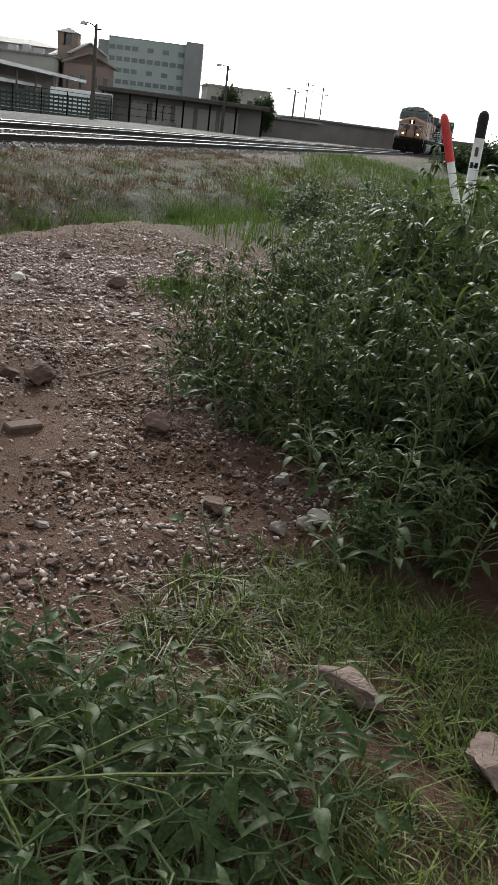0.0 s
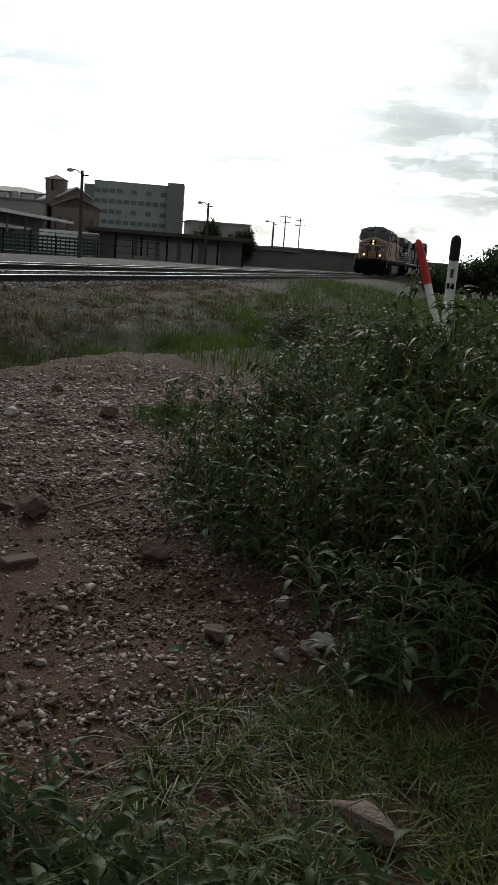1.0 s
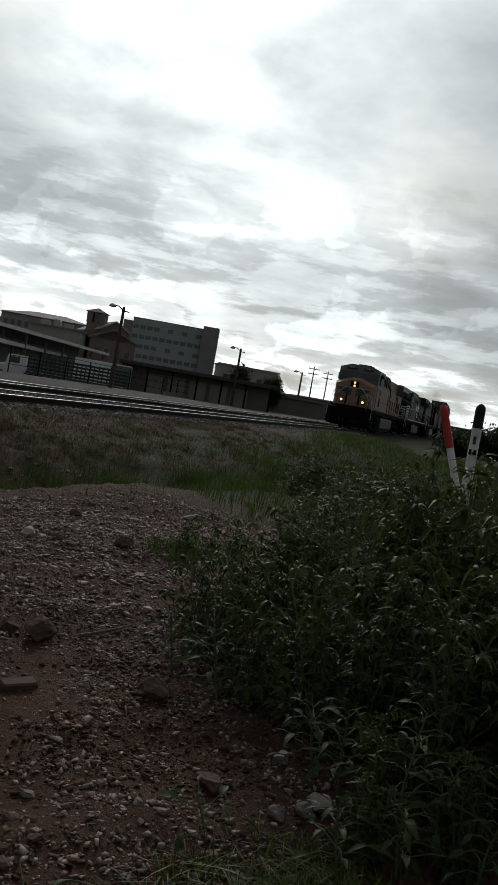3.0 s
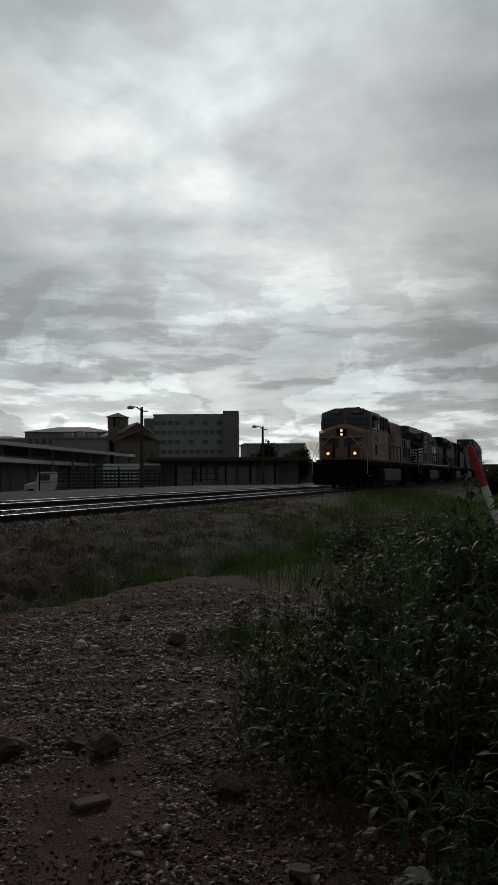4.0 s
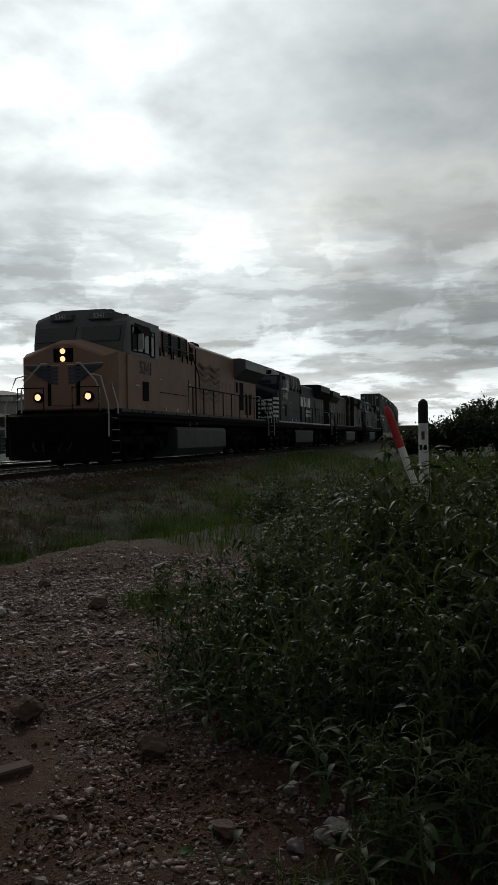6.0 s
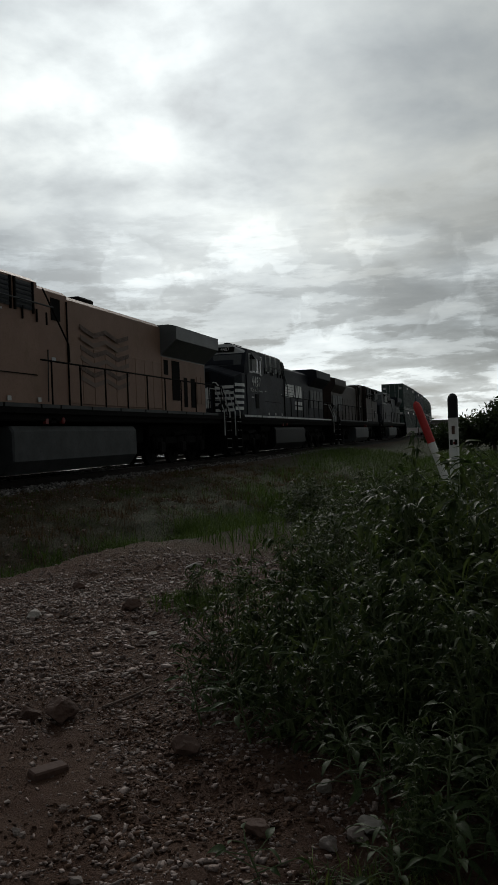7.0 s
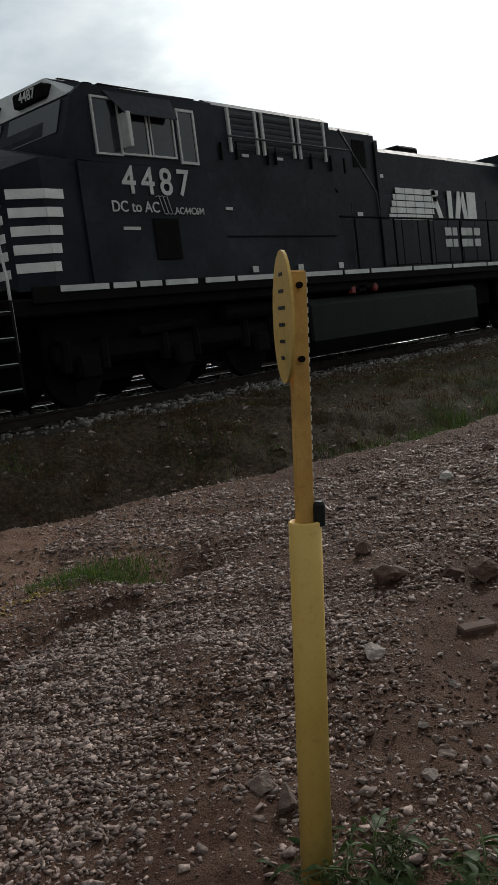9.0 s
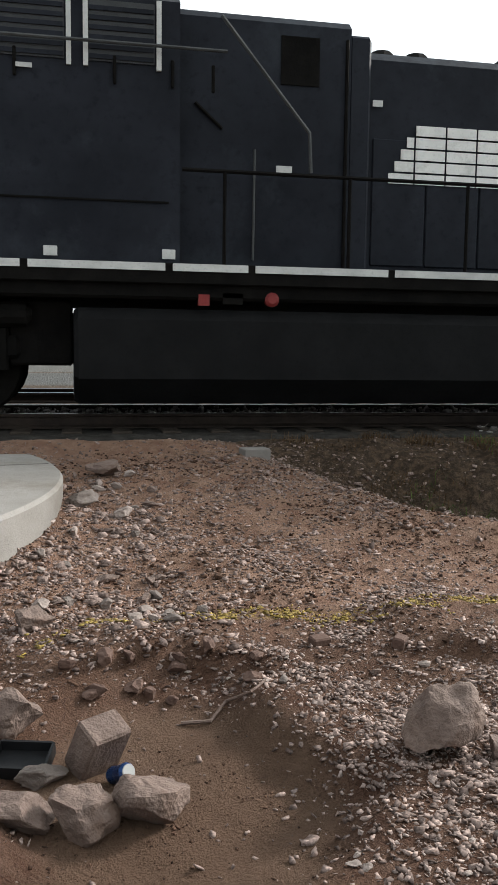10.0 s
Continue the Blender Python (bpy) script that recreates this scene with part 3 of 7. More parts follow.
def stones_mesh(name, pts, sizes, material, flat=0.6, rng=None):
    """Many small angular stones in one mesh: jagged six-sided chips."""
    rng = rng or np.random.default_rng(3)
    base = np.array([(x, y, z) for x in (-1, 1) for y in (-1, 1) for z in (-1, 1)], float) * 0.62
    quad = np.array([(0, 1, 3, 2), (4, 6, 7, 5), (0, 4, 5, 1), (2, 3, 7, 6), (0, 2, 6, 4), (1, 5, 7, 3)])
    n = len(pts)
    v = np.repeat(base[None], n, 0) + rng.uniform(-0.34, 0.34, (n, 8, 3))
    v *= rng.uniform(0.38, 1.5, (n, 1, 3))
    v[:, :, 2] *= flat
    a, b = rng.uniform(0, 6.28, n), rng.normal(0, 0.5, n)
    y = v[:, :, 1] * np.cos(b)[:, None] - v[:, :, 2] * np.sin(b)[:, None]
    z = v[:, :, 1] * np.sin(b)[:, None] + v[:, :, 2] * np.cos(b)[:, None]
    x = v[:, :, 0] * np.cos(a)[:, None] - y * np.sin(a)[:, None]
    y = v[:, :, 0] * np.sin(a)[:, None] + y * np.cos(a)[:, None]
    v = np.stack([x, y, z], -1) * np.asarray(sizes)[:, None, None] + np.asarray(pts)[:, None]
    f = (quad[None] + 8 * np.arange(n)[:, None, None]).reshape(-1, 4)
    return soup(name, v.reshape(-1, 3), f, material)


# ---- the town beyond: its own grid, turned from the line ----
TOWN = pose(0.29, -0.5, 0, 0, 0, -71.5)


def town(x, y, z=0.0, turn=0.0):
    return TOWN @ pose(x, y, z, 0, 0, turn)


def block(name, label, at, w, d, h, wall, roof=None, hip=0.0, over=0.4, category="building", cap=0.0):
    """A building: walls w by d, its front along local -y, base at the origin."""
    ob = thing(name, label, category, at)
    part("wall", Build().box(-w / 2, w / 2, 0, d, 0, h), wall, ob)
    if hip:
        e, r = over, min(w, d) * 0.5
        vs = [(-w / 2 - e, -e, h), (w / 2 + e, -e, h), (w / 2 + e, d + e, h), (-w / 2 - e, d + e, h)]
        if w >= d:
            vs += [(-w / 2 + r, d / 2, h + hip), (w / 2 - r, d / 2, h + hip)]
            fs = [(0, 1, 5, 4), (1, 2, 5), (2, 3, 4, 5), (3, 0, 4), (3, 2, 1, 0)]
        else:
            vs += [(0, r, h + hip), (0, d - r, h + hip)]
            fs = [(0, 1, 4), (1, 2, 5, 4), (2, 3, 5), (3, 0, 4, 5), (3, 2, 1, 0)]
        part("roof", Build().add(vs, fs), roof or ROOF, ob)
    else:
        part("roof", Build().box(-w / 2 - over, w / 2 + over, -over, d + over, h, h + max(cap, 0.3)), roof or wall, ob)
    return ob


def windows(ob, xs, zs, w, h, face=0.0, sill=True):
    """Window units set into the front wall, each with its pane in a frame."""
    fr = Build()
    fr.box(-w / 2 - 0.12, w / 2 + 0.12, -0.10, -0.005, -0.12, 0.0).box(-w / 2 - 0.12, w / 2 + 0.12, -0.08, -0.005, h, h + 0.1)
    fr.box(-w / 2 - 0.12, -w / 2, -0.08, -0.005, 0, h).box(w / 2, w / 2 + 0.12, -0.08, -0.005, 0, h)
    fm, pm = fr.mesh("window", ROOF), Build().box(-w / 2, w / 2, -0.04, -0.005, 0, h).mesh("pane", GLASS)
    for z in zs:
        for x in xs:
            f = part("window", fm, ROOF, ob, at=pose(x, face, z))
            part("pane", pm, GLASS, f)


GROUND_TOWN = -1.5
# seven-storey office block with a bowed front and a stair tower
def office_block():
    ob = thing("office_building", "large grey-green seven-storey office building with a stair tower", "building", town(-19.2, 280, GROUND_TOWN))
    n, w, h, vs, fs = 12, 27.0, 21.8, [], []
    bow = lambda x: -1.8 * (1 - (x / (w / 2)) ** 2)
    for i in range(n + 1):
        x = -w / 2 + w * i / n
        vs += [(x, bow(x), 0), (x, bow(x), h), (x, 16, 0), (x, 16, h)]
    for i in range(n):
        a, b = 4 * i, 4 * i + 4
        fs += [(a, b, b + 1, a + 1), (a + 1, b + 1, b + 3, a + 3), (a + 2, a + 3, b + 3, b + 2)]
    fs += [(0, 1, 3, 2), (4 * n, 4 * n + 2, 4 * n + 3, 4 * n + 1)]
    part("wall", Build().add(vs, fs), OFFICE, ob)
    part("stair_tower", Build().box(w / 2 - 4.4, w / 2 + 0.6, -3.0, 10, 0, 23.0), OFFICEDARK, ob)
    part("side_wing", Build().box(-w / 2 - 3.2, -w / 2 + 0.3, 1.0, 14, 0, 21.0), OFFICEDARK, ob)
    part("parapet", Build().box(-w / 2 - 0.2, w / 2 - 4.5, 0.6, 15.8, h, h + 0.5), OFFICEDARK, ob)
    for k in range(6):
        z = 3.2 + 3.1 * k
        for i in range(n):
            x0, x1 = -w / 2 + w * i / n + 0.25, -w / 2 + w * (i + 1) / n - 0.25
            if x1 > w / 2 - 4.6:
                continue
            y0, y1 = bow(x0) - 0.10, bow(x1) - 0.10
            vs = [(x0, y0, z), (x1, y1, z), (x1, y1, z + 1.25), (x0, y0, z + 1.25)]
            vs += [(x, y + 0.16, zz) for x, y, zz in vs]
            if k % 2 == 0 or i < 4 or i % 2:
                part("window", Build().add(vs, [(0, 1, 2, 3), (0, 4, 5, 1), (3, 2, 6, 7), (0, 3, 7, 4), (1, 5, 6, 2)]), PANEGREY, ob)
    for k in range(3):
        part("slot_window", Build().box(w / 2 + 0.55, w / 2 + 0.75, 0, 1.2, 5 + 5 * k, 8 + 5 * k), PANEGREY, ob)


office_block()


def bell_tower():
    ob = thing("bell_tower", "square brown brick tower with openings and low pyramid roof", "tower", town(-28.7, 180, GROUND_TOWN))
    part("shaft", Build().box(-1.8, 1.8, 0, 3.6, 0, 12.4), BRICKRED, ob)
    b = Build()
    for x0, x1, y0, y1 in ((-1.9, -0.75, -0.08, 3.7), (0.75, 1.9, -0.08, 3.7)):
        b.box(x0, x1, y0, y1, 12.4, 14.6)
    b.box(-0.75, 0.75, 3.0, 3.7, 12.4, 14.6)
    part("belfry", b, BRICKRED, ob)
    part("dark_opening", Build().box(-0.75, 0.75, 1.2, 1.4, 12.4, 14.6), GLASS, ob)
    part("roof", Build().add([(-2.3, -0.5, 14.6), (2.3, -0.5, 14.6), (2.3, 4.1, 14.6), (-2.3, 4.1, 14.6), (0, 1.8, 15.6)],
                             [(0, 1, 4), (1, 2, 4), (2, 3, 4), (3, 0, 4), (3, 2, 1, 0)]), ROOF, ob)


bell_tower()


def hall():
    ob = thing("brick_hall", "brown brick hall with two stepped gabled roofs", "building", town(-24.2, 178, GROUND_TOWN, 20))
    for name, w, z0, z1, rise, d in (("lower", 9.5, 0, 9.3, 2.0, 26), ("upper", 6.0, 9.3, 11.3, 1.7, 24)):
        part(name + "_wall", Build().sweep([(0, [(-w / 2, z0), (w / 2, z0), (w / 2, z1), (0, z1 + rise), (-w / 2, z1)], 0),
                                            (d, [(-w / 2, z0), (w / 2, z0), (w / 2, z1), (0, z1 + rise), (-w / 2, z1)], 0)]),
             BRICKRED, ob, at=pose(0, 0, 0, 0, 0, 90))
        e = 0.5
        b = Build()
        for s in (-1, 1):
            vs = [(-e, 0, z1 + rise + 0.05), (d + e, 0, z1 + rise + 0.05), (d + e, s * (w / 2 + e), z1 - rise * 2 * e / w), (-e, s * (w / 2 + e), z1 - rise * 2 * e / w)]
            vs += [(x, y, z + 0.3) for x, y, z in vs]
            b.add(vs, [(0, 1, 2, 3), (4, 7, 6, 5), (0, 4, 5, 1), (2, 6, 7, 3), (1, 5, 6, 2), (0, 3, 7, 4)])
        part(name + "_roof", b, CANOPY if name == "upper" else ROOF, ob, at=pose(0, 0, 0, 0, 0, 90))
    windows(ob, (-3.2, -1.2, 1.2, 3.2), (5.6,), 0.9, 1.8)


hall()
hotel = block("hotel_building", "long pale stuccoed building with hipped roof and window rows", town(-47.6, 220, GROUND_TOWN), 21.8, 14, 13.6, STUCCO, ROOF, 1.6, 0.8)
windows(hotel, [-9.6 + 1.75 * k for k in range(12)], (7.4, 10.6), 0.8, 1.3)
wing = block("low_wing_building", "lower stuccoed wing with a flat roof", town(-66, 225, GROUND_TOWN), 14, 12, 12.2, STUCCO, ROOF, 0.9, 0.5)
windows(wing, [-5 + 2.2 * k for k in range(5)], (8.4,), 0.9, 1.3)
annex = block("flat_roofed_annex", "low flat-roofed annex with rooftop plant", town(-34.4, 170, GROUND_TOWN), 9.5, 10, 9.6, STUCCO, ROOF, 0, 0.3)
for x, w, h in ((-2.8, 1.6, 1.0), (-0.4, 1.2, 1.4), (1.8, 1.8, 0.9)):
    part("roof_unit", Build().box(x - w / 2, x + w / 2, 2, 4, 9.9, 9.9 + h, 0.05), CANOPY, annex)


def canopy(x0, y0, x1, y1, z, label, width):
    """A long platform roof on posts between two places of the town grid."""
    ob = thing("platform_canopy", label, "canopy", town(x0, y0))
    dx, dy = x1 - x0, y1 - y0
    L, a = math.hypot(dx, dy), math.degrees(math.atan2(dy, dx))
    at = pose(0, 0, 0, 0, 0, a)
    part("roof", Build().sweep([(0, [(0, z - 0.45), (width, z + 0.35), (width, z + 0.6), (0, z)], 0), (L, [(0, z - 0.45), (width, z + 0.35), (width, z + 0.6), (0, z)], 0)]), CANOPY, ob, at=at)
    part("back_wall", Build().box(0.5, L - 0.5, width * 0.8, width * 0.8 + 0.2, GROUND_TOWN, z + 0.1), SHED, ob, at=at)
    post = Build().box(-0.12, 0.12, -0.12, 0.12, GROUND_TOWN, z - 0.3).mesh("post", SHED)
    for k in range(9):
        part("post", post, SHED, ob, at=at @ pose(1 + (L - 2) * k / 8, 0.8, 0))
    return ob


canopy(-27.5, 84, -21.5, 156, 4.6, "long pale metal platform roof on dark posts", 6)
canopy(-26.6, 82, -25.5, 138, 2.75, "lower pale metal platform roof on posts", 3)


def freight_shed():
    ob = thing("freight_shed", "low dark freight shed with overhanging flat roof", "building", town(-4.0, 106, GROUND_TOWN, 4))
    part("wall", Build().box(-8.4, 9.5, 0.6, 8, 0, 4.0), SHED, ob)
    part("roof", Build().box(-9.2, 10.2, -1.4, 9, 4.0, 4.5, 0.08), WOOD, ob)
    panel = Build().box(-1.05, 1.05, 0.45, 0.6, 0.2, 3.4, 0.03).mesh("panel", STUCCO)
    for k in range(5):
        part("panel", panel, STUCCO, ob, at=pose(-4.6 + 2.6 * k, 0, 0))
    post = Build().box(-0.1, 0.1, -1.2, -1.0, 0, 4.0).mesh("post", UNDER)
    for k in range(7):
        part("post", post, UNDER, ob, at=pose(-8.6 + 3 * k, 0, 0))


freight_shed()
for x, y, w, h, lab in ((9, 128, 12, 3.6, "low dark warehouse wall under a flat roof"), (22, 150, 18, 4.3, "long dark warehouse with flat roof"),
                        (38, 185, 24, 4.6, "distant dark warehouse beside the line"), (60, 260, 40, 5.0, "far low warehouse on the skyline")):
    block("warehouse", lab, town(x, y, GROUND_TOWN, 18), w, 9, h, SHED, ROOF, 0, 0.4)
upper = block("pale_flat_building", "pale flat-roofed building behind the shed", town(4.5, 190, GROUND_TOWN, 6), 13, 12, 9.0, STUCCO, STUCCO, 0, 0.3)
windows(upper, [-5 + 2.5 * k for k in range(5)], (5.6,), 1.0, 1.4)


def lamp_post(at, h, label):
    ob = thing("street_lamp", label, "street lamp", at, "lamp posts along the platform")
    part("pole", Build().tube([(0, 0, 0), (0, 0, h * 0.5), (0.0, 0, h)], 0.19, 10, 0.12), WOOD, ob)
    part("arm", Build().tube([(0, 0, h - 0.35), (-0.4, 0, h - 0.02), (-0.85, 0, h + 0.05)], 0.05, 8), UNDER, ob)
    part("lamp_head", Build().turned((-1.0, 0, h - 0.18), (0, 0, 1), [(0, 0.12), (0.05, 0.3), (0.2, 0.28), (0.32, 0.1)], 12), CANOPY, ob)
    part("bracket", Build().box(0.0, 0.55, -0.04, 0.04, h - 0.42, h - 0.32), UNDER, ob)


for x, y, z in ((70.0, 33.4, 6.9), (100.0, 31.8, 6.7), (130.0, 31.1, 6.4)):
    lamp_post(pose(x, y, -0.4, 0, 0, -70), z + 0.4, "dark wooden lamp post with one curved arm")


def utility_pole(at, h, label, arms=2):
    ob = thing("utility_pole", label, "utility pole", at)
    part("pole", Build().tube([(0, 0, 0), (0, 0, h)], 0.17, 8, 0.11), WOOD, ob)
    for z in (h - 0.5, h - 1.5)[:arms]:
        part("crossarm", Build().box(-1.1, 1.1, -0.06, 0.06, z - 0.07, z + 0.07), WOOD, ob)
        for k in (-0.95, -0.35, 0.35, 0.95):
            part("insulator", Build().turned((k, 0, z + 0.07), (0, 0, 1), [(0, 0.05), (0.12, 0.06), (0.2, 0.03)], 8), CANOPY, ob)


utility_pole(town(16.5, 170, -0.5, 10), 10.0, "far wooden utility pole with two crossarms")
utility_pole(town(20.5, 180, -0.5, 10), 10.0, "far wooden utility pole with two crossarms")
utility_pole(pose(62, -3.5, -0.6, 0, 0, 80), 8.7, "bare wooden utility pole behind the bushes", 0)


def fence():
    ob = thing("yard_fence", "dark wire fence on posts over a pale kerb wall", "fence", pose(0, 37.5, -0.4))
    part("kerb_wall", Build().box(92, 150, -0.15, 0.15, -0.2, 0.45, 0.03), CONCRETE, ob, "pale concrete kerb wall")
    post = Build().tube([(0, 0, -0.2), (0, 0, 2.1)], 0.05, 6).mesh("post", UNDER)
    for k in range(20):
        part("post", post, UNDER, ob, at=pose(60 + 4.5 * k, 0, 0))
    for z in (0.7, 1.4, 2.05):
        part("wire_rail", Build().tube([(60, 0, z), (150, 0, z)], 0.025, 5), UNDER, ob)


fence()


def stake_truck():
    """White cab with bonnet, long dark green slatted body; local x ahead is the bonnet."""
    ob = thing("stake_truck", "white-cabbed truck with a long dark green slatted body", "truck", town(-22.8, 92, GROUND_TOWN, 180))
    prof = [(-1.15, 0.75), (1.15, 0.75), (1.15, 1.75), (0.95, 2.75), (-0.95, 2.75), (-1.15, 1.75)]
    cab = part("cab", Build().sweep([(-1.7, prof, 0), (0.0, prof, 0), (0.25, [(y, min(z, 1.8)) for y, z in prof], 0.02)]), TRAILER, ob, "white cab")
    part("side_window", Build().box(-1.25, -0.25, 1.06, 1.17, 1.85, 2.5), GLASS, cab)
    part("bonnet", Build().sweep([(0.2, [(-0.95, 0.8), (0.95, 0.8), (0.95, 1.6), (0.6, 1.8), (-0.6, 1.8), (-0.95, 1.6)], 0),
                                  (1.5, [(-0.85, 0.8), (0.85, 0.8), (0.85, 1.35), (0.55, 1.5), (-0.55, 1.5), (-0.85, 1.35)], 0.03)]), TRAILER, ob)
    part("bumper", Build().box(1.5, 1.68, -1.1, 1.1, 0.5, 0.8, 0.04), CANOPY, ob)
    part("chassis", Build().box(-12.4, 1.4, -0.5, 0.5, 0.6, 0.95), UNDER, ob)
    part("floor", Build().box(-12.6, -2.0, -1.25, 1.25, 1.0, 1.25), DARKGREEN, ob)
    slat = Build().box(-10.3, 0, -0.02, 0.02, -0.10, 0.10).mesh("slat", DARKGREEN)
    stake = Build().box(-0.06, 0.06, -0.04, 0.04, 0, 1.75).mesh("stake", DARKGREEN)
    for y in (-1.22, 1.22):
        for k in range(5):
            part("slat", slat, DARKGREEN, ob, at=pose(-2.1, y, 1.40 + 0.36 * k))
        for k in range(12):
            part("stake", stake, DARKGREEN, ob, at=pose(-2.2 - 0.92 * k, y + math.copysign(0.07, y), 1.22))
    wheel = Build().turned((0, -0.16, 0), (0, 1, 0), [(0, 0.3), (0.02, 0.5), (0.3, 0.5), (0.32, 0.3)], 18).mesh("wheel", RUBBER)
    for x in (0.75, -8.6, -9.9):
        for y in (-1.0, 1.0):
            w = part("wheel", wheel, RUBBER, ob, at=pose(x, y, 0.5))
            part("hub", Build().turned((0, -0.2, 0), (0, 1, 0), [(0, 0.12), (0.05, 0.22), (0.35, 0.22), (0.4, 0.12)], 12), CANOPY, w)
    part("tailboard", Build().box(-12.6, -12.5, -1.25, 1.25, 1.2, 3.0), DARKGREEN, ob)


stake_truck()


def box_trailer():
    ob = thing("box_trailer", "long white box trailer parked behind the truck", "trailer", town(-14.0, 104, GROUND_TOWN, 4))
    part("box", Build().box(-4.2, 2.6, 0, 2.5, 1.1, 3.75, 0.06), TRAILER, ob)
    part("frame_rail", Build().box(-4.0, 2.6, 0.6, 1.9, 0.8, 1.1), UNDER, ob)
    wheel = Build().turned((0, 0, 0), (0, 1, 0), [(0, 0.3), (0.02, 0.5), (0.3, 0.5), (0.32, 0.3)], 16).mesh("wheel", RUBBER)
    for x in (-3.2, 1.0, 2.1):
        part("wheel", wheel, RUBBER, ob, at=pose(x, 0.1, 0.5))
    part("door", Build().box(0.55, 2.55, -0.03, 0.02, 1.3, 3.6), SHED, ob, "grey louvred door panel")


box_trailer()
house = block("small_house", "small brown house with low gabled roof beyond the trees", pose(72, -9.2, -0.9, 0, 0, -80), 9, 8, 3.0, BRICKRED, ROOF, 1.6, 0.6)
windows(house, (-2.4, 2.2), (1.2,), 1.1, 1.1)


# ---- the train ----
def wheelset(parent, u):
    ob = part("wheelset", Build().tube([(0, -0.8, 0), (0, 0.8, 0)], 0.09, 8), HUB, parent, at=pose(u, 0, 0.53))
    b = Build().turned((0, -0.07, 0), (0, 1, 0), [(0, 0.36), (0.02, 0.53), (0.12, 0.53), (0.14, 0.56), (0.16, 0.40)], 24)
    for k in range(5):
        a = k * math.tau / 5
        b.tube([(0.1 * math.cos(a), -0.08, 0.1 * math.sin(a)), (0.34 * math.cos(a), -0.08, 0.34 * math.sin(a))], 0.03, 5)
    wm = b.mesh("wheel", HUB)
    part("wheel", wm, HUB, ob, at=pose(0, -0.75, 0))
    part("wheel", wm, HUB, ob, at=pose(0, 0.75, 0, 0, 0, 180))
    return ob


def bogie(parent, u, axles=3, gap=1.88, frame_z=0.62):
    b = Build()
    for s in (-1, 1):
        reach = gap * (axles - 1) / 2 + 0.55
        b.box(u - reach, u + reach, s * 1.02 - 0.09, s * 1.02 + 0.09, frame_z, frame_z + 0.26, 0.04)
        for k in range(axles):
            x = u + gap * (k - (axles - 1) / 2)
            b.box(x - 0.2, x + 0.2, s * 1.1 - 0.12, s * 1.1 + 0.12, 0.36, 0.72, 0.05)
            b.tube([(x + 0.34, s * 1.08, 0.5), (x + 0.34, s * 1.08, 0.95)], 0.09, 8)
            b.tube([(x - 0.34, s * 1.08, 0.5), (x - 0.34, s * 1.08, 0.95)], 0.09, 8)
        b.tube([(u - 0.9, s * 1.16, 0.95), (u + 0.3, s * 1.16, 1.02)], 0.07, 8)
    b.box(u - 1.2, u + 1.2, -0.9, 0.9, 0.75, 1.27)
    # Inner plates and a solid core added to block light beneath the unit.
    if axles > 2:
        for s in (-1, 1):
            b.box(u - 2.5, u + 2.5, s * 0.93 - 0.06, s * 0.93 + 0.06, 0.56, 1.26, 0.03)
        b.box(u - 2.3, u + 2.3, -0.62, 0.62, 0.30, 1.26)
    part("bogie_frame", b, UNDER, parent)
    return [wheelset(parent, u + gap * (k - (axles - 1) / 2)) for k in range(axles)]


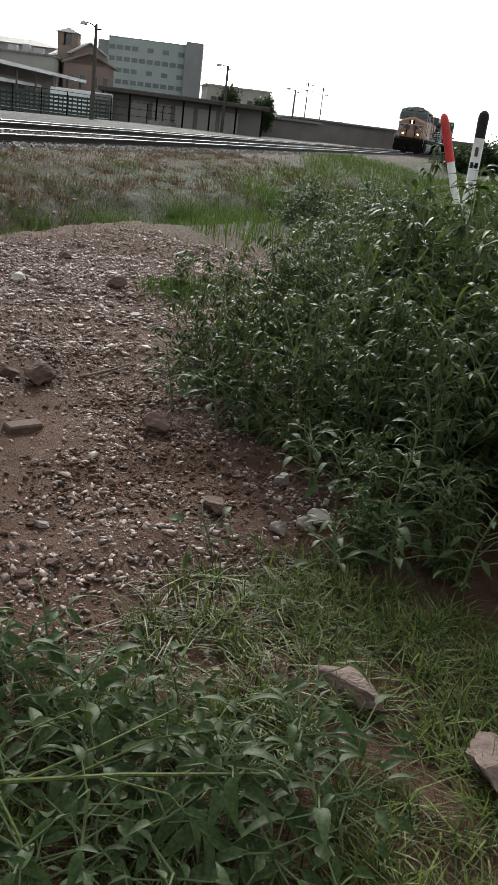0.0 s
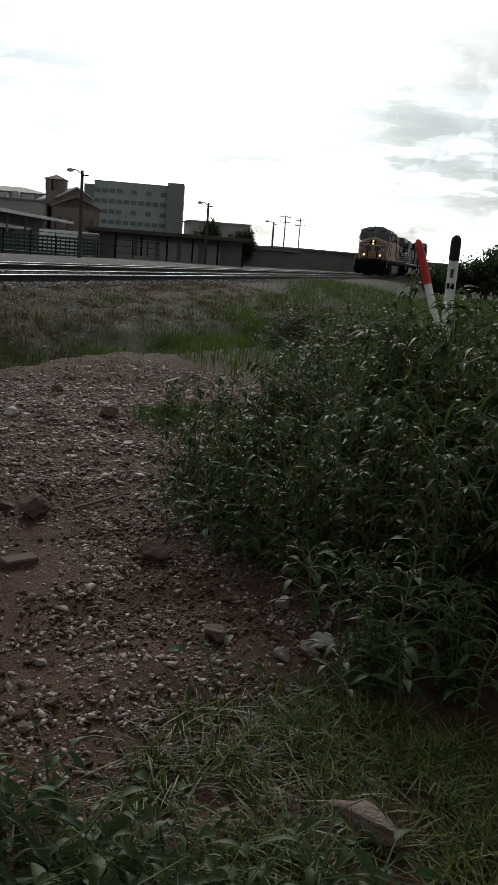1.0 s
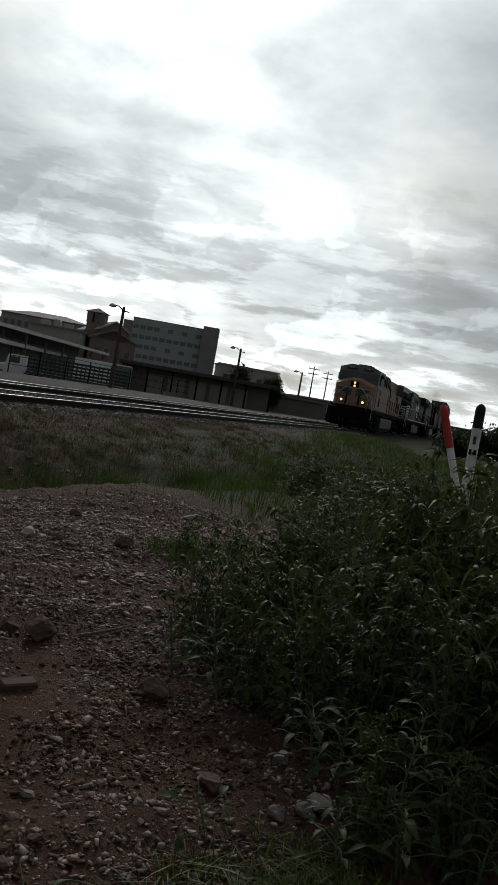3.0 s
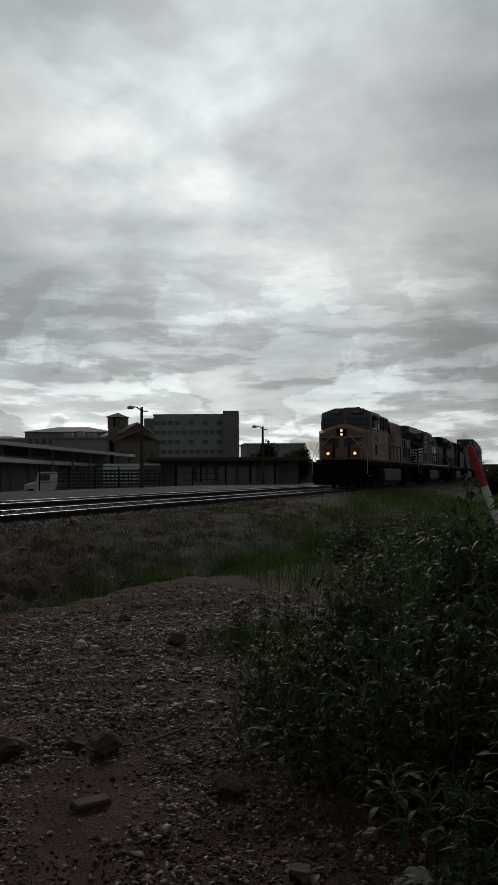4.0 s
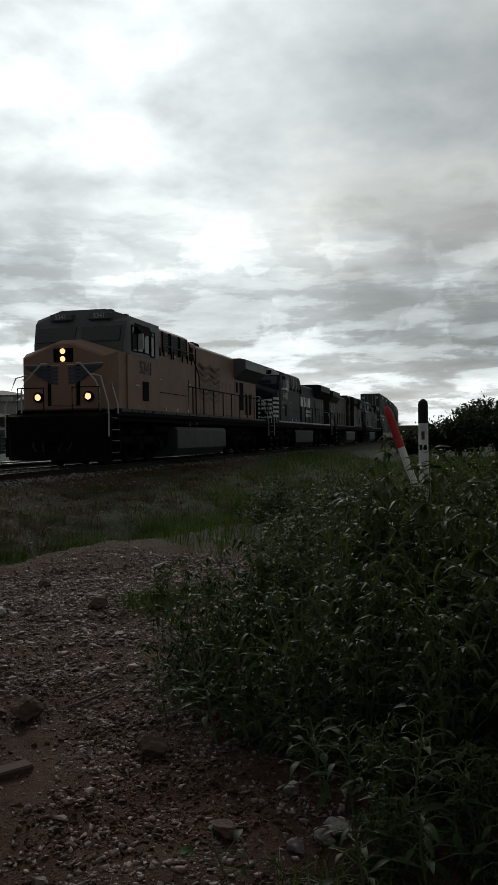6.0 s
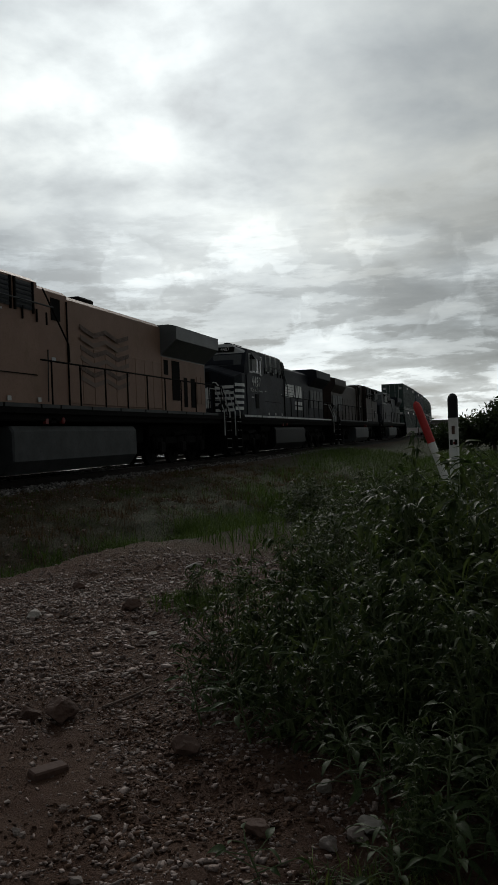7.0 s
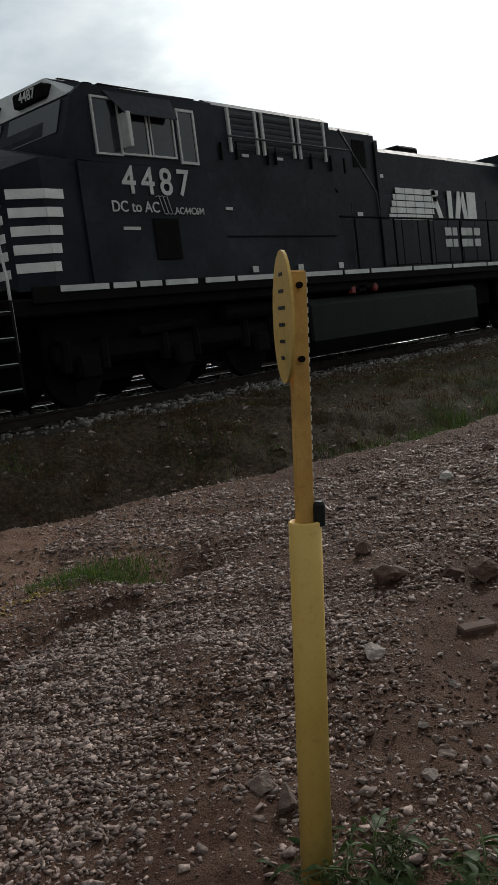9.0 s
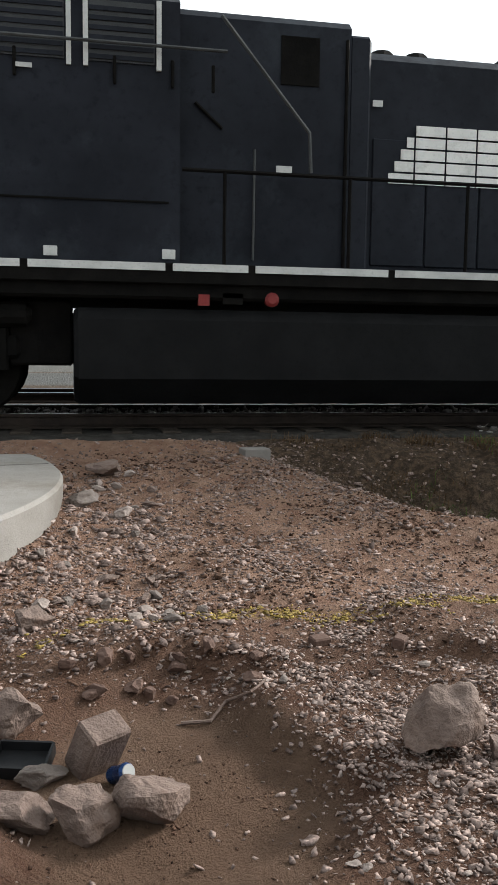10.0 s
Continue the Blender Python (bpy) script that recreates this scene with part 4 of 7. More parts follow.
def locomotive(label, body, upper, sill, tank, lights, style):
    """A six-axle road diesel; x = 0 at the nose's front face, x grows to the rear, z = 0 on the rails."""
    ob = thing("locomotive", label, "locomotive", group="locomotives of the freight train")
    # frame, pilot, couplers
    fore_end = -0.50 if style == "orange" else -0.95
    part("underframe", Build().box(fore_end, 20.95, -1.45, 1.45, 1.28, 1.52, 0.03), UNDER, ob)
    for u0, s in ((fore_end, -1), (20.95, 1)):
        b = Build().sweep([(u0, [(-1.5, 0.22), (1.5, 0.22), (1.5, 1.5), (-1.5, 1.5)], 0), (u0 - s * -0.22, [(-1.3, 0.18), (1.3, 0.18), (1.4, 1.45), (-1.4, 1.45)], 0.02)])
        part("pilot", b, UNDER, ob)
        cp = Build().box(min(u0, u0 + s * 0.42), max(u0, u0 + s * 0.42), -0.16, 0.16, 0.74, 1.02, 0.04)
        cp.box(u0 + s * 0.35 - 0.12, u0 + s * 0.35 + 0.12, -0.22, 0.2, 0.70, 1.06, 0.04)
        part("coupler", cp, UNDER, ob)
        for v in (-0.55, -0.25, 0.3, 0.6):
            part("air_hose", Build().tube([(u0 + s * 0.05, v, 0.95), (u0 + s * 0.25, v, 0.6), (u0 + s * 0.3, v * 0.8, 0.45)], 0.03, 6), RUBBER, ob)
    # steps with grab rails at the four corners
    for u0, s in ((fore_end + 0.33, 1), (20.62, -1)):
        for side in (-1, 1):
            for du in (-0.30, 0.30):
                part("step_side", Build().box(u0 + du - 0.02, u0 + du + 0.02, side * 1.5 - 0.14, side * 1.5 + 0.1, 0.3, 1.5), UNDER, ob)
            for k in range(4):
                st = part("step", Build().box(u0 - 0.28, u0 + 0.28, side * 1.5 - 0.16, side * 1.5 + 0.12, 0.36 + 0.32 * k, 0.40 + 0.32 * k), UNDER, ob)
                part("step_edge", Build().box(u0 - 0.27, u0 + 0.27, side * 1.635 - 0.012, side * 1.635 + 0.012, 0.385 + 0.32 * k, 0.41 + 0.32 * k), REFLEX, st)
            for du in (-0.34, 0.34):
                part("grab_rail", Build().tube([(u0 + du, side * 1.58, 0.85), (u0 + du, side * 1.58, 1.75), (u0 + du + s * 0.12, side * 1.3, 2.55), (u0 + du + s * 0.2, side * 1.0, 2.62)], 0.022, 6), REFLEX if style != "dark" else UNDER, ob)
    # short nose
    n0 = [(-1.30, 1.62), (1.30, 1.62), (1.30, 3.16), (0.25, 3.56), (-0.25, 3.56), (-1.30, 3.16)]
    n1 = [(-1.46, 1.62), (1.46, 1.62), (1.46, 3.32), (0.3, 3.70), (-0.3, 3.70), (-1.46, 3.32)]
    nose = part("nose", Build().sweep([(0.0, n0, 0.05), (0.06, n0, 0), (0.55, n1, 0), (1.35, n1, 0)]), body, ob)
    part("nose_door", Build().box(-0.03, 0.02, -0.38, 0.38, 1.75, 3.0, 0.012), body, nose)
    for v in (-0.45, 0.45):
        part("door_gap", Build().box(-0.02, 0.01, v - 0.05, v + 0.05, 1.75, 2.92), UNDER, nose)
    part("brow", Build().box(-0.045, 0.03, -0.30, 0.30, 3.0, 3.40, 0.02), UNDER, nose)
    for z in (3.09, 3.31):
        part("headlight", Build().turned((-0.05, 0, z), (-1, 0, 0), [(0, 0.08), (0.03, 0.075), (0.035, 0.02)], 14), lights, nose)
    for v in (-0.78, 0.78):
        dl = part("ditch_light", Build().turned((0.0, v, 2.0), (-1, 0, 0), [(0, 0.15), (0.08, 0.15), (0.09, 0.12)], 14), UNDER, ob)
        part("lens", Build().turned((-0.095, v, 2.0), (-1, 0, 0), [(0, 0.095), (0.02, 0.085)], 12), lights, dl)
    for v0, v1 in ((-0.5, -1.2), (0.5, 1.2)):
        part("nose_handrail", Build().tube([(-0.12, v0 * 0.9, 2.95), (-0.2, v0 * 1.2, 2.95), (-0.5 * fore_end / -0.95, v1 * 0.9, 2.45), (fore_end + 0.23, v1, 2.2), (fore_end + 0.23, v1, 1.55)], 0.024, 6), REFLEX, ob)
    for v in (-1.25, 1.25):
        part("end_rail", Build().tube([(fore_end + 0.1, v, 1.5), (fore_end + 0.1, v, 2.25), (fore_end + 0.1, v * 0.35, 2.25), (fore_end + 0.1, v * 0.35, 1.5)], 0.022, 6), UNDER, ob)
    # cab with sloped windscreen and chamfered roof
    c_low = [(-1.5, 1.58), (1.5, 1.58), (1.5, 3.30), (-1.5, 3.30)]
    part("cab_side", Build().sweep([(1.15, c_low, 0), (3.95, c_low, 0)]), body, ob)
    w0 = [(-1.46, 3.25), (1.46, 3.25), (1.46, 3.30), (-1.46, 3.30)]
    lift = 0.10 if style == "orange" else 0.0
    ring = lambda z: [(-1.5, 3.304), (1.5, 3.304), (1.5, min(z + lift, 4.34 + lift)), (0.72, z + lift), (-0.72, z + lift), (-1.5, min(z + lift, 4.34 + lift))]
    cab = part("cab_upper", Build().sweep([(1.02, [(-1.44, 3.304), (1.44, 3.304), (1.44, 3.62), (0.7, 3.78), (-0.7, 3.78), (-1.44, 3.62)], 0), (1.22, ring(4.20), 0.02), (1.42, ring(4.60), 0), (3.95, ring(4.64), 0)]), upper, ob)
    for v0, v1 in ((-1.32, -0.1), (0.1, 1.32)):
        fwd = 0.05 if style == "orange" else 0.0
        vs = [(1.015 - fwd, v0, 3.70), (1.015 - fwd, v1, 3.70), (1.165 - fwd, v1, 4.14), (1.165 - fwd, v0, 4.14)]
        vs += [(x + 0.09, y, z) for x, y, z in vs]
        part("windscreen", Build().add(vs, [(0, 1, 2, 3), (7, 6, 5, 4), (0, 4, 5, 1), (1, 5, 6, 2), (2, 6, 7, 3), (3, 7, 4, 0)]), GLASS, cab)
    if style == "black":
        part("cab_roof", Build().sweep([(1.43, [(-1.18, 4.44), (1.18, 4.44), (0.73, 4.612), (-0.73, 4.612)], 0), (3.94, [(-1.18, 4.48), (1.18, 4.48), (0.73, 4.652), (-0.73, 4.652)], 0)]), CANOPY, cab, "pale grey cab roof")
        part("brow_panel", Build().sweep([(1.205, [(-1.40, 4.185), (1.40, 4.185), (1.40, 4.20), (-1.40, 4.20)], 0), (1.40, [(-1.42, 4.30), (1.42, 4.30), (0.72, 4.605), (-0.72, 4.605)], 0)]), CANOPY, cab, "pale grey brow panel")
    for v in (-0.62, 0.62):
        nb = part("number_board", Build().box(1.15, 1.34, v - 0.36, v + 0.36, 4.26 + lift, 4.46 + lift, 0.02), upper if style == "orange" else UNDER, cab)
        if style != "dark":
            lettering("road_number", {"orange": "5341", "black": "4487"}[style], 0.19, REFLEX, nb, pose(1.142, v, 4.36 + lift, 90, 0, -90))
    for side in (-1, 1):
        y = side * 1.5
        trim = REFLEX if style == "black" else UNDER
        sw = part("side_window", Build().box(1.54, 3.0, min(y, y + side * 0.012), max(y, y + side * 0.012), 3.44, 4.15), GLASS, ob)
        for x0, x1, z0, z1 in ((1.5, 1.98, 3.40, 3.43), (1.5, 1.98, 4.16, 4.19), (1.5, 1.53, 3.43, 4.16), (1.95, 1.98, 3.43, 4.16), (1.98, 3.04, 3.42, 3.45), (3.01, 3.04, 3.45, 4.1), (2.48, 2.51, 3.45, 4.1), (2.55, 2.57, 3.45, 4.1)):
            part("frame_bar", Build().box(x0, x1, min(y, y + side * 0.03), max(y, y + side * 0.03), z0, z1), trim, sw)
        part("open_sash", Build().box(1.98, 2.05, min(y, y + side * 0.20), max(y, y + side * 0.20), 3.50, 3.98, 0.01), REFLEX, sw)
        dw = part("door_window", Build().box(3.16, 3.46, min(y, y + side * 0.012), max(y, y + side * 0.012), 3.40, 4.13), GLASS, ob)
        for x0, x1, z0, z1 in ((3.12, 3.50, 3.36, 3.40), (3.12, 3.50, 4.13, 4.17), (3.12, 3.155, 3.40, 4.13), (3.465, 3.50, 3.40, 4.13)):
            part("frame_bar", Build().box(x0, x1, min(y, y + side * 0.03), max(y, y + side * 0.03), z0, z1), trim, dw)
        vs = [(1.75, y, 4.27), (3.06, y, 4.27), (3.0, y + side * 0.16, 3.95), (1.98, y + side * 0.16, 3.95)]
        vs += [(p, q, r + 0.015) for p, q, r in vs]
        part("sun_visor", Build().add(vs, [(0, 1, 2, 3), (7, 6, 5, 4), (0, 4, 5, 1), (1, 5, 6, 2), (2, 6, 7, 3), (3, 7, 4, 0)]), upper if style == "black" else UNDER, cab)
        part("battery_box_door", Build().box(2.38, 2.9, min(y, y + side * 0.02), max(y, y + side * 0.02), 1.95, 2.55, 0.01), UNDER, ob)
        part("panel_seam", Build().box(1.6, 7.0, min(y * 0.985, y * 0.985 + side * 0.012), max(y * 0.985, y * 0.985 + side * 0.012), 2.28, 2.30), UNDER, ob)
        for u in (4.48, 5.70, 6.93):
            part("warning_plate", Build().box(u, u + 0.14, min(y, y + side * 0.012), max(y, y + side * 0.012), 1.70, 1.80), REFLEX, ob)
        for u, w, z in ((4.0, 0.16, 2.70), (4.55, 0.16, 3.56), (5.45, 0.16, 3.56), (1.80, 0.32, 2.38)):
            part("data_plate", Build().box(u, u + w, min(y, y + side * 0.012), max(y, y + side * 0.012), z, z + 0.045), REFLEX, ob)
    # wide equipment cab behind, with screened openings
    a_prof = [(-1.47, 1.58), (1.47, 1.58), (1.47, 4.33), (1.3, 4.44), (-1.3, 4.44), (-1.47, 4.33)]
    part("equipment_cab", Build().sweep([(3.954, a_prof, 0), (7.12, a_prof, 0)]), body, ob)
    s_prof = [(-1.16, 1.58), (1.16, 1.58), (1.16, 4.33), (1.06, 4.42), (-1.06, 4.42), (-1.16, 4.33)]
    part("blower_cab", Build().sweep([(7.124, s_prof, 0), (9.09, s_prof, 0)]), body, ob)
    part("cab_rear_door", Build().box(9.094, 9.36, -1.09, 1.09, 1.6, 4.30, 0.03), body, ob)
    for side in (-1, 1):
        y = side * 1.474
        for k in range(3):
            u = (4.34, 5.18, 6.17)[k]
            sc = part("screen", Build().box(u, u + (0.60, 0.75, 0.68)[k], min(y, y + side * 0.015), max(y, y + side * 0.015), 3.68, 4.28), MESHGREY, ob)
            for x in (u - 0.05, u + (0.62, 0.77, 0.70)[k]):
                part("screen_edge", Build().box(x, x + 0.05, min(y, y + side * 0.04), max(y, y + side * 0.04), 3.62, 4.31), REFLEX if style == "black" else UNDER, sc)
            for q in range(6):
                part("louvre", Build().box(u + 0.01, u + (0.59, 0.74, 0.67)[k], min(y + side * 0.016, y + side * 0.03), max(y + side * 0.016, y + side * 0.03), 3.70 + 0.095 * q, 3.745 + 0.095 * q), BLACK, sc)
        part("grab_bar", Build().tube([(4.15, y + side * 0.12, 3.84), (7.6, y + side * 0.12, 3.84)], 0.018, 6), TANK, ob)
        part("grab_iron", Build().tube([(7.98, side * 1.19, 1.75), (7.98, side * 1.22, 2.95)], 0.014, 6), TANK, ob)
        for u, z in ((4.05, 3.42), (4.42, 3.45), (5.20, 3.40), (5.42, 3.42), (6.42, 3.40), (7.02, 3.40), (7.45, 3.38)):
            part("hook_bracket", Build().box(u, u + 0.035, min(y, y + side * 0.04), max(y, y + side * 0.04), z + 0.06, z + 0.34, 0.008), UNDER, ob)
        part("white_plate", Build().box(8.24, 8.42, min(side * 1.162, side * 1.175), max(side * 1.162, side * 1.175), 2.72, 2.80), REFLEX, ob)
        part("latch_rod", Build().tube([(7.32, side * 1.18, 3.42), (7.62, side * 1.18, 3.16)], 0.018, 6), HUB, ob)
        part("drain_pipe", Build().tube([(9.04, side * 1.18, 1.62), (9.04, side * 1.18, 4.2)], 0.02, 6), UNDER, ob)
        part("stair_brace", Build().tube([(7.58, side * 1.36, 4.28), (8.54, side * 1.46, 3.10), (8.56, side * 1.46, 2.68)], 0.022, 6), HUB if style != "black" else TANK, ob)
        part("vent_grille", Build().box(8.28, 8.72, min(side * 1.16, side * 1.175), max(side * 1.16, side * 1.175), 3.68, 4.2), UNDER, ob)
    # engine hood with doors, and radiator wings at the rear
    rise = 0.24 if style == "orange" else 0.0
    h_prof = [(-1.0, 1.58), (1.0, 1.58), (1.0, 4.08 + rise), (0.85, 4.2 + rise), (-0.85, 4.2 + rise), (-1.0, 4.08 + rise)]
    hood = part("engine_hood", Build().sweep([(9.364, h_prof, 0), (15.6, h_prof, 0)]), body, ob)
    door = Build().box(0.02, 0.68, -0.018, 0.018, 1.75, 3.2, 0.01).mesh("hood_door", body)
    for side in (-1, 1):
        for k in range(9):
            part("hood_door", door, body, hood, at=pose(9.40 + 0.68 * k, side * 1.01, 0))
    part("exhaust_stack", Build().box(11.4, 12.3, -0.35, 0.35, 4.2 + rise, 4.52 + rise, 0.05), UNDER, ob)
    for u in (9.3, 9.75, 10.2):
        part("roof_hatch", Build().turned((u, -0.3, 4.2 + rise), (0, 0, 1), [(0, 0.2), (0.12, 0.2), (0.2, 0.12)], 10), UNDER, ob)
    rt, rw = {"orange": (4.40, 1.55), "black": (4.46, 1.52), "dark": (4.42, 1.30)}[style]
    r_prof = [(-1.0, 1.58), (1.0, 1.58), (1.0, rt - 0.95), (rw, rt - 0.48), (rw, rt - 0.06), (rw - 0.25, rt), (0.25 - rw, rt), (-rw, rt - 0.06), (-rw, rt - 0.48), (-1.0, rt - 0.95)]
    part("radiator_cab", Build().sweep([(15.604, r_prof, 0), (19.92, r_prof, 0)]), upper if style == "orange" else body, ob)
    if style == "orange":
        part("rear_side_panel", Build().box(15.6, 19.8, -1.03, 1.03, 1.6, 3.42, 0.02), body, ob)
        for side in (-1, 1):
            for u, w, z0, z1 in ((15.75, 0.36, 2.85, 3.32), (16.45, 0.72, 2.05, 3.34), (17.55, 0.34, 1.85, 2.85), (18.25, 0.42, 1.85, 2.85)):
                part("louvred_opening", Build().box(u, u + w, min(side * 1.032, side * 1.045), max(side * 1.032, side * 1.045), z0, z1, 0.004), UNDER, ob)
            for u in (18.85, 19.3):
                part("access_panel", Build().box(u, u + 0.40, min(side * 1.032, side * 1.05), max(side * 1.032, side * 1.05), 2.0, 2.95, 0.006), body, ob)
    for k in range(0 if style == "orange" else 4):
        u = 15.9 + 0.95 * k
        for side in (-1, 1):
            part("radiator_grille", Build().box(u, u + 0.85, min(side * 1.035, side * 1.05), max(side * 1.035, side * 1.05), 2.3, 3.3), MESHGREY, ob)
    # walkway edge, handrails
    for side in (-1, 1):
        y = side * 1.5
        cuts = [0.5, 1.4, 1.9, 2.4, 3.15, 3.25, 4.0, 5.5, 7.0, 7.9, 9.5, 11.2, 12.9, 14.6, 16.3, 18.0, 19.7]
        part("sill", Build().box(0.1, 20.7, min(y, y + side * 0.03), max(y, y + side * 0.03), 1.44, 1.66, 0.01), UNDER, ob)
        for a, c in zip(cuts, cuts[1:]):
            if c - a > 0.2:
                (style != "dark" or a > 6) and part("sill_stripe", Build().box(a + 0.04, c - 0.04, min(y + side * 0.034, y + side * 0.045), max(y + side * 0.034, y + side * 0.045), 1.575, 1.655), sill, ob)
        part("handrail", Build().tube([(7.14, y, 2.64), (20.3, y, 2.64), (20.55, y, 2.3), (20.6, y, 1.5)], 0.022, 6), UNDER if style != "orange" else HUB, ob)
        st = Build().tube([(0, 0, 1.5), (0, 0, 2.64)], 0.02, 6).mesh("stanchion", UNDER)
        for k in range(10):
            part("stanchion", st, UNDER, ob, at=pose(7.6 + 1.4 * k, y, 0))
    # fuel tank and fittings
    t_prof = [(-1.42, 0.42), (-1.2, 0.14), (1.2, 0.14), (1.42, 0.42), (1.42, 1.06), (1.34, 1.18), (-1.34, 1.18), (-1.42, 1.06)]
    tk = part("fuel_tank", Build().sweep([(6.0, t_prof, 0.03), (6.05, t_prof, 0), (12.45, t_prof, 0), (12.5, t_prof, 0.03)]), tank, ob)
    for side in (-1, 1):
        part("fuel_filler", Build().turned((8.15, side * 1.38, 1.3), (0, side, 0), [(0, 0.08), (0.08, 0.08), (0.1, 0.05)], 12), FILLERRED, ob, "red fuel filler cap")
        part("cutoff_button", Build().box(7.33, 7.45, side * 1.42 - 0.04, side * 1.42 + 0.04, 1.22, 1.34), FILLERRED, ob, "red cut-off button")
        part("gauge_box", Build().box(7.6, 7.82, side * 1.42 - 0.03, side * 1.42 + 0.03, 1.24, 1.36), HUB, ob)
        part("air_reservoir", Build().turned((3.9, side * 1.15, 1.1), (1, 0, 0), [(0, 0.05), (0.06, 0.14), (1.6, 0.14), (1.66, 0.05)], 12), UNDER, ob)
    # horn, antenna, bell on the roof
    for u, v in ((2.3, -0.5), (2.6, -0.1), (3.0, 0.3), (3.4, -0.55)):
        part("roof_fitting", Build().turned((u, v, 4.62 + lift), (0, 0, 1), [(0, 0.14), (0.07, 0.13), (0.10, 0.05)], 10), UNDER, ob)
    if style == "black":
        for u0, u1, v in ((1.75, 2.15, -0.5), (2.45, 3.3, -0.55)):
            part("antenna_base", Build().box(u0, u1, v - 0.1, v + 0.1, 4.655, 4.70, 0.015), UNDER, cab)
    part("air_conditioner", Build().box(2.7, 3.6, -0.45, 0.45, 4.63 + lift, 4.74 + lift, 0.03), upper, ob)
    # Solid blocks added to stop light through the gaps, standing for brake gear too.
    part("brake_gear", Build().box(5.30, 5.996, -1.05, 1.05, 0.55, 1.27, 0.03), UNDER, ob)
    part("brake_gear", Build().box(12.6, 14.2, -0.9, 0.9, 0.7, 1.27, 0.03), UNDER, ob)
    sets = bogie(ob, 3.0) + bogie(ob, 16.9)
    # liveries
    if style == "black":
        for k in range(5):
            z = 1.85 + 0.235 * k
            for side in (-1, 1):
                y = side * 1.465
                part("nose_stripe", Build().box(0.553, 0.76 + 0.05 * (k - 2), min(y, y + side * 0.012), max(y, y + side * 0.012), z, z + 0.125), WHITE, ob)
                vs = [(0.07, side * 1.312, z), (0.55, side * 1.472, z), (0.55, side * 1.472, z + 0.125), (0.07, side * 1.312, z + 0.125)]
                vs += [(p[0], p[1] - side * 0.02, p[2]) for p in vs]
                part("corner_stripe", Build().add(vs, [(0, 1, 2, 3), (7, 6, 5, 4), (0, 4, 5, 1), (1, 5, 6, 2), (2, 6, 7, 3), (3, 7, 4, 0)]), WHITE, ob)
            for y0, y1 in ((-1.27, -0.42), (0.42, 1.27)):
                part("front_stripe", Build().box(-0.012, 0.0, y0, y1, z * 0.97, z * 0.97 + 0.115), WHITE, nose)
        part("front_emblem", Build().box(-0.05, -0.035, -0.3, 0.3, 1.95, 2.75), WHITE, nose, "white emblem panel")
        for side in (-1, 1):
            turn = pose(0, 0, 0, 90, 0, 0 if side < 0 else 180)
            lettering("road_number", "4487", 0.55, REFLEX, ob, pose(2.56, side * 1.512, 3.06) @ turn, "pale road number", 1.32)
            lettering("slogan", "DC to AC", 0.215, REFLEX, ob, pose(2.09, side * 1.512, 2.70) @ turn)
            lettering("model_mark", "AC44C6M", 0.145, REFLEX, ob, pose(3.17, side * 1.512, 2.66) @ turn)
            for k in range(3):
                part("wave_mark", Build().tube([(2.50 + 0.08 * k, side * 1.512, 2.86), (2.56 + 0.08 * k, side * 1.512, 2.88), (2.64 + 0.08 * k, side * 1.512, 2.62), (2.70 + 0.08 * k, side * 1.512, 2.61)], 0.007, 5), REFLEX, ob)
            y = side * 1.034
            for k in range(5):
                ends = [9.60 + 0.073 * k, 9.93, 10.32, 10.71, 11.10, 11.45, 11.78 - 0.08 * (4 - k)]
                for u0, u1 in zip(ends, ends[1:]):
                    if u1 - u0 > 0.06:
                        part("hood_bar", Build().box(u0 + 0.012, u1 - 0.012, min(y, y + side * 0.012), max(y, y + side * 0.012), 2.70 + 0.138 * k, 2.815 + 0.138 * k), WHITE, ob)
            part("white_plate", Build().box(9.40, 9.52, min(y, y + side * 0.012), max(y, y + side * 0.012), 3.55, 3.62), REFLEX, ob)
            em = Build()
            for u0, u1, lean in ((11.75, 11.95, 0.35), (12.2, 12.4, 0.0), (12.5, 12.72, -0.2), (12.95, 13.15, 0.15), (13.15, 13.6, 0.0)):
                em.add([(u0, y, 2.72), (u1, y, 2.72), (u1 - lean, y, 3.38), (u0 - lean, y, 3.38), (u0, y + side * 0.012, 2.72), (u1, y + side * 0.012, 2.72), (u1 - lean, y + side * 0.012, 3.38), (u0 - lean, y + side * 0.012, 3.38)],
                       [(0, 1, 2, 3), (4, 7, 6, 5), (0, 4, 5, 1), (1, 5, 6, 2), (2, 6, 7, 3), (3, 7, 4, 0)])
            part("hood_emblem", em, WHITE, ob, "white slanting emblem shapes")
            for k in range(2):
                for j, w in enumerate((0.3, 0.22, 0.34, 0.26, 0.3)):
                    part("name_bar", Build().box(11.95 + 0.36 * j, 11.95 + 0.36 * j + w, min(y, y + side * 0.012), max(y, y + side * 0.012), 2.36 - 0.26 * k, 2.54 - 0.26 * k), REFLEX, ob)
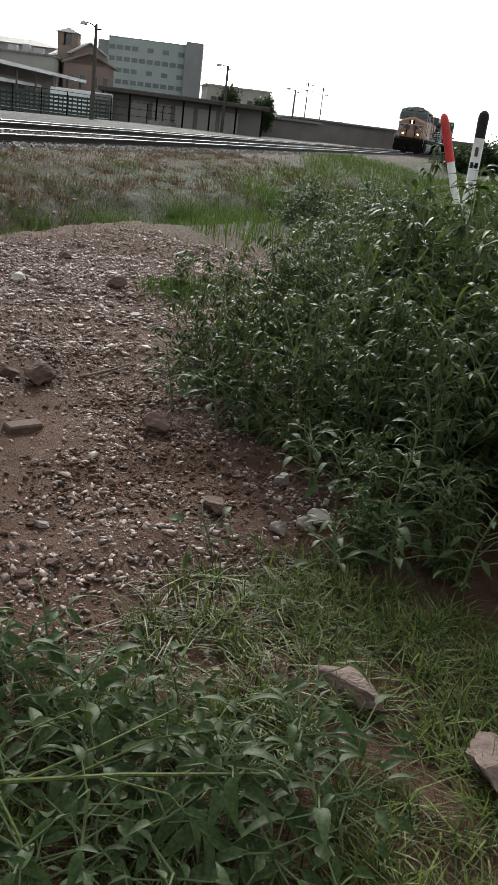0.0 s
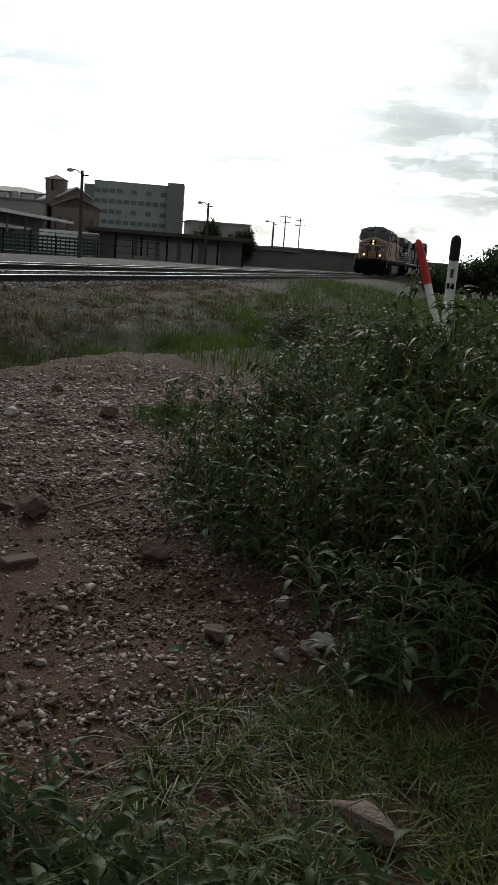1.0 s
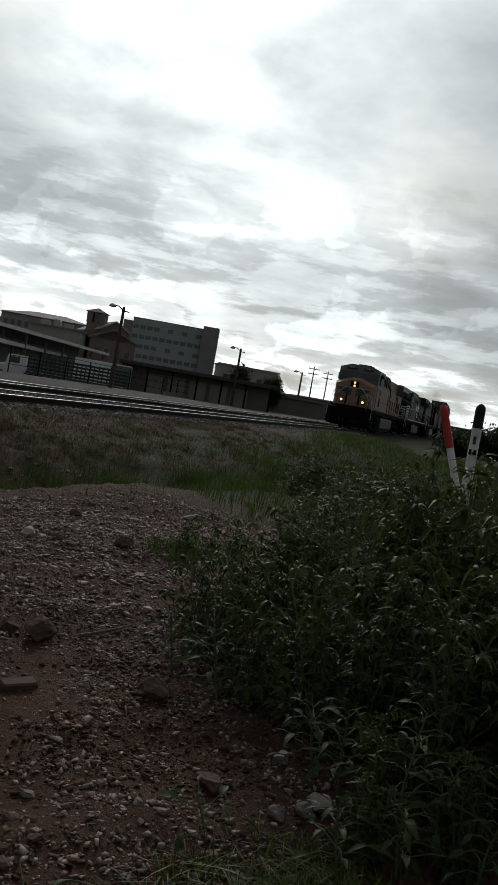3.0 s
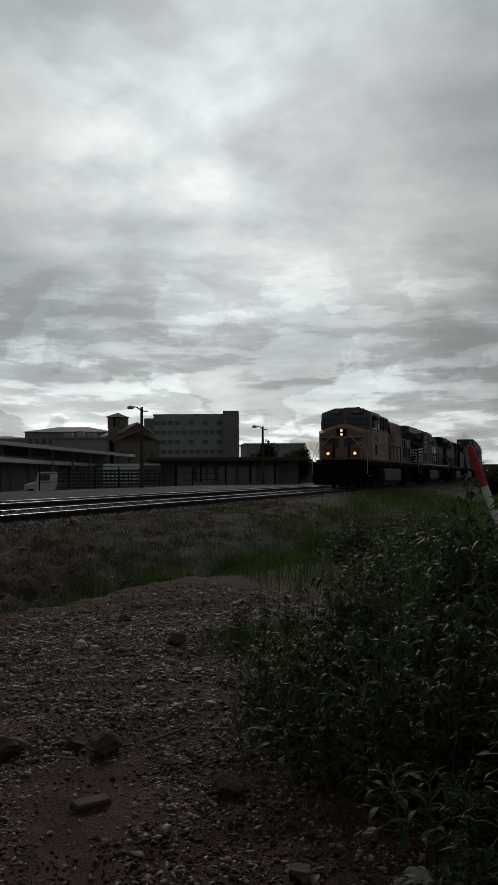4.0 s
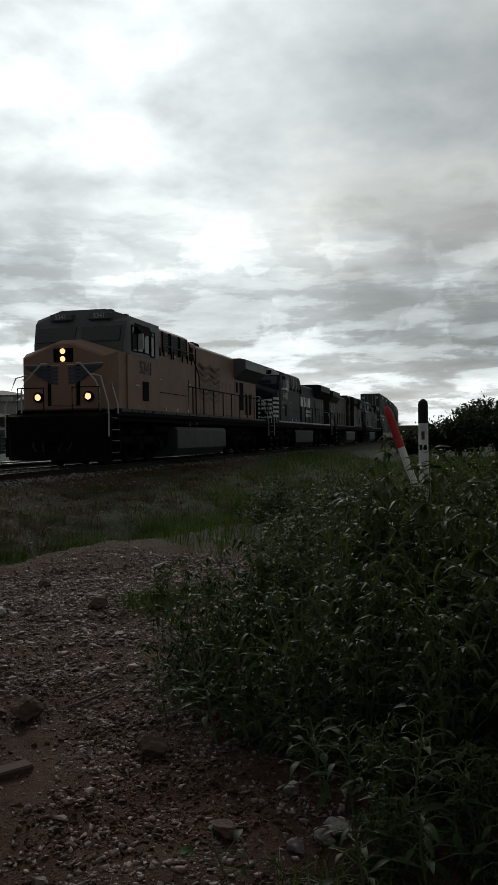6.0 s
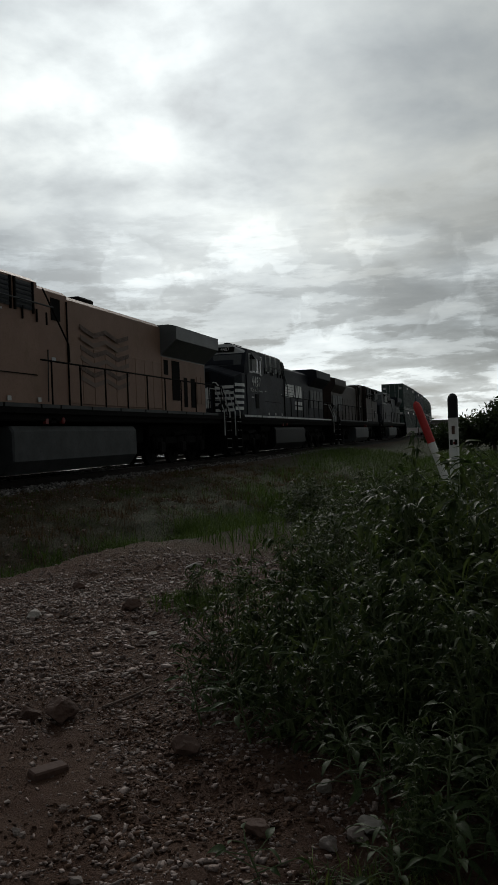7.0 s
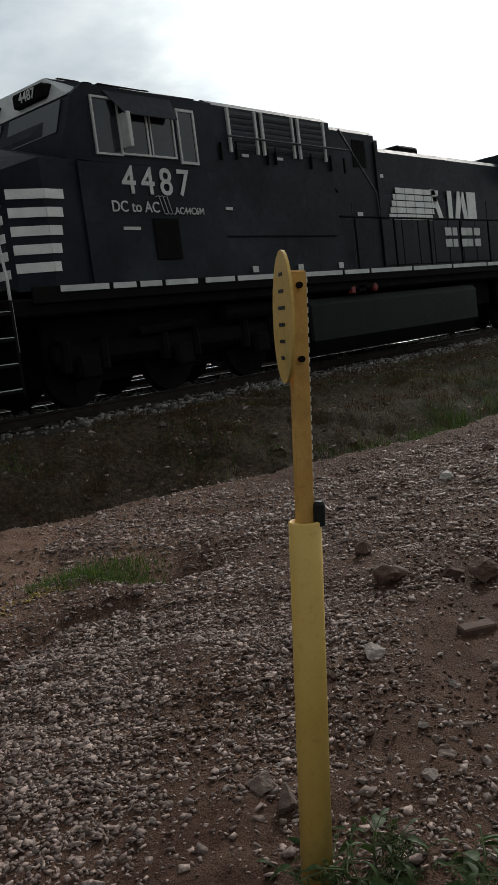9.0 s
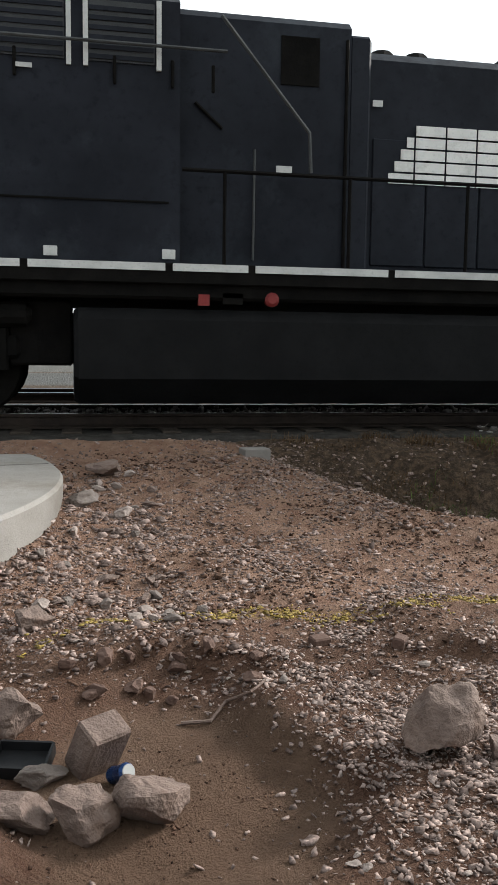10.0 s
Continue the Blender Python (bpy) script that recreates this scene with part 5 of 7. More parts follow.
    if style == "orange":
        for side in (-1, 1):
            turn = pose(0, 0, 0, 90, 0, 0 if side < 0 else 180)
            lettering("road_number", "5341", 0.56, MAROON, ob, pose(2.7, side * 1.512, 2.95) @ turn, "dull red road number")
        for side in (-1, 1):
            for k in range(5):
                y0, y1, z0 = side * 0.16, side * (1.20 - 0.17 * k), 2.86 - 0.105 * k
                vs = [(-0.036, y0, z0), (-0.036, y1, z0 + 0.035), (-0.036, y1 - side * 0.09, z0 - 0.062), (-0.036, y0, z0 - 0.085)]
                vs += [(0.01, b_y, b_z) for _, b_y, b_z in vs]
                part("wing_bar", Build().add(vs, [(0, 1, 2, 3), (7, 6, 5, 4), (0, 4, 5, 1), (1, 5, 6, 2), (2, 6, 7, 3), (3, 7, 4, 0)]), BLUEBOX, nose, "dark blue wing-shaped bars")
            part("wing_edge", Build().tube([(-0.04, side * 0.10, 2.91), (-0.04, side * 0.6, 2.93), (-0.04, side * 1.22, 2.95)], 0.014, 5), REFLEX, nose, "pale line over the wing")
            y = side * 1.034
            for k in range(6):
                b = Build()
                for j in range(4):
                    z0 = 2.2 + 0.26 * k
                    u0 = 10.0 + 0.75 * j
                    dz = 0.16 * (1 if j % 2 == 0 else 0)
                    b.add([(u0, y, z0 + dz), (u0 + 0.75, y, z0 + 0.16 - dz), (u0 + 0.75, y, z0 + 0.28 - dz), (u0, y, z0 + 0.12 + dz),
                           (u0, y + side * 0.01, z0 + dz), (u0 + 0.75, y + side * 0.01, z0 + 0.16 - dz), (u0 + 0.75, y + side * 0.01, z0 + 0.28 - dz), (u0, y + side * 0.01, z0 + 0.12 + dz)],
                          [(0, 1, 2, 3), (4, 7, 6, 5), (0, 4, 5, 1), (1, 5, 6, 2), (2, 6, 7, 3), (3, 7, 4, 0)])
                part("wave_stripe", b, ROCK if k % 2 else BRICKRED, ob, "faded wavy stripe")
    return ob, sets


def well_car(label, colours):
    """A double-stack well wagon with one long container over another; x = 0 at its leading end."""
    ob = thing("well_wagon", label, "freight wagon", group="container wagons")
    for s in (-1, 1):
        part("side_sill", Build().box(1.2, 19.0, s * 1.42 - 0.06, s * 1.42 + 0.06, 0.45, 1.15, 0.03), MAROON, ob)
    part("floor_beam", Build().box(1.2, 19.0, -1.3, 1.3, 0.35, 0.5), UNDER, ob)
    for u in (0.0, 18.6):
        part("end_platform", Build().box(u, u + 1.7, -1.4, 1.4, 0.95, 1.2, 0.03), MAROON, ob)
        bogie(ob, u + 0.85, 2, 1.78)
    for k, (mat, z) in enumerate(zip(colours, (0.52, 3.42))):
        x0, x1 = 2.0 if k == 0 else 1.6, 18.2 if k == 0 else 18.6
        box = part("container", Build().box(x0, x1, -1.25, 1.25, z, z + 2.86, 0.03), mat, ob)
        rib = Build().box(-0.09, 0.09, -1.285, 1.285, z + 0.12, z + 2.76, 0.01).mesh("rib", mat)
        for j in range(24):
            part("rib", rib, mat, box, at=pose(x0 + 0.4 + (x1 - x0 - 0.8) * j / 23, 0, 0))
        part("end_door", Build().box(x0 - 0.05, x0, -1.15, 1.15, z + 0.1, z + 2.75, 0.01), mat, box)
        for v in (-0.7, -0.3, 0.3, 0.7):
            part("lock_bar", Build().tube([(x0 - 0.07, v, z + 0.15), (x0 - 0.07, v, z + 2.7)], 0.02, 5), CANOPY, box)
        for v in (-0.9, 0.9):
            part("placard", Build().box(x0 - 0.062, x0 - 0.05, v - 0.15, v + 0.15, z + 2.2, z + 2.45), REFLEX, box)
        for u in (0.25, 0.75):
            part("side_marking", Build().box(x0 + (x1 - x0) * u, x0 + (x1 - x0) * u + 1.5, -1.30, -1.287, z + 2.3, z + 2.55), REFLEX, box)
    return ob


# leading unit, black second unit, two dark units running long end first and cab first, then wagons; metres behind the nose
loco_a, sets_a = locomotive("dusty orange-yellow diesel locomotive with grey cab roof, lights lit", ORANGE, GREY, TANK, TANK, LAMPGLOW, "orange")
loco_b, sets_b = locomotive("black diesel locomotive with white nose stripes and emblem", BLACK, BLACK, REFLEX, TANKBLACK, GLASS, "black")
loco_c, sets_c = locomotive("dark grimy brown diesel locomotive running rear end first", BROWN, UNDER, TANK, TANK, GLASS, "dark")
loco_d, sets_d = locomotive("dark diesel locomotive with grey cab, last of the four", BLACK, GREY, TANK, TANK, GLASS, "dark")
wagons = [well_car("well wagon with two stacked dark green containers", (DARKGREEN, DARKGREEN)),
          well_car("well wagon with dark blue over dark green container", (DARKGREEN, BLUEBOX)),
          well_car("well wagon with two stacked dark green containers", (DARKGREEN, DARKGREEN)),
          well_car("well wagon with dark red under dark green container", (MAROON, DARKGREEN)),
          well_car("well wagon with two stacked dark blue containers", (BLUEBOX, BLUEBOX)),
          well_car("well wagon with two stacked dark green containers", (DARKGREEN, DARKGREEN))]
CONSIST = [(loco_a, 0.0, 1), (loco_b, 22.6, 1), (loco_c, 65.3, -1), (loco_d, 67.8, 1)] + [(w, 89.6 + 20.9 * k, 1) for k, w in enumerate(wagons)]
NOSE = [(0, 99.6), (0.5, 93.2), (1, 86.8), (1.5, 80.4), (2, 74.0), (3.5, 55.3), (4, 48.9), (4.5, 42.4), (5, 36.1), (5.5, 29.8), (6, 23.2),
        (7.5, 3.9), (8.0, -2.6), (8.5, -9.25), (8.8, -13.12), (9, -15.72), (9.5, -22.53), (10, -28.32)]


# ---- posts ----
def marker_post(at, h, r, colour, cap_h, label, lean=0.0):
    ob = thing("marker_post", label, "marker post", at @ pose(0, 0, 0, 0, lean, 0))
    part("tube", Build().turned((0, 0, -0.05), (0, 0, 1), [(0, r), (h - cap_h + 0.05, r)], 20), POSTWHITE, ob, smooth=False)
    part("cap", Build().turned((0, 0, h - cap_h), (0, 0, 1), [(0, r * 1.03), (cap_h - r * 1.3, r * 1.03), (cap_h - r * 0.6, r * 0.9), (cap_h - r * 0.15, r * 0.5), (cap_h, r * 0.1)], 20), colour, ob)
    return ob


black_post = marker_post(pose(7.89, -0.2, -0.70, 0, 0, 0), 1.78, 0.042, POSTBLACK, 0.21, "white plastic marker post with black cap in the weeds")
for y0, y1, z0, z1, mat in ((-0.030, -0.006, 1.34, 1.385, POSTBLACK), (0.008, 0.032, 1.34, 1.385, POSTBLACK), (-0.022, 0.004, 1.345, 1.365, FILLERRED), (-0.012, 0.014, 1.43, 1.50, CLAY), (-0.02, 0.02, 1.22, 1.232, CANOPY), (-0.02, 0.012, 1.17, 1.18, CANOPY)):
    part("warning_bar", Build().box(-0.046, -0.036, y0, y1, z0, z1), mat, black_post, "small unreadable printed bars")
red_post = thing("marker_post", "white plastic marker post with red top, leaning over", "marker post", pose(8.29, -0.46, -0.70) @ pose(0, 0, 0, -19.3, 0, 0))
part("tube", Build().turned((0, 0, -0.05), (0, 0, 1), [(0, 0.034), (1.49, 0.034)], 18), POSTWHITE, red_post)
part("cap", Build().turned((0, 0, 1.44), (0, 0, 1), [(0, 0.037), (0.34, 0.037), (0.38, 0.028), (0.40, 0.01)], 18), POSTRED, red_post, "red sleeve")


def gas_marker():
    ob = thing("pipeline_marker", "yellow plastic post with orange board and oval sign edge-on", "marker post", pose(1.887, 0.932, -0.504, 4.7, 0, 39.7) @ pose(0, 0, 0, 0, 0, -67.7))
    ob.scale = (0.855, 0.855, 0.855)
    part("tube", Build().turned((0, 0, -0.36), (0, 0, 1), [(0, 0.049), (1.30, 0.047), (1.305, 0.040), (1.28, 0.040)], 24), YELLOW, ob, "yellow tube sleeve", True)
    b = Build().box(-0.026, 0.026, -0.012, 0.012, 0.6, 1.64, 0.004)
    part("board", b, AMBER, ob, "weathered orange board")
    lip = Build()
    for k in range(26):
        lip.box(0.026, 0.0285, -0.009, 0.009, 0.93 + 0.027 * k, 0.945 + 0.027 * k)
    part("notched_edge", lip, POSTWHITE, ob)
    part("test_cap", Build().turned((0.036, -0.02, 0.93), (0, 0, 1), [(0, 0.017), (0.06, 0.017), (0.07, 0.012)], 12), POSTBLACK, ob, "black terminal cap")
    # oval plate, turned almost edge-on to the board
    vs, fs, n = [], [], 28
    for y in (-0.004, 0.004):
        vs += [(0.115 * math.cos(k * math.tau / n), y, 0.18 * math.sin(k * math.tau / n)) for k in range(n)]
    fs = [tuple(range(n)), tuple(reversed(range(n, 2 * n)))] + [(k, n + k, n + (k + 1) % n, (k + 1) % n) for k in range(n)]
    sign = part("oval_sign", Build().add(vs, fs), YELLOW, ob, "yellow oval warning sign", at=pose(-0.045, -0.006, 1.515, 0, 0, 80))
    for k, w in enumerate((0.02, 0.03, 0.04, 0.035, 0.03, 0.02)):
        part("printed_bar", Build().box(-w, w, 0.0045, 0.0055, 0.11 - 0.045 * k, 0.120 - 0.045 * k), POSTBLACK, sign)
    for z in (1.40, 1.60):
        part("bolt", Build().turned((0.0, -0.012, z), (0, -1, 0), [(0, 0.009), (0.012, 0.009)], 8), HUB, ob)


gas_marker()


# ---- rocks and things on the ground ----
def rough_rock(seed, sx, sy, sz, cuts=2, deep=0.55):
    """A broken rock: a ball of faces pushed in and out, flattened where it was cut."""
    rng = random.Random(seed)
    bm = bmesh.new()
    bmesh.ops.create_icosphere(bm, subdivisions=cuts + 1, radius=1.0)
    planes = [(Vector((rng.gauss(0, 1), rng.gauss(0, 1), rng.gauss(0, 1))).normalized(), rng.uniform(deep, deep + 0.3)) for _ in range(10)]
    for v in bm.verts:
        for n, d in planes:
            over = v.co.dot(n) - d
            if over > 0:
                v.co -= n * over
        v.co *= 1 + 0.16 * noise.noise(v.co * 2.3 + Vector((seed, 0, 0))) + 0.05 * noise.noise(v.co * 7.0 + Vector((0, seed, 0)))
        v.co = Vector((v.co.x * sx, v.co.y * sy, v.co.z * sz))
    me = bpy.data.meshes.new("rock")
    bm.to_mesh(me)
    bm.free()
    return me


def put_rock(name, label, x, y, sx, sy, sz, seed, material, turn=0.0, sink=0.35, tilt=0.0):
    me = rough_rock(seed, sx, sy, sz, 3, 0.45)
    me.materials.append(material)
    ob = new(name, me)
    ob.matrix_basis = pose(x, y, float(height(x, y)) + sz * (1 - sink) * 0.8, tilt, 0, turn)
    return tagged(ob, label, "rock")


put_rock("boulder", "large angular pinkish grey rock lying on gravel", 1.55, 2.42, 0.19, 0.13, 0.165, 17, ROCK, 35, 0.25)
put_rock("boulder", "small broken rock beside the large one", 1.74, 2.34, 0.07, 0.06, 0.06, 84, ROCK, 75)
put_rock("boulder", "rounded brown rock at the muddy hollow", 0.27, 2.33, 0.135, 0.115, 0.12, 5, ROCK, 60, 0.3)
put_rock("boulder", "lumpy brown rock at the muddy hollow", 0.50, 2.34, 0.135, 0.115, 0.12, 8, ROCK, 10, 0.3)
put_rock("boulder", "layered brown rock beside the hollow", -0.02, 2.95, 0.22, 0.15, 0.12, 12, ROCK, 140)
put_rock("boulder", "half-buried flat brown rock among the debris", 0.05, 2.38, 0.18, 0.12, 0.07, 13, ROCK, 160)
put_rock("boulder", "pale broken rock among the debris", 0.14, 2.62, 0.10, 0.06, 0.05, 15, STONE, 10)
put_rock("boulder", "flat rock in the weeds", 2.19, -0.76, 0.12, 0.10, 0.06, 14, ROCK, 30)
put_rock("boulder", "grey speckled rock among grass", 2.37, -0.36, 0.12, 0.09, 0.06, 16, ROCK, 70, 0.5)
put_rock("boulder", "pale rounded rock beside the bush", 3.75, 0.18, 0.05, 0.045, 0.04, 18, PALE, 0)
put_rock("boulder", "pale rocks at the edge of the bush", 3.33, -0.06, 0.06, 0.045, 0.035, 21, PALE, 50)
put_rock("boulder", "pinkish rock beside the yellow post", 2.14, 1.25, 0.055, 0.045, 0.05, 23, ROCK, 50)
put_rock("boulder", "brown rock beside the yellow post", 2.19, 1.39, 0.07, 0.055, 0.045, 25, ROCK, 50)
put_rock("boulder", "flat pale rock in the dirt", 3.19, 1.62, 0.085, 0.055, 0.03, 27, STONE, 20)
put_rock("boulder", "dark lump of rock on the gravel", 4.52, 2.55, 0.07, 0.06, 0.06, 29, CLAY, 20)
put_rock("boulder", "reddish rock on the gravel", 4.1, 2.15, 0.09, 0.06, 0.05, 31, CLAY, 60)
put_rock("boulder", "white rock by the ditch", 4.55, 6.3, 0.13, 0.09, 0.07, 33, PALE, 20)
put_rock("boulder", "white rock on the bank", 3.4, 6.3, 0.13, 0.08, 0.06, 35, PALE, 80)
put_rock("boulder", "rock slab beside the concrete pad", 0.55, 7.2, 0.22, 0.18, 0.08, 37, ROCK, 10)
put_rock("boulder", "pale broken slab beside the concrete pad", 0.35, 6.35, 0.16, 0.12, 0.08, 39, STONE, 40)
put_rock("boulder", "small pale rock beside the pad", 0.62, 6.0, 0.09, 0.07, 0.06, 41, STONE, 40)
put_rock("boulder", "rubble at the pad's edge", 0.05, 3.9, 0.14, 0.10, 0.07, 43, ROCK, 10)


def masonry(name, label, x, y, lx, ly, lz, turn, material, tilt=0.0, lift=0.0):
    ob = part(name, Build().box(-lx / 2, lx / 2, -ly / 2, ly / 2, 0, lz, 0.008), material, at=pose(x, y, float(height(x, y)) - 0.015 + lift, tilt, 0, turn))
    return tagged(ob, label, name.replace("_", " "))


masonry("concrete_block", "broken grey concrete block tipped over in the mud", 0.30, 2.74, 0.17, 0.12, 0.21, 35, ROCK, 28, 0.02)
masonry("brick", "dark red broken brick on the gravel", 1.43, 3.60, 0.10, 0.07, 0.055, 15, CLAY, 6)
masonry("brick", "dark red broken brick on the gravel", 1.80, 3.49, 0.09, 0.06, 0.06, 55, CLAY, 9)
masonry("brick", "flat brown brick half sunk in the dirt", 3.72, 1.42, 0.17, 0.08, 0.045, -35, CLAY, 4)
masonry("utility_box", "small grey box lid on the crossing", 1.97, 7.72, 0.26, 0.20, 0.12, 8, SHED)
tray = thing("plastic_tray", "black plastic tray lying in the hollow", "tray", pose(0.06, 2.72, float(height(0.06, 2.72)) + 0.02, 14, 0, -14))
part("base", Build().box(-0.10, 0.10, -0.07, 0.07, 0, 0.012, 0.004), POSTBLACK, tray)
for x0, x1, y0, y1 in ((-0.105, -0.095, -0.07, 0.07), (0.095, 0.105, -0.07, 0.07), (-0.095, 0.095, -0.075, -0.065), (-0.095, 0.095, 0.065, 0.075)):
    part("rim", Build().box(x0, x1, y0, y1, 0, 0.05), POSTBLACK, tray)
can = thing("drink_can", "crushed blue drink can behind the rocks", "can", pose(0.405, 2.60, float(height(0.405, 2.60)) + 0.045, 62, 0, 30))
part("can_body", Build().turned((0, 0, -0.06), (0, 0, 1), [(0, 0.024), (0.01, 0.032), (0.05, 0.029), (0.105, 0.033), (0.118, 0.026)], 18), ALUMINIUM, can)
part("can_lid", Build().turned((0, 0, 0.058), (0, 0, 1), [(0, 0.026), (0.004, 0.024)], 18), CANOPY, can)
for k in range(3):
    part("label_bar", Build().box(-0.014, 0.014, -0.0345, -0.0325, -0.02 + 0.018 * k, -0.01 + 0.018 * k), REFLEX, can)


def concrete_pad():
    ob = thing("concrete_pad", "round pale concrete pad raised above the dirt", "concrete pad", pose(-3.62, 6.45, -0.47))
    rings = [(-0.35, 3.78), (0.20, 3.80), (0.225, 3.775)]
    part("slab", Build().turned((0, 0, 0), (0, 0, 1), rings, 96), CONCRETE, ob)
    for a in (0, 90):
        part("joint", Build().box(-3.75, 3.75, -0.006, 0.006, 0.226, 0.229), SHED, ob, at=pose(0, 0, 0, 0, 0, a + 12))


concrete_pad()
for pts, lab in ((((0.68, 3.06), (0.80, 3.04), (0.88, 3.13), (0.98, 3.08), (1.06, 3.16)), "pale dry root lying on the mud"),
                 (((4.55, 1.55), (4.75, 1.45), (4.95, 1.42)), "short dry stick on the dirt"),
                 (((4.0, 2.0), (4.1, 1.85), (4.22, 1.75)), "thin pale stick on the gravel")):
    t_ob = part("stick", Build().tube([(x, y, float(height(x, y)) + 0.012) for x, y in pts], 0.009, 6, 0.005), ROCK)
    tagged(t_ob, lab, "stick")

rubble = random.Random(31)
for k in range(44):
    put_rock("rubble_stone", "broken stone lying beside the concrete pad", 0.05 + 0.9 * rubble.uniform(0, 1) ** 1.6, rubble.uniform(3.7, 7.2), rubble.uniform(0.025, 0.09), rubble.uniform(0.02, 0.06),
             rubble.uniform(0.015, 0.04), 300 + k, (ROCK, STONE, ROCK, STONE)[k % 4], rubble.uniform(0, 180), 0.3, rubble.uniform(-15, 15))
for k in range(14):
    put_rock("clod", "dark crumbling clod on the hollow's edge", rubble.uniform(0.15, 1.15), rubble.uniform(3.2, 3.5), rubble.uniform(0.03, 0.07), rubble.uniform(0.03, 0.05),
             rubble.uniform(0.02, 0.045), 340 + k, CLAY, rubble.uniform(0, 180), 0.4, rubble.uniform(-15, 15))
for k in range(26):
    a_x = rubble.uniform(2.15, 3.4)
    put_rock("broken_stone", "broken reddish stone lying on dark dirt", a_x, rubble.uniform(0.75, 1.5) - 0.25 * (a_x - 2.2), rubble.uniform(0.018, 0.040), rubble.uniform(0.015, 0.032),
             rubble.uniform(0.010, 0.020), 500 + k, (ROCK, STONE, CLAY)[k % 3], rubble.uniform(0, 180), 0.3, rubble.uniform(-20, 20))
for k in range(18):
    put_rock("broken_stone", "angular stone lying on the gravel", rubble.uniform(1.1, 3.2), rubble.uniform(2.3, 3.35), rubble.uniform(0.02, 0.042), rubble.uniform(0.018, 0.03),
             rubble.uniform(0.012, 0.024), 540 + k, (STONE, ROCK)[k % 2], rubble.uniform(0, 180), 0.3, rubble.uniform(-20, 20))
for k, (bx, by, s) in enumerate(((4.01, 0.88, 0.07), (3.30, 0.34, 0.06), (4.39, 1.72, 0.09), (4.3, 1.85, 0.06), (6.97, 2.42, 0.09), (3.27, -0.02, 0.045), (3.2, 0.06, 0.035), (4.12, 2.13, 0.10))):
    put_rock("clod", "dark reddish clod on the bare dirt", bx, by, s * 1.2, s, s * 0.8, 580 + k, CLAY if k not in (5, 6) else STONE, 40 * k, 0.35, 8)
put_rock("boulder", "thin white flake of stone on the dirt", 6.15, 1.92, 0.08, 0.04, 0.02, 61, PALE, 10)
put_rock("boulder", "pale broken stone at the mound's end", 9.4, 2.75, 0.16, 0.05, 0.04, 63, PALE, -25)
put_rock("boulder", "dark clod on the dirt mound", 7.7, 3.3, 0.09, 0.07, 0.05, 65, CLAY, 15)
put_rock("boulder", "pale rock on the gravel slope", 6.45, 3.05, 0.10, 0.07, 0.05, 67, PALE, 40)

for k in range(18):
    bx, by = rubble.uniform(3.4, 13.0), rubble.uniform(5.9, 8.1)
    s = rubble.uniform(0.02, 0.06)
    put_rock("bank_stone", "grey stone lying on the dry bank", bx, by, s * 1.3, s, s * 0.7, 400 + k, (STONE, ROCK, STONE)[k % 3], rubble.uniform(0, 180), 0.35, rubble.uniform(-15, 15))

# ---- gravel ----
rng = np.random.default_rng(11)


def scatter(n, x0, x1, y0, y1, keep):
    p = rng.uniform((x0, y0), (x1, y1), (n, 2))
    return p[keep(p[:, 0], p[:, 1]) > rng.uniform(0, 1, n)]


def gravelly(x, y):
    """How thickly gravel lies: on the heap and the path, thin on bare dirt and in the mud."""
    edge = np.maximum(6.5 - 0.23 * x, 2.4)
    g = 0.30 + 0.70 * ease(-0.25, 0.15, relief(x, y, 1.1, 0.5) + 0.35 * relief(x, y, 4.3, 2.5))
    g = np.maximum(g, 0.92 * ease(4.2, 5.0, x) * ease(1.3, 1.8, y))
    g = g * (1 - 0.55 * ease(2.3, 2.8, x) * (1 - ease(4.3, 5.2, x)) * (1 - ease(1.6, 2.2, y)))
    g = g * (1 - ease(edge - 0.4, edge + 0.2, y) * ease(2.6, 4.6, x))
    g = g * (1 - 0.93 * np.exp(-(((x - 0.6) / 0.58) ** 2 + ((y - 2.5) / 0.80) ** 2) ** 2))
    g = g * (1 - 0.85 * np.exp(-(((x - 2.70) / 0.85) ** 2 + ((y - 3.68) / 0.36) ** 2) ** 2))
    g = g * (1 - 0.85 * np.exp(-(((x - 3.6) / 0.7) ** 2 + ((y - 5.25) / 0.45) ** 2) ** 2))
    g = g * (1 - 0.92 * np.exp(-(((x - 3.75) / 0.75) ** 2 + ((y - 1.45 - 0.35 * (x - 3.75)) / 0.36) ** 2) ** 2))
    g = g * (1 - 0.7 * np.exp(-(((x - 2.75) / 0.5) ** 2 + ((y - 1.05) / 0.3) ** 2) ** 2))
    g = g * (1 - 0.85 * np.exp(-((y - edge + 0.30) / 0.42) ** 2) * ease(5.0, 6.5, x))
    way = (x - 1.7) * 0.72 - (y - 1.15) * 0.69
    g = g * (1 - 0.75 * np.exp(-(way / 0.22) ** 2) * (x > 1.4) * (x < 3.0))
    return g


def gravel(name, n, box, smin, smax, label, material):
    def faded(x, y):
        rim = np.minimum(np.minimum(x - box[0], box[1] - x), np.minimum(y - box[2], box[3] - y))
        return gravelly(x, y) * np.clip(rim / 0.6, 0, 1)

    p = scatter(n, *box, faded)
    size = smin + (smax - smin) * rng.uniform(0, 1, len(p)) ** 3
    pts = np.c_[p, height(p[:, 0], p[:, 1]) + size * 0.15]
    ob = new(name, stones_mesh(name, pts, size, material, 0.34, rng))
    return tagged(ob, label, "gravel", kind="stuff")


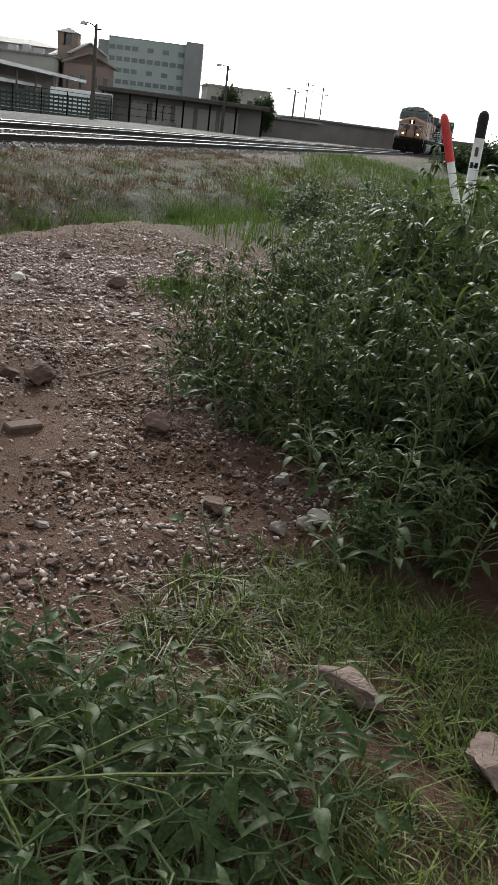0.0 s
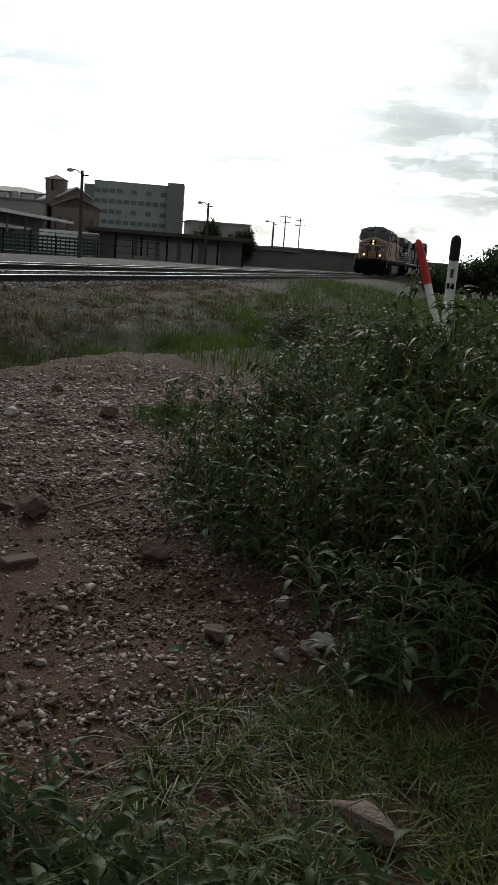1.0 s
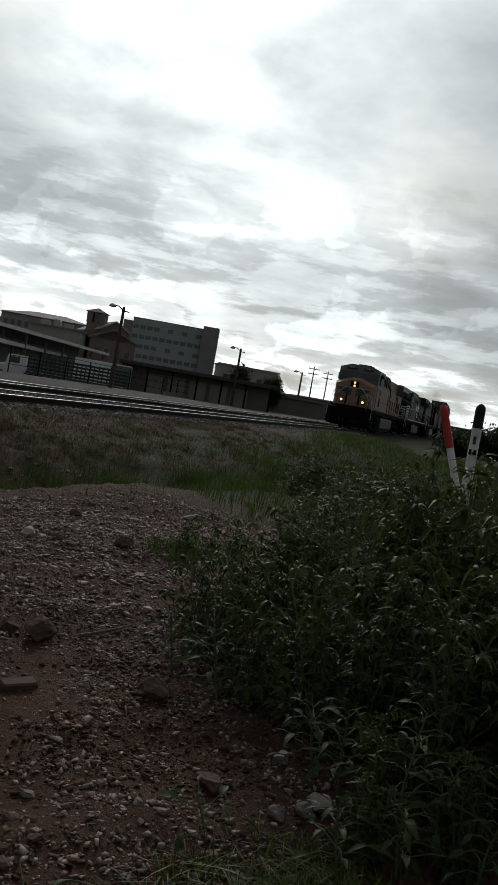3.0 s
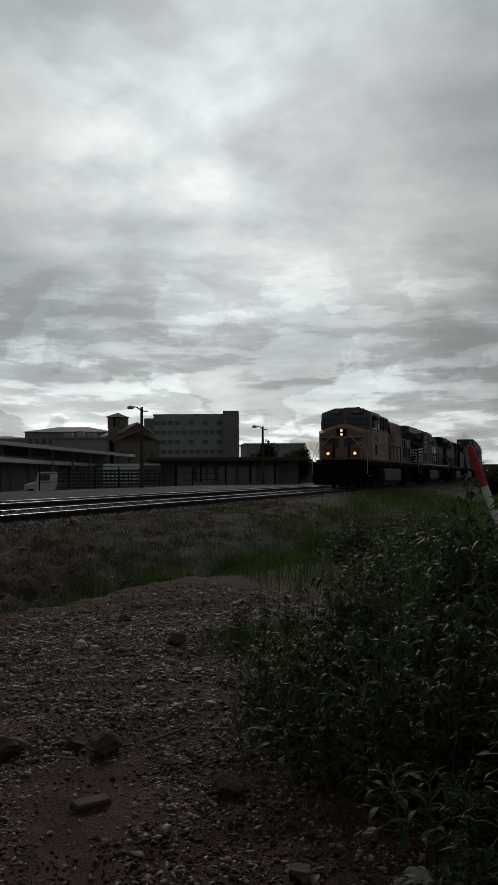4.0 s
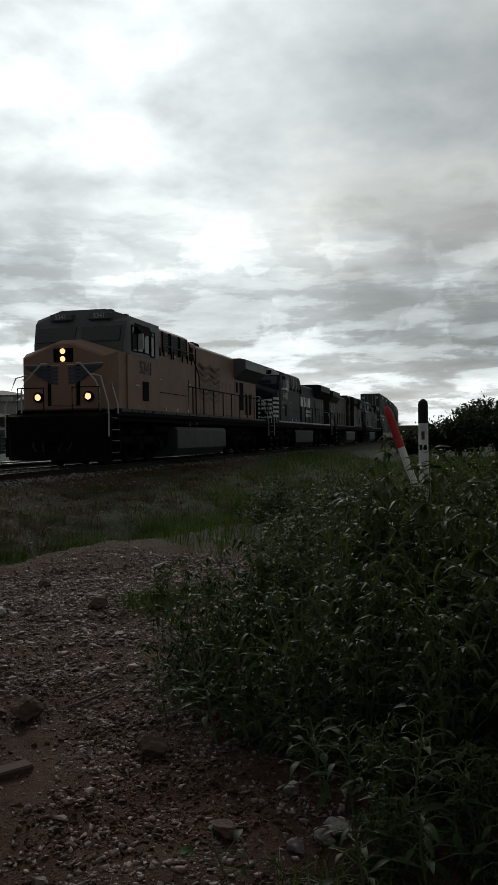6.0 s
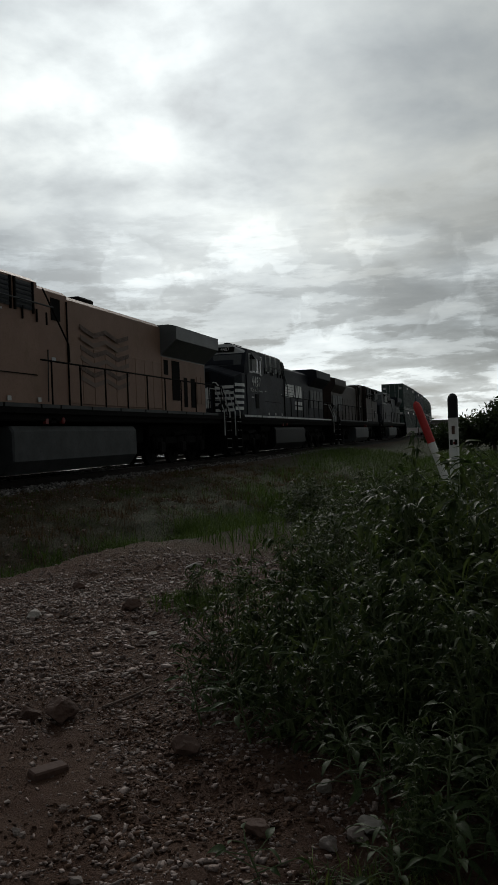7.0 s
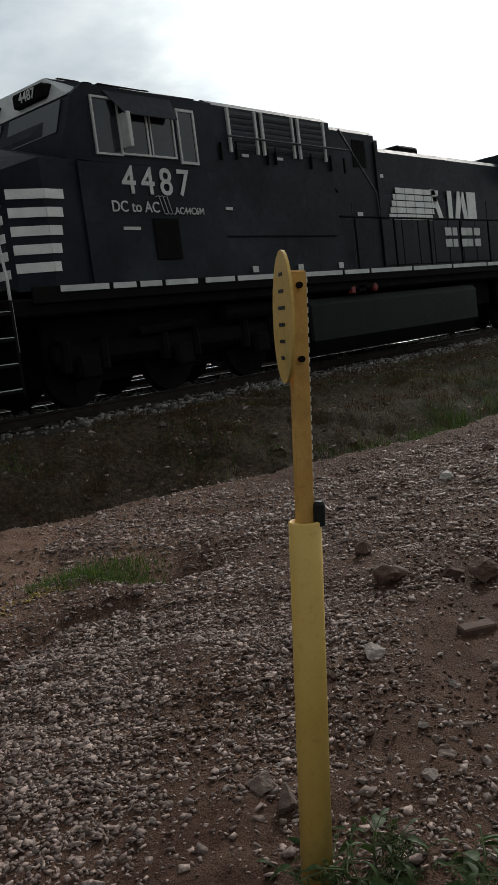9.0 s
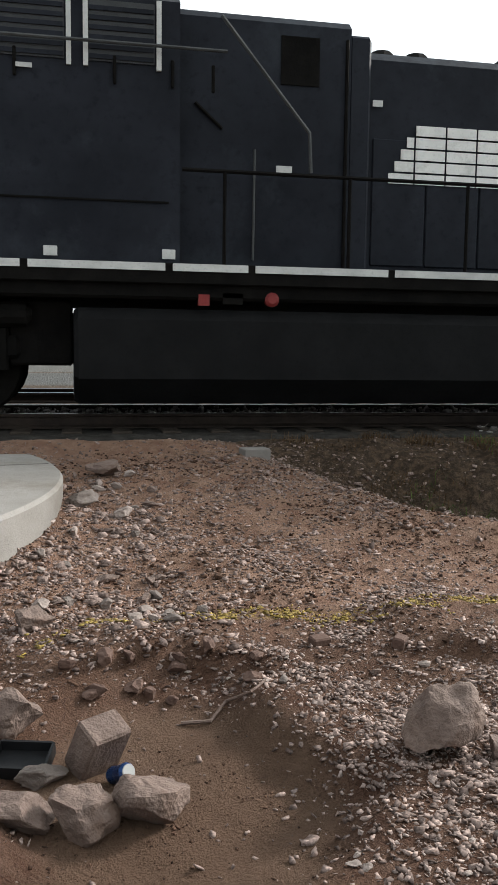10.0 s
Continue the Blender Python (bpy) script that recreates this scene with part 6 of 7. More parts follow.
GRAVEL = leafy("gravel_stone", (0.092, 0.063, 0.053), (0.355, 0.262, 0.226), 0.0, 0.75, 0.2)
DARKSTONE = leafy("ballast_stone", (0.04, 0.036, 0.033), (0.31, 0.285, 0.265), 0.0, 0.9, 0.1)
PALECHIP = leafy("pale_chip_stone", (0.16, 0.119, 0.104), (0.35, 0.272, 0.24), 0.0, 0.7, 0.18)
gravel("gravel", 34000, (-1.2, 5.4, 0.2, 5.4), 0.005, 0.021, "loose crushed grey and brown gravel near the path", GRAVEL)
gravel("gravel", 7000, (-6.0, 2.0, -6.0, 6.0), 0.006, 0.024, "thin scatter of gravel on the dirt", GRAVEL)
gravel("gravel", 70000, (1.2, 10.6, -0.6, 7.4), 0.005, 0.022, "loose crushed gravel over the dirt heap", GRAVEL)
gravel("gravel", 30000, (1.7, 5.7, -0.5, 3.1), 0.003, 0.013, "fine pale chips over the red dirt", GRAVEL)
gravel("gravel", 30000, (0.9, 3.6, 1.2, 4.2), 0.005, 0.018, "dense angular gravel beside the hollow", GRAVEL)
gravel("gravel", 7000, (0.9, 3.4, 1.2, 3.7), 0.005, 0.017, "dense pale gravel beside the hollow", PALECHIP)
gravel("gravel", 16000, (2.2, 8.5, 2.2, 5.4), 0.006, 0.022, "pale gravel over the back of the mound", PALECHIP)
gravel("gravel", 26000, (-0.8, 3.2, 2.8, 8.2), 0.005, 0.018, "fine broken gravel on the crossing", GRAVEL)
gravel("gravel", 3000, (2.3, 5.2, -0.15, 2.2), 0.006, 0.019, "scattered flat pale stone chips on the dirt", PALECHIP)
gravel("gravel", 9000, (4.5, 10.5, 0.5, 4.6), 0.009, 0.034, "scattered flat pale stone chips on the mound", PALECHIP)
CRUMB = leafy("soil_crumb", (0.034, 0.019, 0.013), (0.128, 0.074, 0.050), 0.0, 0.9, 0.08)


def crumbs(n, box, smin, smax, mat, label, clump):
    """Crumbs and chips in loose drifts, whether gravel lies there or not."""
    q = rng.uniform((box[0], box[2]), (box[1], box[3]), (n, 2))
    rim = np.minimum(np.minimum(q[:, 0] - box[0], box[1] - q[:, 0]), np.minimum(q[:, 1] - box[2], box[3] - q[:, 1]))
    keep = (0.12 + 0.88 * ease(-0.1, 0.35, relief(q[:, 0], q[:, 1], clump, 1.7) + 0.6 * relief(q[:, 0], q[:, 1], clump * 3.1, 0.3))) * np.clip(rim / 0.4, 0, 1)
    # bare hard soil on the shelf and on the washed tongue
    keep = keep * (1 - 0.93 * np.exp(-(((q[:, 0] - 2.75) / 0.75) ** 2 + ((q[:, 1] - 3.72) / 0.34) ** 2) ** 2))
    keep = keep * (1 - 0.88 * np.exp(-(((q[:, 0] - 3.75) / 0.70) ** 2 + ((q[:, 1] - 1.45 - 0.35 * (q[:, 0] - 3.75)) / 0.30) ** 2) ** 2))
    q = q[keep > rng.uniform(0, 1, n)]
    d = smin + (smax - smin) * rng.uniform(0, 1, len(q)) ** 3
    tagged(new("gravel", stones_mesh("gravel", np.c_[q, height(q[:, 0], q[:, 1]) + d * 0.12], d, mat, 0.45, rng)), label, "gravel", kind="stuff")


crumbs(26000, (2.0, 5.4, -0.4, 2.4), 0.004, 0.017, CRUMB, "crumbled lumps of red soil", 2.1)
crumbs(16000, (2.1, 5.2, -0.3, 2.2), 0.003, 0.017, PALECHIP, "small pale chips strewn over red soil", 2.9)
crumbs(420, (2.2, 4.6, -0.1, 1.9), 0.010, 0.026, PALECHIP, "flat pale chips strewn over red soil", 3.3)
crumbs(22000, (-0.8, 3.6, 3.0, 8.0), 0.004, 0.022, CRUMB, "crumbled lumps of brown soil on the crossing", 1.6)
crumbs(6000, (-0.6, 1.4, 1.2, 3.4), 0.002, 0.008, CRUMB, "fine crumbs on the silt", 3.0)
crumbs(5000, (-0.6, 1.1, 3.3, 7.0), 0.008, 0.040, GRAVEL, "dark broken rubble beside the pad", 2.2)
SPRAYED = leafy("yellow_sprayed_stone", (0.13, 0.09, 0.04), (0.33, 0.235, 0.06), 0.0, 0.8, 0.15)
sprayed = np.c_[rng.uniform(0.0, 3.3, 2600), rng.normal(0, 0.07, 2600)]
sprayed[:, 1] += np.interp(sprayed[:, 0], (0.0, 0.4, 1.3, 3.3), (3.6, 4.0, 3.97, 3.97))
sprayed = sprayed[relief(sprayed[:, 0], sprayed[:, 1], 5.0, 0.9) + 0.5 * relief(sprayed[:, 0], sprayed[:, 1], 17.0, 0.2) > 0.0]
tagged(new("gravel", stones_mesh("gravel", np.c_[sprayed, height(sprayed[:, 0], sprayed[:, 1]) + 0.003], rng.uniform(0.006, 0.017, len(sprayed)), SPRAYED, 0.4, rng)),
       "gravel sprayed with a worn yellow survey line", "gravel", kind="stuff")
p = rng.uniform((2.6, 5.4), (22, 8.4), (5000, 2))
p = p[(relief(p[:, 0], p[:, 1], 1.4, 3.0) > -0.1) | (rng.uniform(0, 1, len(p)) < 0.25)]
sz = 0.008 + 0.028 * rng.uniform(0, 1, len(p)) ** 3
tagged(new("gravel", stones_mesh("gravel", np.c_[p, height(p[:, 0], p[:, 1]) + sz * 0.2], sz, GRAVEL, 0.5, rng)), "thin scatter of gravel on the bank", "gravel", kind="stuff")
gravel("gravel", 14000, (-1.5, 5.0, 4.0, 8.7), 0.008, 0.030, "loose gravel on the crossing", GRAVEL)
p = rng.uniform((-8, 8.15), (60, 9.7), (15000, 2))
p = p[p[:, 0] > 7.0 + 2.5 * rng.uniform(-1, 1, len(p))]
p = p[(p[:, 0] < 26) | (rng.uniform(0, 1, len(p)) < 0.5)]
sz = rng.uniform(0.02, 0.055, len(p))
pz = np.interp(p[:, 1], (8.15, 8.95, 9.7), (-0.36, -0.20, -0.19))
tagged(new("ballast_stones", stones_mesh("ballast_stones", np.c_[p, pz + 0.01], sz, DARKSTONE, 0.8, rng)), "grey ballast stones on the shoulder of the line", "ballast", kind="stuff")
p = rng.uniform((-4, 10.0), (26, 14.2), (9000, 2))
p = p[(np.abs(p[:, 1] - 10.5) < 0.66) | (p[:, 1] > 11.35)]
tagged(new("ballast_stones", stones_mesh("ballast_stones", np.c_[p, np.interp(p[:, 1], (11.3, 12.0, 12.9), (-0.05, -0.15, -0.36))], rng.uniform(0.02, 0.05, len(p)), DARKSTONE, 0.8, rng)),
       "grey ballast stones between the rails", "ballast", kind="stuff")
stone_kinds = [rough_rock(50 + k, 1.15, 0.8, 0.6, 1, 0.35) for k in range(7)]
for me in stone_kinds:
    me.name = "stone"
    me.materials.append(STONE)
picked = scatter(900, 0.2, 4.6, 0.4, 4.6, gravelly)[:230]
for x, y in picked:
    s = 0.010 + 0.018 * rng.uniform() ** 2
    st = part("stone", stone_kinds[int(rng.integers(7))], STONE, ground, at=pose(x, y, float(height(x, y)) + s * 0.25, rng.uniform(-20, 20), 0, rng.uniform(0, 360)))
    st.scale = (s, s, s * 0.7)


# ---- plants ----
def leaf_shape(length, width, fold=0.25, droop=0.3, n=4):
    """A pointed leaf along +x, folded on its midrib and bent down."""
    vs, fs = [], []
    for i in range(n + 1):
        t = i / n
        w = width * 0.5 * math.sin(math.pi * min(1, 0.06 + t * 0.94) ** 0.75)
        x, z = length * t, -droop * length * t * t
        vs += [(x, -w, z + fold * w), (x, 0, z), (x, w, z + fold * w)]
    for i in range(n):
        a = 3 * i
        fs += [(a, a + 3, a + 4, a + 1), (a + 1, a + 4, a + 5, a + 2)]
    return np.array(vs), np.array(fs)


def many(shape, mats):
    """Copies of one leaf shape by 4x4 matrices, as arrays."""
    v, f = shape
    m = np.asarray(mats)
    vs = np.einsum("nij,kj->nki", m[:, :3, :3], v) + m[:, None, :3, 3]
    return vs.reshape(-1, 3), (f[None] + len(v) * np.arange(len(m))[:, None, None]).reshape(-1, f.shape[1])


def frame_at(p, yaw, pitch, roll, s):
    return np.array(Matrix.LocRotScale(p, Euler((roll, pitch, yaw), "XYZ"), (s, s, s)))


def weed(seed, h, spread, leaves, leaf_len):
    """A bushy weed: branching stems with small pointed leaves all along; returns the meshes of its stems and leaves."""
    r = random.Random(seed)
    stems, mats = Build(), []
    for k in range(9):
        a, lean = r.uniform(0, math.tau), r.uniform(0.2, 1.0) * spread
        tip = Vector((math.cos(a) * lean, math.sin(a) * lean, h * r.uniform(0.7, 1.05)))
        if k > 5:
            tip = Vector((math.cos(a) * spread * 1.1, math.sin(a) * spread * 1.1, h * r.uniform(0.15, 0.5)))
        if k == 0:
            tip = Vector((r.uniform(-0.05, 0.05), r.uniform(-0.05, 0.05), h * 1.08))
        mid = Vector((tip.x * 0.35, tip.y * 0.35, tip.z * 0.55))
        line = [Vector((0, 0, -0.03)), mid, tip]
        stems.tube(line, 0.007, 5, 0.003)
        for b in range(9):
            t = 0.06 + 0.92 * b / 8
            base = mid.lerp(tip, (t - 0.5) * 2) if t > 0.5 else Vector((0, 0, 0)).lerp(mid, t * 2)
            aa, L = r.uniform(0, math.tau), r.uniform(0.10, 0.30) * (1.15 - 0.55 * t) * (0.6 + spread)
            end = base + Vector((math.cos(aa) * L, math.sin(aa) * L, L * r.uniform(0.05, 0.7)))
            stems.tube([base, end], 0.003, 4, 0.0015)
            for q in range(leaves):
                u = r.uniform(0.1, 1.05)
                p = base.lerp(end, u)
                mats.append(frame_at(p, aa + r.uniform(-1.5, 1.5), r.uniform(-0.9, 0.5), r.uniform(-0.7, 0.7), r.uniform(0.6, 1.25)))
    v, f = many(leaf_shape(leaf_len * 0.95, leaf_len * 0.36, 0.45, 1.0, 5), mats)
    return stems.mesh("stalk", STALK), soup("foliage", v, f, LEAF, True)


kinds = []
for k in range(9):
    src = thing("weed_bush", "dense dark green weed bush with small pointed leaves", "bush", pose(4, -2 - k, -0.7), "weed bushes beside the dirt")
    a_me, b_me = weed(100 + k, 0.72 + 0.07 * k, 0.42, 9 + (k % 3), 0.055 + 0.004 * (k % 4))
    part("stalk", a_me, STALK, src)
    part("foliage", b_me, LEAF, src)
    kinds.append((src, 0.72 + 0.07 * k))


def bush_front(x):
    """The bush's side towards the dirt: y of its edge at x."""
    return np.interp(x, (2.9, 3.3, 3.9, 4.5, 5.3, 6.4, 8.0, 10.0), (-1.30, -0.72, 0.12, 0.98, 1.36, 1.05, 0.6, 0.3))


def plant_bushes():
    r = random.Random(5)
    spots = []
    while len(spots) < 190:
        x, y = r.uniform(3.1, 10.5), r.uniform(-4.2, 1.42)
        room = float(bush_front(x)) - y
        if room < 0.12 or r.uniform(0, 1) > 1.25 - 0.16 * room:
            continue
        if (x - 7.89) ** 2 + (y + 0.2) ** 2 < 0.10 or min([9] + [math.hypot(x - a, y - b) for a, b in spots]) < 0.17:
            continue
        spots.append((x, y))
    for x, y in spots:
        room = float(bush_front(x)) - y
        want = 0.58 + 0.50 * min(room / 1.5, 1) + 0.12 * r.uniform(-1, 1) + 0.10 * min(max(-1.0 - y, 0), 1)
        want = min(want, 1.32)
        src, h = kinds[r.randrange(9)]
        s = want / h
        m = pose(x, y, float(height(x, y)), r.uniform(-7, 7), r.uniform(-7, 7), r.uniform(0, 360))
        ob = copy_thing(src, m)
        ob.scale = (s * 1.05, s * 1.05, s)


plant_bushes()


def drooping_weed(x, y, h, seed, lean):
    """A tall weed whose long-stalked pale leaves stand out and hang at the tips."""
    r = random.Random(seed)
    ob = thing("tall_leafy_weed", "tall weed with long-stalked drooping pale green leaves before the bush", "weed", pose(x, y, float(height(x, y)), 0, 0, 0), "tall leafy weeds")
    top = Vector((lean[0], lean[1], h))
    part("stem", Build().tube([(0, 0, -0.02), tuple(top * 0.5 + Vector((0.015, 0.01, 0))), tuple(top)], 0.006, 6, 0.003), STALK, ob)
    n = int(14 + h * 22)
    for k in range(n):
        t = 0.22 + 0.78 * k / (n - 1)
        a, L = k * 2.4 + r.uniform(-0.3, 0.3), (0.17 - 0.11 * t) * r.uniform(0.7, 1.2)
        p = top * t
        q = p + Vector((math.cos(a) * L, math.sin(a) * L, L * r.uniform(0.1, 0.5)))
        stalk = part("leaf_stalk", Build().tube([p, p.lerp(q, 0.6) + Vector((0, 0, 0.012)), q], 0.0026, 5, 0.0018), STALK, ob)
        part("leaf", droop_leaf, BROAD, stalk, at=pose(*q, r.uniform(-30, 30), r.uniform(-25, 10), math.degrees(a) + r.uniform(-15, 15))).scale = (r.uniform(0.5, 0.9) * (1.25 - 0.55 * t),) * 3


droop_leaf = soup("leaf", *leaf_shape(0.115, 0.038, 0.30, 0.42, 6), BROAD, True)
for k, (x, y, h, lx, ly) in enumerate(((3.24, -0.33, 0.50, 0.05, -0.04), (3.30, -0.45, 0.36, -0.03, -0.06), (3.52, -0.10, 0.34, 0.03, 0.02), (3.62, 0.02, 0.30, -0.02, 0.05), (3.44, -0.24, 0.28, 0.06, 0.02),
                                       (3.15, -0.62, 0.30, 0.02, -0.06), (3.02, -0.20, 0.20, 0.02, 0.04), (3.10, -0.38, 0.22, 0.0, 0.02), (4.20, 0.62, 0.34, -0.04, 0.06), (4.45, 0.95, 0.32, -0.05, 0.05))):
    drooping_weed(x, y, h, 700 + k, (lx, ly))


def plant_low_weeds():
    """Lower weeds that carry the green on behind the bush, towards the ditch."""
    r, n = random.Random(15), 0
    while n < 120:
        x, y = r.uniform(7.0, 17.0), r.uniform(-4.5, 3.6)
        if y > 0.7 + 0.27 * (x - 7.0) + 0.3 * r.uniform(-1, 1) or (x - 7.89) ** 2 + (y + 0.2) ** 2 < 0.12 or (x - 8.29) ** 2 + (y + 0.3) ** 2 < 0.12:
            continue
        src, h = kinds[r.randrange(9)]
        s = r.uniform(0.42, 0.85) / h
        ob = copy_thing(src, pose(x, y, float(height(x, y)), r.uniform(-8, 8), r.uniform(-8, 8), r.uniform(0, 360)))
        ob.scale = (s * 1.5, s * 1.5, s)
        tagged(ob, "low spreading green weed behind the bush", "weed", "low weeds towards the ditch")
        n += 1


plant_low_weeds()
for k, (src, h) in enumerate(kinds):
    x, y = 9.2 + 0.25 * k, -1.6 - 0.3 * k
    src.matrix_basis = pose(x, y, float(height(x, y)), 0, 0, 40 * k)
tall = thing("tall_weed", "tall thin weed stalk standing above the bush", "weed", pose(5.3, 0.02, -0.70, 3, -3, 0))
a_me, b_me = weed(77, 1.36, 0.10, 7, 0.06)
part("stalk", a_me, STALK, tall)
part("foliage", b_me, LEAF, tall)
for x, y, s, turn in ((3.42, -0.22, 0.42, 20), (3.12, -0.25, 0.36, 130), (4.75, 0.75, 0.6, 70), (2.03, 0.80, 0.2, 10), (1.84, 0.86, 0.17, 200), (7.45, 2.05, 0.3, 0), (3.25, -0.55, 0.45, 250)):
    low = copy_thing(kinds[2][0], pose(x, y, float(height(x, y)), 0, 0, turn))
    low.scale = (s, s, s)
    tagged(low, "low leafy weed growing from bare dirt", "weed", "small weeds")


def blades(name, pts, length, width, material, label, bend=0.6, category="grass", seed=1):
    """Grass: three-piece bent blades, all in one mesh."""
    g = np.random.default_rng(seed)
    n = len(pts)
    a, lean = g.uniform(0, math.tau, n), g.uniform(0.1, bend, n)
    L, w = length * g.uniform(0.5, 1.2, n), width * g.uniform(0.6, 1.2, n)
    ca, sa = np.cos(a), np.sin(a)
    rows = []
    for t, wt in ((0.0, 1.0), (0.45, 0.8), (0.8, 0.5), (1.0, 0.04)):
        reach, up = lean * L * t ** 1.8, L * t * (1 - 0.35 * lean * t)
        cx, cy, cz = pts[:, 0] + ca * reach, pts[:, 1] + sa * reach, pts[:, 2] + up
        for s in (-1, 1):
            rows.append(np.stack([cx - s * sa * w * wt / 2, cy + s * ca * w * wt / 2, cz], -1))
    v = np.stack(rows, 1).reshape(-1, 3)
    f = np.array([(0, 1, 3, 2), (2, 3, 5, 4), (4, 5, 7, 6)])
    f = (f[None] + 8 * np.arange(n)[:, None, None]).reshape(-1, 4)
    return tagged(new(name, soup(name, v, f, material, True)), label, category, kind="stuff")


def tufted(n, box, keep, tufts, spread, seed):
    g = np.random.default_rng(seed)
    c = g.uniform((box[0], box[2]), (box[1], box[3]), (tufts * 4, 2))
    c = c[keep(c[:, 0], c[:, 1]) > g.uniform(0, 1, len(c))][:tufts]
    p = c[g.integers(0, len(c), n)] + g.normal(0, spread, (n, 2))
    return np.c_[p, height(p[:, 0], p[:, 1]) - 0.01]


def fore(x, y):
    return ((y < 0.42 - 0.25 * (x - 2.0) + 0.1 * relief(x, y, 5)) & (x > 0.9 + 0.3 * relief(x, y, 3)) & (x < 3.05)).astype(float) * (0.35 + 0.65 * (relief(x, y, 4.0, 2.0) > -0.25))


blades("grass", tufted(13500, (1.2, 3.1, -1.5, 0.6), fore, 330, 0.034, 2), 0.095, 0.0062, GRASS, "short bright green grass in tufts", 2.3, seed=2)
blades("grass", tufted(9000, (-3.5, 3.2, -5.0, -0.9), lambda x, y: (relief(x, y, 1.1, 1.0) > 0.1).astype(float), 500, 0.08, 12), 0.12, 0.006, GRASS, "thin grass tufts on the dirt", 1.6, seed=12)
blades("dry_grass", tufted(1500, (1.2, 3.1, -1.5, 0.6), fore, 260, 0.06, 3), 0.10, 0.0032, DRYGRASS, "dry straw among the grass", 2.0, seed=3)


def bankside(x, y):
    edge = np.maximum(6.5 - 0.23 * x, 2.4)
    return ease(edge + 0.15, edge + 0.45, y) * (1 - ease(edge + 0.9, edge + 1.9, y)) * ease(8.0, 10.5, x) * (0.12 + 0.88 * (relief(x, y, 0.55, 0.7) > 0.0))


blades("grass", tufted(34000, (6.5, 26.0, 2.2, 7.6), bankside, 900, 0.20, 4), 0.24, 0.010, BANKGRASS, "green grass along the foot of the bank", 1.5, seed=4)
blades("dry_grass", tufted(34000, (2.2, 30.0, 3.6, 8.7), lambda x, y: ease(6.6, 6.9, y + 0.23 * x) * ease(6.9, 7.3, x + 0.62 * y), 850, 0.09, 5), 0.14, 0.007, DRYGRASS, "dry brown grass on the bank", 1.8, seed=5)
blades("grass", tufted(5000, (3.4, 26.0, 4.6, 8.4), lambda x, y: ease(6.7, 7.0, y + 0.23 * x) * (relief(x, y, 1.3, 6.0) > 0.15), 330, 0.11, 41), 0.15, 0.008, BANKGRASS, "dark green tufts on the bank", 1.9, seed=41)
blades("grass", tufted(52000, (8.6, 52.0, -12.0, 8.2), lambda x, y: (y < np.minimum(3.2 + 0.16 * (x - 9), 0.6 + 0.9 * (x - 9.0)) + 0.6 * relief(x, y, 0.6, 2.0)).astype(float), 1500, 0.35, 6), 0.38, 0.015, BANKGRASS, "tall green grass beyond the bush", 1.4, seed=6)
blades("grass", tufted(1500, (3.3, 4.0, 3.75, 4.25), lambda x, y: np.ones_like(x), 30, 0.10, 7), 0.09, 0.006, BANKGRASS, "small patch of green grass on the path", 1.5, seed=7)
blades("grass", tufted(1200, (7.0, 8.0, 1.8, 2.3), lambda x, y: np.ones_like(x), 30, 0.10, 8), 0.11, 0.008, BANKGRASS, "small patch of green grass in the dirt", 1.5, seed=8)
blades("reed_grass", tufted(1600, (4.4, 8.0, -2.5, -0.2), lambda x, y: np.ones_like(x), 70, 0.06, 9), 1.25, 0.008, GRASS, "long arching grass blades growing through the bush", 1.3, seed=9)

broad_leaves = []
for k in range(4):
    v, f = leaf_shape(0.062 + 0.015 * k, 0.023 + 0.006 * k, 0.45, 0.20 + 0.18 * k, 6)
    broad_leaves.append(soup("leaf", v, f, BROAD, True))


def broad_weed(x, y, h, n, seed):
    r = random.Random(seed)
    z = float(height(x, y))
    ob = thing("broadleaf_weed", "low broad-leaved green weed among the grass", "weed", pose(x, y, z, 0, 0, r.uniform(0, 360)), "broad-leaved weeds")
    lean = Vector((r.uniform(-0.12, 0.12), r.uniform(-0.12, 0.12), h))
    part("stem", Build().tube([(0, 0, -0.02), tuple(lean * 0.5), tuple(lean)], 0.005, 6, 0.003), STALK, ob)
    for k in range(n):
        t = 0.25 + 0.75 * k / (n - 1)
        a = k * 2.4 + r.uniform(-0.4, 0.4)
        p, L = lean * t, 0.05 + 0.10 * (1.1 - t)
        q = p + Vector((math.cos(a) * L, math.sin(a) * L, 0.03))
        stalk = part("leaf_stalk", Build().tube([p, q], 0.0025, 4, 0.0018), STALK, ob)
        part("leaf", broad_leaves[r.randrange(4)], BROAD, stalk, at=pose(*q, r.uniform(-35, 35), r.uniform(-30, 18), math.degrees(a) + r.uniform(-20, 20))).scale = (q_s := r.uniform(0.45, 1.0), q_s * r.uniform(0.8, 1.2), q_s)
    return ob


